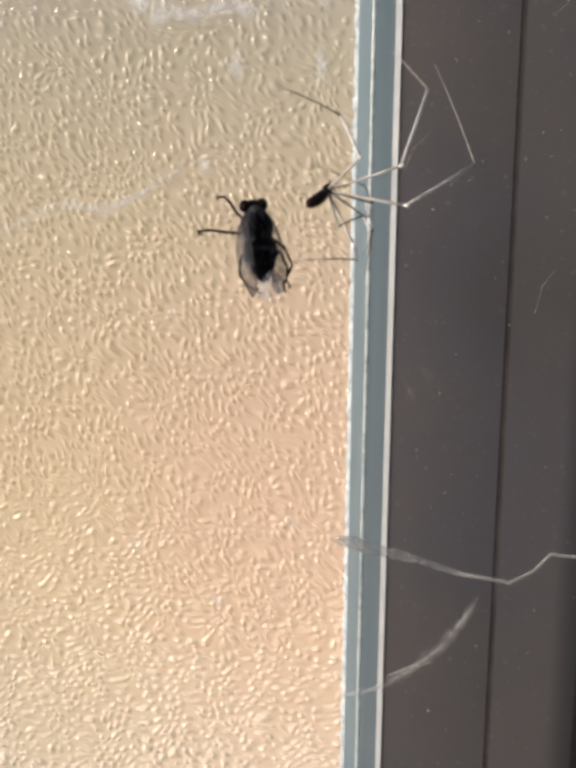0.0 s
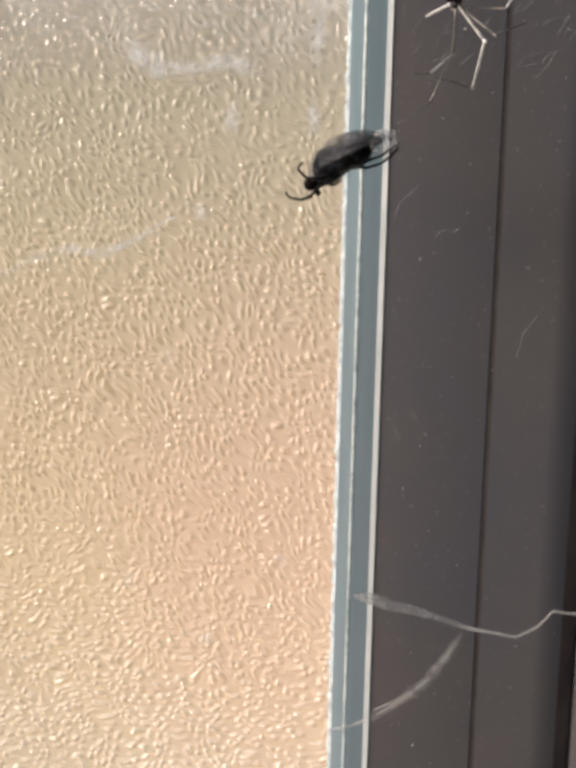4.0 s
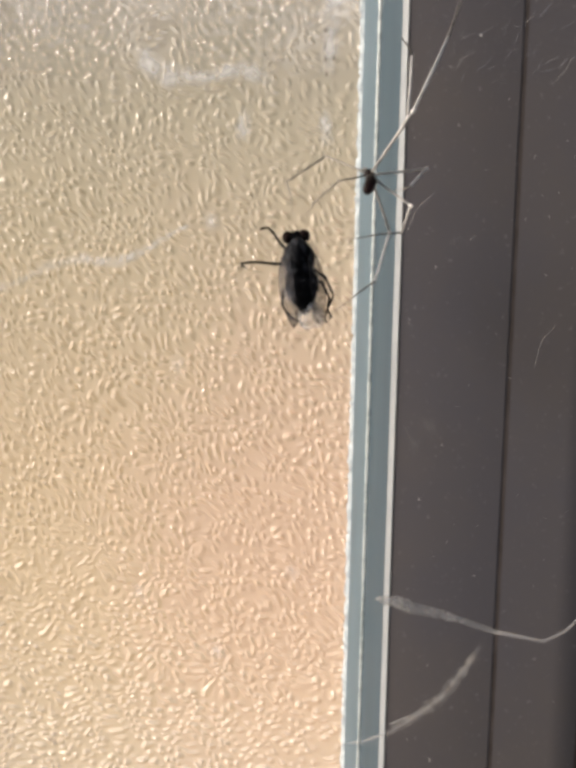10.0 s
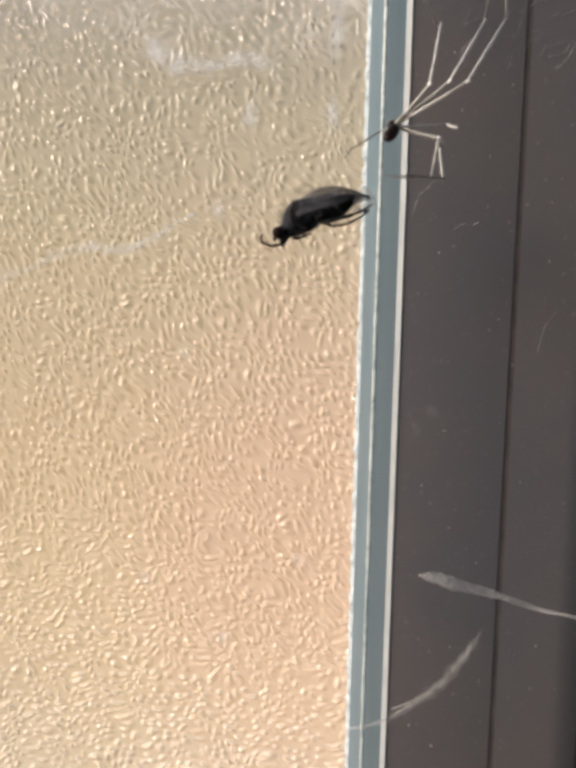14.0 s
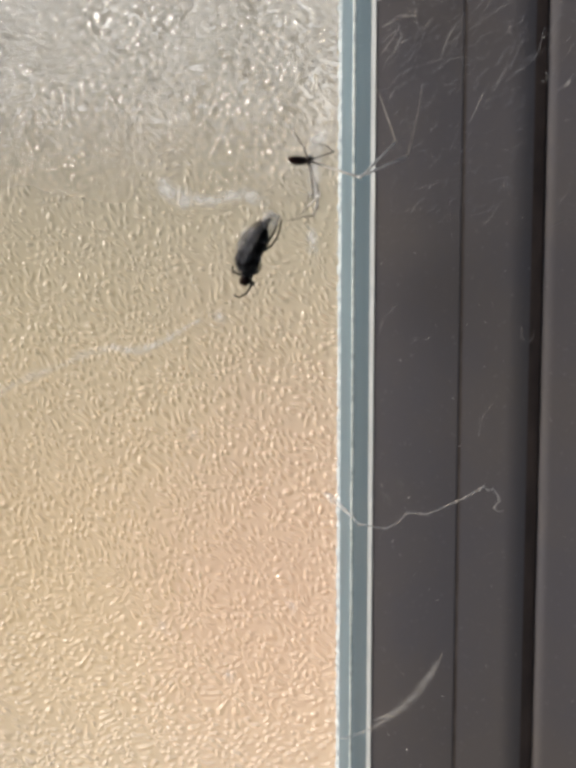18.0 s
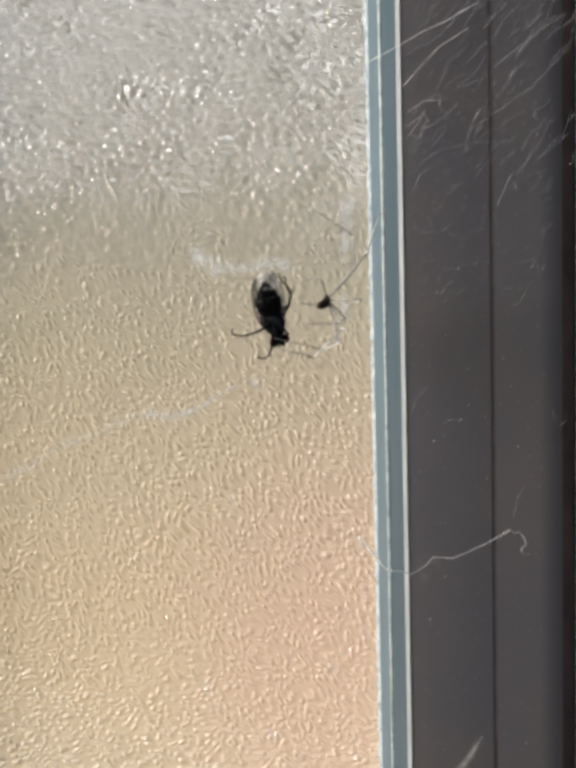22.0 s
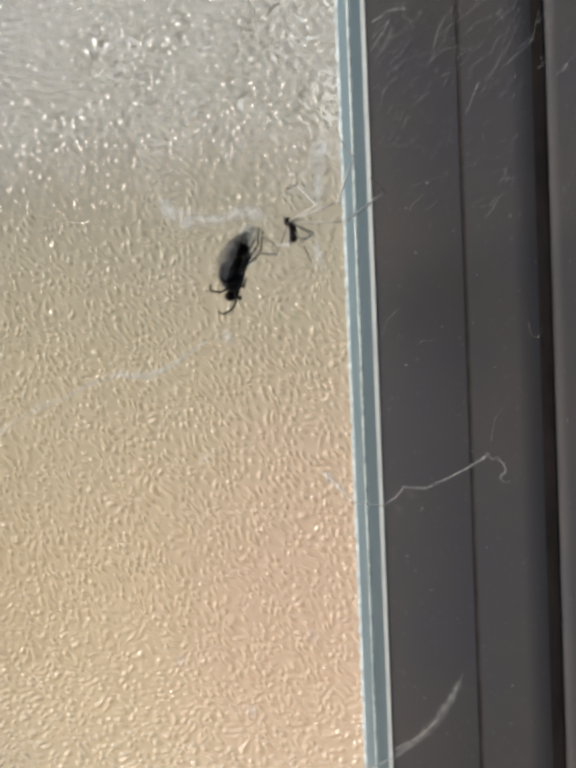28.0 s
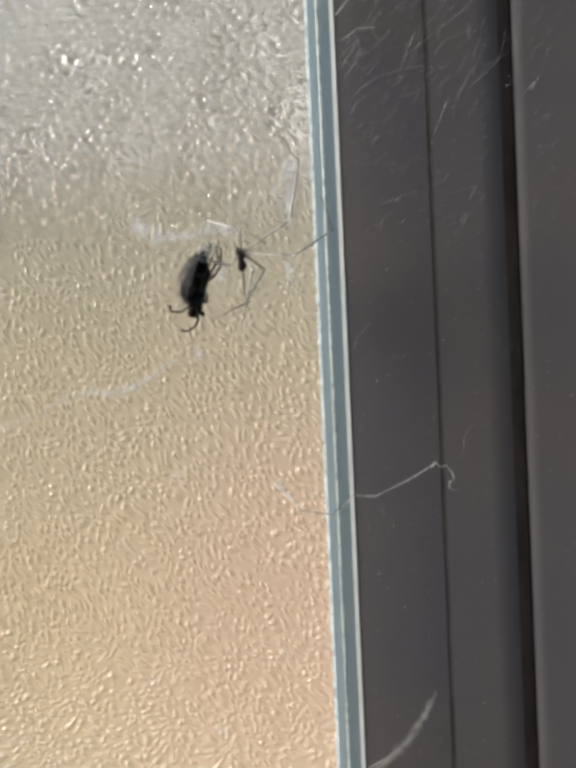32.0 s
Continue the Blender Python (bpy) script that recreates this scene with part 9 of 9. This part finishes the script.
    walk(foot, [
        (0, aim((2.10, -0.40, -1.34), (-0.02, 1.00, -0.08))), (0.5, aim((0.23, -0.31, -2.71), (-0.44, 0.90, 0.09))), (1, aim((-1.10, -1.63, -3.73), (-0.76, 0.60, 0.25))), (1.5, aim((-0.71, -1.36, -4.45), (-0.62, 0.75, -0.23))),
        (2, aim((-0.18, -1.18, -5.00), (-0.31, 0.70, -0.64))), (2.5, aim((2.13, 0.22, -3.93), (-0.16, 0.94, -0.30))), (3, aim((3.97, 0.29, -1.94), (0.03, 0.99, 0.10))), (4.5, aim((3.56, 0.07, -0.91), (0.00, 0.99, 0.13))),
        (6, aim((2.96, -0.25, 0.11), (-0.03, 0.99, 0.15))), (6.5, aim((1.07, -0.13, -1.75), (-0.36, 0.93, -0.08))), (7, aim((-0.83, -0.68, -3.48), (-0.63, 0.72, -0.30))), (7.5, aim((-1.37, -1.23, -3.07), (-0.45, 0.74, -0.50))),
        (8, aim((-1.90, -1.69, -2.59), (-0.25, 0.71, -0.66))), (8.5, aim((-2.29, -1.72, -2.28), (-0.09, 0.75, -0.66))), (9, aim((-2.66, -1.66, -1.95), (0.07, 0.76, -0.64))), (9.5, aim((-2.73, -1.72, -1.81), (-0.15, 0.88, -0.44))),
        (10, aim((-2.78, -1.79, -1.67), (-0.36, 0.91, -0.20))), (10.5, aim((-3.22, -1.95, -1.71), (-0.42, 0.87, -0.24))), (11, aim((-3.63, -2.12, -1.73), (-0.48, 0.83, -0.29))), (11.5, aim((-3.65, -2.08, -1.93), (-0.48, 0.84, -0.26))),
        (12, aim((-3.67, -2.04, -2.13), (-0.47, 0.85, -0.24))), (12.5, aim((-0.72, -1.44, -1.82), (-0.35, 0.93, -0.12))), (13, aim((2.18, 0.17, -1.00), (-0.22, 0.97, 0.00))), (14.5, aim((2.80, 0.29, -1.03), (-0.04, 0.97, 0.22))),
        (16, aim((3.31, 0.11, -1.03), (0.14, 0.89, 0.43))), (16.5, aim((0.74, -0.73, -0.43), (-0.03, 0.87, 0.50))), (17, aim((-1.86, -1.89, -0.01), (-0.19, 0.81, 0.55))), (17.5, aim((-1.30, -1.86, 0.83), (-0.24, 0.84, 0.49))),
        (18, aim((-0.72, -1.56, 1.70), (-0.27, 0.86, 0.42))), (18.5, aim((-0.70, -0.46, -3.27), (-0.88, 0.42, 0.21))), (19, aim((-0.38, 1.30, -6.05), (-0.95, -0.28, -0.13))), (19.5, aim((0.46, -0.27, -2.72), (-0.96, -0.28, 0.05))),
        (20, aim((0.46, -1.02, 2.83), (-0.93, -0.27, 0.24))), (20.5, aim((-0.82, -1.76, 1.80), (-0.94, 0.33, 0.10))), (21, aim((-1.87, -2.55, 0.61), (-0.59, 0.80, -0.07))), (21.5, aim((-1.71, -1.94, 1.12), (-0.62, 0.75, -0.21))),
        (22, aim((-1.45, -1.36, 1.62), (-0.64, 0.69, -0.34))), (22.5, aim((-0.72, -1.04, 2.09), (-0.73, 0.67, -0.15))), (23, aim((0.07, -0.76, 2.52), (-0.79, 0.61, 0.05))), (23.5, aim((-0.45, -1.16, 1.70), (-0.70, 0.71, 0.06))),
        (24, aim((-0.97, -1.50, 0.83), (-0.60, 0.80, 0.08))), (24.5, aim((1.38, -0.36, 2.20), (-0.63, 0.56, 0.54))), (25, aim((3.35, 0.97, 3.10), (-0.49, 0.17, 0.86))), (26.5, aim((2.97, 0.45, 0.02), (-0.71, 0.57, 0.41))),
        (28, aim((1.64, -0.04, -3.05), (-0.64, 0.74, -0.21))), (28.5, aim((0.97, 0.22, -2.88), (-0.50, 0.86, -0.10))), (29, aim((0.32, 0.34, -2.64), (-0.33, 0.94, 0.01))), (29.5, aim((1.14, 0.33, -2.20), (-0.24, 0.97, 0.11))),
        (30, aim((1.92, 0.34, -1.69), (-0.14, 0.97, 0.20))), (30.5, aim((1.68, 0.26, -1.33), (-0.38, 0.92, 0.07))), (31, aim((1.45, 0.12, -0.97), (-0.60, 0.80, -0.06))), (31.5, aim((1.10, -0.48, 0.27), (-0.48, 0.88, 0.06))),
        (32, aim((0.79, -1.18, 1.44), (-0.35, 0.92, 0.18))),
    ])
    femur, tibia, foot = SPIDER_LEGS[7]
    walk(femur, [
        (0, aim((0, 0, 0), (0.46, 0.87, -0.19))), (0.5, aim((0, 0, 0), (0.04, 0.99, -0.14))), (1, aim((0, 0, 0), (-0.38, 0.92, -0.07))), (1.5, aim((0, 0, 0), (-0.30, 0.88, -0.38))),
        (2, aim((0, 0, 0), (-0.20, 0.74, -0.64))), (2.5, aim((0, 0, 0), (-0.14, 0.80, -0.58))), (3, aim((0, 0, 0), (-0.08, 0.85, -0.51))), (4.5, aim((0, 0, 0), (-0.13, 0.83, -0.54))),
        (6, aim((0, 0, 0), (-0.18, 0.80, -0.57))), (6.5, aim((0, 0, 0), (-0.25, 0.89, -0.37))), (7, aim((0, 0, 0), (-0.31, 0.94, -0.15))), (7.5, aim((0, 0, 0), (-0.45, 0.89, -0.02))),
        (8, aim((0, 0, 0), (-0.57, 0.82, 0.10))), (8.5, aim((0, 0, 0), (-0.59, 0.77, 0.25))), (9, aim((0, 0, 0), (-0.59, 0.71, 0.39))), (9.5, aim((0, 0, 0), (-0.68, 0.65, 0.35))),
        (10, aim((0, 0, 0), (-0.76, 0.58, 0.30))), (10.5, aim((0, 0, 0), (-0.76, 0.54, 0.36))), (11, aim((0, 0, 0), (-0.76, 0.50, 0.42))), (11.5, aim((0, 0, 0), (-0.69, 0.59, 0.41))),
        (12, aim((0, 0, 0), (-0.62, 0.68, 0.40))), (12.5, aim((0, 0, 0), (-0.50, 0.82, 0.27))), (13, aim((0, 0, 0), (-0.35, 0.93, 0.13))), (14.5, aim((0, 0, 0), (-0.34, 0.94, 0.01))),
        (16, aim((0, 0, 0), (-0.31, 0.94, -0.10))), (16.5, aim((0, 0, 0), (-0.27, 0.94, 0.18))), (17, aim((0, 0, 0), (-0.21, 0.87, 0.45))), (17.5, aim((0, 0, 0), (0.03, 0.93, 0.37))),
        (18, aim((0, 0, 0), (0.28, 0.93, 0.26))), (18.5, aim((0, 0, 0), (0.16, 0.93, 0.32))), (19, aim((0, 0, 0), (0.03, 0.93, 0.38))), (19.5, aim((0, 0, 0), (0.04, 0.92, 0.39))),
        (20, aim((0, 0, 0), (0.04, 0.91, 0.41))), (20.5, aim((0, 0, 0), (-0.29, 0.96, 0.06))), (21, aim((0, 0, 0), (-0.56, 0.77, -0.31))), (21.5, aim((0, 0, 0), (-0.53, 0.82, -0.20))),
        (22, aim((0, 0, 0), (-0.50, 0.86, -0.09))), (22.5, aim((0, 0, 0), (-0.40, 0.91, 0.04))), (23, aim((0, 0, 0), (-0.29, 0.94, 0.17))), (23.5, aim((0, 0, 0), (-0.36, 0.93, -0.11))),
        (24, aim((0, 0, 0), (-0.41, 0.83, -0.39))), (24.5, aim((0, 0, 0), (-0.06, 0.96, -0.27))), (25, aim((0, 0, 0), (0.29, 0.95, -0.12))), (26.5, aim((0, 0, 0), (0.20, 0.97, -0.12))),
        (28, aim((0, 0, 0), (0.11, 0.99, -0.11))), (28.5, aim((0, 0, 0), (-0.16, 0.97, -0.16))), (29, aim((0, 0, 0), (-0.42, 0.89, -0.20))), (29.5, aim((0, 0, 0), (-0.29, 0.92, -0.26))),
        (30, aim((0, 0, 0), (-0.15, 0.94, -0.31))), (30.5, aim((0, 0, 0), (-0.17, 0.94, -0.31))), (31, aim((0, 0, 0), (-0.19, 0.93, -0.31))), (31.5, aim((0, 0, 0), (-0.19, 0.83, -0.52))),
        (32, aim((0, 0, 0), (-0.17, 0.68, -0.71))),
    ])
    walk(tibia, [
        (0, aim((0, 0, 4.1), (0.37, -0.35, -0.86))), (0.5, aim((0, 0, 4.1), (-0.24, -0.13, -0.96))), (1, aim((0, 0, 4.1), (-0.69, -0.50, -0.53))), (1.5, aim((0, 0, 4.1), (-0.76, 0.09, -0.64))),
        (2, aim((0, 0, 4.1), (-0.62, 0.67, -0.40))), (2.5, aim((0, 0, 4.1), (-0.51, 0.83, -0.22))), (3, aim((0, 0, 4.1), (-0.39, 0.92, -0.02))), (4.5, aim((0, 0, 4.1), (-0.51, 0.85, 0.12))),
        (6, aim((0, 0, 4.1), (-0.62, 0.75, 0.25))), (6.5, aim((0, 0, 4.1), (-0.89, 0.43, -0.15))), (7, aim((0, 0, 4.1), (-0.93, -0.09, -0.36))), (7.5, aim((0, 0, 4.1), (-0.96, -0.10, -0.27))),
        (8, aim((0, 0, 4.1), (-0.97, -0.09, -0.22))), (8.5, aim((0, 0, 4.1), (-0.94, -0.22, -0.27))), (9, aim((0, 0, 4.1), (-0.89, -0.34, -0.30))), (9.5, aim((0, 0, 4.1), (-0.89, -0.38, -0.24))),
        (10, aim((0, 0, 4.1), (-0.89, -0.43, -0.18))), (10.5, aim((0, 0, 4.1), (-0.85, -0.51, -0.12))), (11, aim((0, 0, 4.1), (-0.81, -0.58, -0.06))), (11.5, aim((0, 0, 4.1), (-0.83, -0.54, -0.12))),
        (12, aim((0, 0, 4.1), (-0.85, -0.49, -0.18))), (12.5, aim((0, 0, 4.1), (-0.84, -0.32, -0.44))), (13, aim((0, 0, 4.1), (-0.76, -0.08, -0.65))), (14.5, aim((0, 0, 4.1), (-0.69, 0.20, -0.69))),
        (16, aim((0, 0, 4.1), (-0.59, 0.46, -0.66))), (16.5, aim((0, 0, 4.1), (-0.48, -0.21, -0.85))), (17, aim((0, 0, 4.1), (-0.31, -0.80, -0.52))), (17.5, aim((0, 0, 4.1), (-0.09, -0.54, -0.84))),
        (18, aim((0, 0, 4.1), (0.30, -0.32, -0.90))), (18.5, aim((0, 0, 4.1), (0.40, -0.36, -0.85))), (19, aim((0, 0, 4.1), (0.51, -0.36, -0.79))), (19.5, aim((0, 0, 4.1), (0.21, -0.55, -0.81))),
        (20, aim((0, 0, 4.1), (-0.12, -0.66, -0.74))), (20.5, aim((0, 0, 4.1), (-0.23, -0.37, -0.90))), (21, aim((0, 0, 4.1), (-0.51, -0.23, -0.83))), (21.5, aim((0, 0, 4.1), (-0.47, -0.21, -0.86))),
        (22, aim((0, 0, 4.1), (-0.43, -0.19, -0.88))), (22.5, aim((0, 0, 4.1), (-0.22, -0.28, -0.94))), (23, aim((0, 0, 4.1), (-0.03, -0.41, -0.91))), (23.5, aim((0, 0, 4.1), (-0.64, 0.18, -0.75))),
        (24, aim((0, 0, 4.1), (-0.92, 0.39, 0.03))), (24.5, aim((0, 0, 4.1), (-0.16, 0.71, -0.68))), (25, aim((0, 0, 4.1), (0.66, 0.03, -0.75))), (26.5, aim((0, 0, 4.1), (0.54, 0.14, -0.83))),
        (28, aim((0, 0, 4.1), (0.38, 0.22, -0.90))), (28.5, aim((0, 0, 4.1), (-0.03, 0.33, -0.94))), (29, aim((0, 0, 4.1), (-0.44, 0.20, -0.88))), (29.5, aim((0, 0, 4.1), (-0.27, 0.37, -0.89))),
        (30, aim((0, 0, 4.1), (-0.07, 0.48, -0.88))), (30.5, aim((0, 0, 4.1), (-0.13, 0.47, -0.88))), (31, aim((0, 0, 4.1), (-0.19, 0.45, -0.87))), (31.5, aim((0, 0, 4.1), (-0.11, 0.68, -0.72))),
        (32, aim((0, 0, 4.1), (-0.04, 0.85, -0.52))),
    ])
    walk(foot, [
        (0, aim((2.06, 0.32, 0.23), (-0.83, -0.43, 0.35))), (0.5, aim((-0.76, 0.92, 0.36), (-0.66, -0.69, 0.31))), (1, aim((-3.50, 1.10, 0.50), (-0.41, -0.88, 0.24))), (1.5, aim((-2.66, 0.50, -1.77), (-0.55, -0.82, 0.14))),
        (2, aim((-1.51, -0.06, -3.85), (-0.67, -0.74, 0.03))), (2.5, aim((-1.38, 0.72, -4.47), (-0.49, -0.85, -0.20))), (3, aim((-1.17, 1.70, -4.87), (-0.26, -0.87, -0.42))), (4.5, aim((-1.58, 1.86, -5.06), (-0.32, -0.88, -0.35))),
        (6, aim((-1.98, 2.04, -5.22), (-0.37, -0.88, -0.29))), (6.5, aim((-3.12, 1.75, -3.39), (-0.29, -0.95, -0.13))), (7, aim((-3.81, 1.62, -1.13), (-0.20, -0.98, 0.03))), (7.5, aim((-4.16, 1.44, -1.22), (-0.01, -0.99, -0.14))),
        (8, aim((-4.37, 1.21, -1.28), (0.17, -0.94, -0.30))), (8.5, aim((-4.44, 0.90, -0.52), (0.20, -0.89, -0.41))), (9, aim((-4.45, 0.52, 0.23), (0.23, -0.82, -0.52))), (9.5, aim((-4.66, 0.24, -0.07), (0.28, -0.81, -0.51))),
        (10, aim((-4.83, -0.08, -0.37), (0.33, -0.80, -0.50))), (10.5, aim((-4.99, -0.25, 0.07), (0.34, -0.70, -0.63))), (11, aim((-5.12, -0.42, 0.52), (0.35, -0.58, -0.74))), (11.5, aim((-4.96, -0.01, 0.63), (0.30, -0.68, -0.67))),
        (12, aim((-4.75, 0.37, 0.73), (0.25, -0.77, -0.59))), (12.5, aim((-3.95, 0.73, 0.17), (0.19, -0.89, -0.41))), (13, aim((-3.03, 0.94, -0.43), (0.12, -0.97, -0.22))), (14.5, aim((-2.47, 0.99, -1.39), (0.06, -0.96, -0.29))),
        (16, aim((-1.85, 1.10, -2.29), (0.00, -0.93, -0.35))), (16.5, aim((-2.01, 0.60, 0.43), (0.04, -0.99, -0.14))), (17, aim((-1.86, 0.58, 3.18), (0.07, -0.99, 0.08))), (17.5, aim((-0.21, 0.49, 2.17), (0.01, -1.00, 0.02))),
        (18, aim((1.46, 0.41, 0.99), (-0.06, -1.00, -0.04))), (18.5, aim((1.65, 0.58, 1.31), (0.03, -1.00, -0.02))), (19, aim((1.79, 0.83, 1.60), (0.12, -0.99, -0.00))), (19.5, aim((0.80, 0.48, 2.20), (-0.17, -0.98, 0.03))),
        (20, aim((-0.28, 0.54, 2.73), (-0.45, -0.89, 0.07))), (20.5, aim((-1.37, 0.62, 1.02), (-0.12, -0.99, 0.06))), (21, aim((-2.17, -0.20, -0.75), (0.22, -0.97, 0.04))), (21.5, aim((-2.06, -0.01, -0.51), (0.20, -0.98, 0.02))),
        (22, aim((-1.92, 0.14, -0.26), (0.18, -0.98, 0.00))), (22.5, aim((-1.34, 0.39, 0.59), (0.17, -0.98, 0.04))), (23, aim((-0.71, 0.57, 1.44), (0.17, -0.98, 0.07))), (23.5, aim((-2.19, 0.64, -1.51), (-0.29, -0.92, 0.26))),
        (24, aim((-3.26, 1.63, -4.00), (-0.68, -0.63, 0.38))), (24.5, aim((-0.46, 1.01, -2.84), (-0.34, -0.93, 0.16))), (25, aim((2.46, 0.76, -0.94), (0.08, -0.99, -0.09))), (26.5, aim((1.89, 0.80, -0.97), (0.04, -0.98, -0.17))),
        (28, aim((1.31, 0.81, -1.00), (-0.01, -0.97, -0.25))), (28.5, aim((-0.02, 0.70, -1.25), (0.10, -0.98, -0.17))), (29, aim((-1.31, 0.32, -1.46), (0.21, -0.97, -0.08))), (29.5, aim((-0.69, 0.48, -1.69), (0.21, -0.97, -0.08))),
        (30, aim((-0.05, 0.56, -1.90), (0.21, -0.98, -0.07))), (30.5, aim((-0.23, 0.53, -1.90), (0.05, -0.99, -0.09))), (31, aim((-0.42, 0.50, -1.89), (-0.11, -0.99, -0.10))), (31.5, aim((0.09, 0.20, -2.85), (0.07, -0.99, -0.10))),
        (32, aim((0.62, -0.24, -3.67), (0.25, -0.96, -0.09))),
    ])
    walk(LOOSE, [
        (0, pose(0.00964, -0.06000, 0.01962, 0, 0, 15)),
        (1, pose(0.00969, -0.06000, 0.02022, 0, 0, 15)),
        (2, pose(0.00976, -0.06000, 0.02099, 0, 0, 15)),
        (3, pose(0.00984, -0.06000, 0.01888, 0, 0, 15)),
        (3.5, pose(0.01037, -0.06000, 0.01870, 0, 0, 15)),
        (5.5, pose(0.01040, -0.06000, 0.01909, 0, 0, 15)),
        (6, pose(0.00999, -0.06000, 0.01891, 0, 0, 15)),
        (7, pose(0.01002, -0.06000, 0.01878, 0, 0, 15)),
        (8, pose(0.00992, -0.06000, 0.01863, 0, 0, 15)),
        (9, pose(0.00993, -0.06000, 0.01868, 0, 0, 15)),
        (10, pose(0.01016, -0.06000, 0.01902, 0, 0, 15)),
        (11, pose(0.01005, -0.06000, 0.01897, 0, 0, 15)),
        (12, pose(0.01041, -0.06000, 0.01863, 0, 0, 15)),
        (13, pose(0.01076, -0.06000, 0.01861, 0, 0, 15)),
        (13.5, pose(0.01148, -0.06000, 0.01875, 0, 0, 15)),
        (15.5, pose(0.01196, -0.06000, 0.01961, 0, 0, 15)),
        (16, pose(0.01101, -0.06000, 0.02009, 0, 0, 15)),
        (16.5, pose(0.01124, -0.06000, 0.02118, 0, 0, 15)),
        (16.8, pose(0.01004, -0.06000, 0.02119, 0, 0, 15)),
        (17.2, pose(0.00922, -0.06000, 0.02086, 0, 0, 15)),
        (17.6, pose(0.00833, -0.06000, 0.02281, 0, 0, 15)),
        (18, pose(0.00719, -0.06000, 0.02275, 0, 0, 15)),
        (18.5, pose(0.00644, -0.06000, 0.02317, 0, 0, 15)),
        (19, pose(0.00715, -0.06000, 0.02396, 0, 0, 15)),
        (19.5, pose(0.00677, -0.06000, 0.02550, 0, 0, 15)),
        (20, pose(0.00745, -0.06000, 0.02647, 0, 0, 15)),
        (20.5, pose(0.00730, -0.06000, 0.02754, 0, 0, 15)),
        (21, pose(0.00745, -0.06000, 0.02849, 0, 0, 15)),
        (21.5, pose(0.00711, -0.06000, 0.02840, 0, 0, 15)),
        (22, pose(0.00718, -0.06000, 0.02769, 0, 0, 15)),
        (22.5, pose(0.00666, -0.06000, 0.02616, 0, 0, 15)),
        (23, pose(0.00698, -0.06000, 0.02455, 0, 0, 15)),
        (24, pose(0.00798, -0.06000, 0.02468, 0, 0, 15)),
        (25, pose(0.00747, -0.06000, 0.02592, 0, 0, 15)),
        (25.5, pose(0.00754, -0.06000, 0.02590, 0, 0, 15)),
        (27.5, pose(0.00798, -0.06000, 0.02322, 0, 0, 15)),
        (28, pose(0.00812, -0.06000, 0.02287, 0, 0, 15)),
        (29, pose(0.00810, -0.06000, 0.02287, 0, 0, 15)),
        (30, pose(0.00807, -0.06000, 0.02330, 0, 0, 15)),
        (31, pose(0.00747, -0.06000, 0.02270, 0, 0, 15)),
        (32, pose(0.00731, -0.06000, 0.02324, 0, 0, 15)),
    ])
    walk(LOOSE_TAIL, [
        (0, pose(-0.0012, 0, 0.00022, 0, 0, 0)),
        (13, pose(-0.0012, 0, 0.00022, 0, 0, 0)),
        (16.3, pose(-0.0012, 0, 0.00022, 0, 0, 0)),
        (17.6, pose(-0.0012, 0, 0.00022, 0, 0, -55)),
        (19, pose(-0.0012, 0, 0.00022, 0, 0, -68)),
        (32, pose(-0.0012, 0, 0.00022, 0, 0, -70)),
    ])


motions()
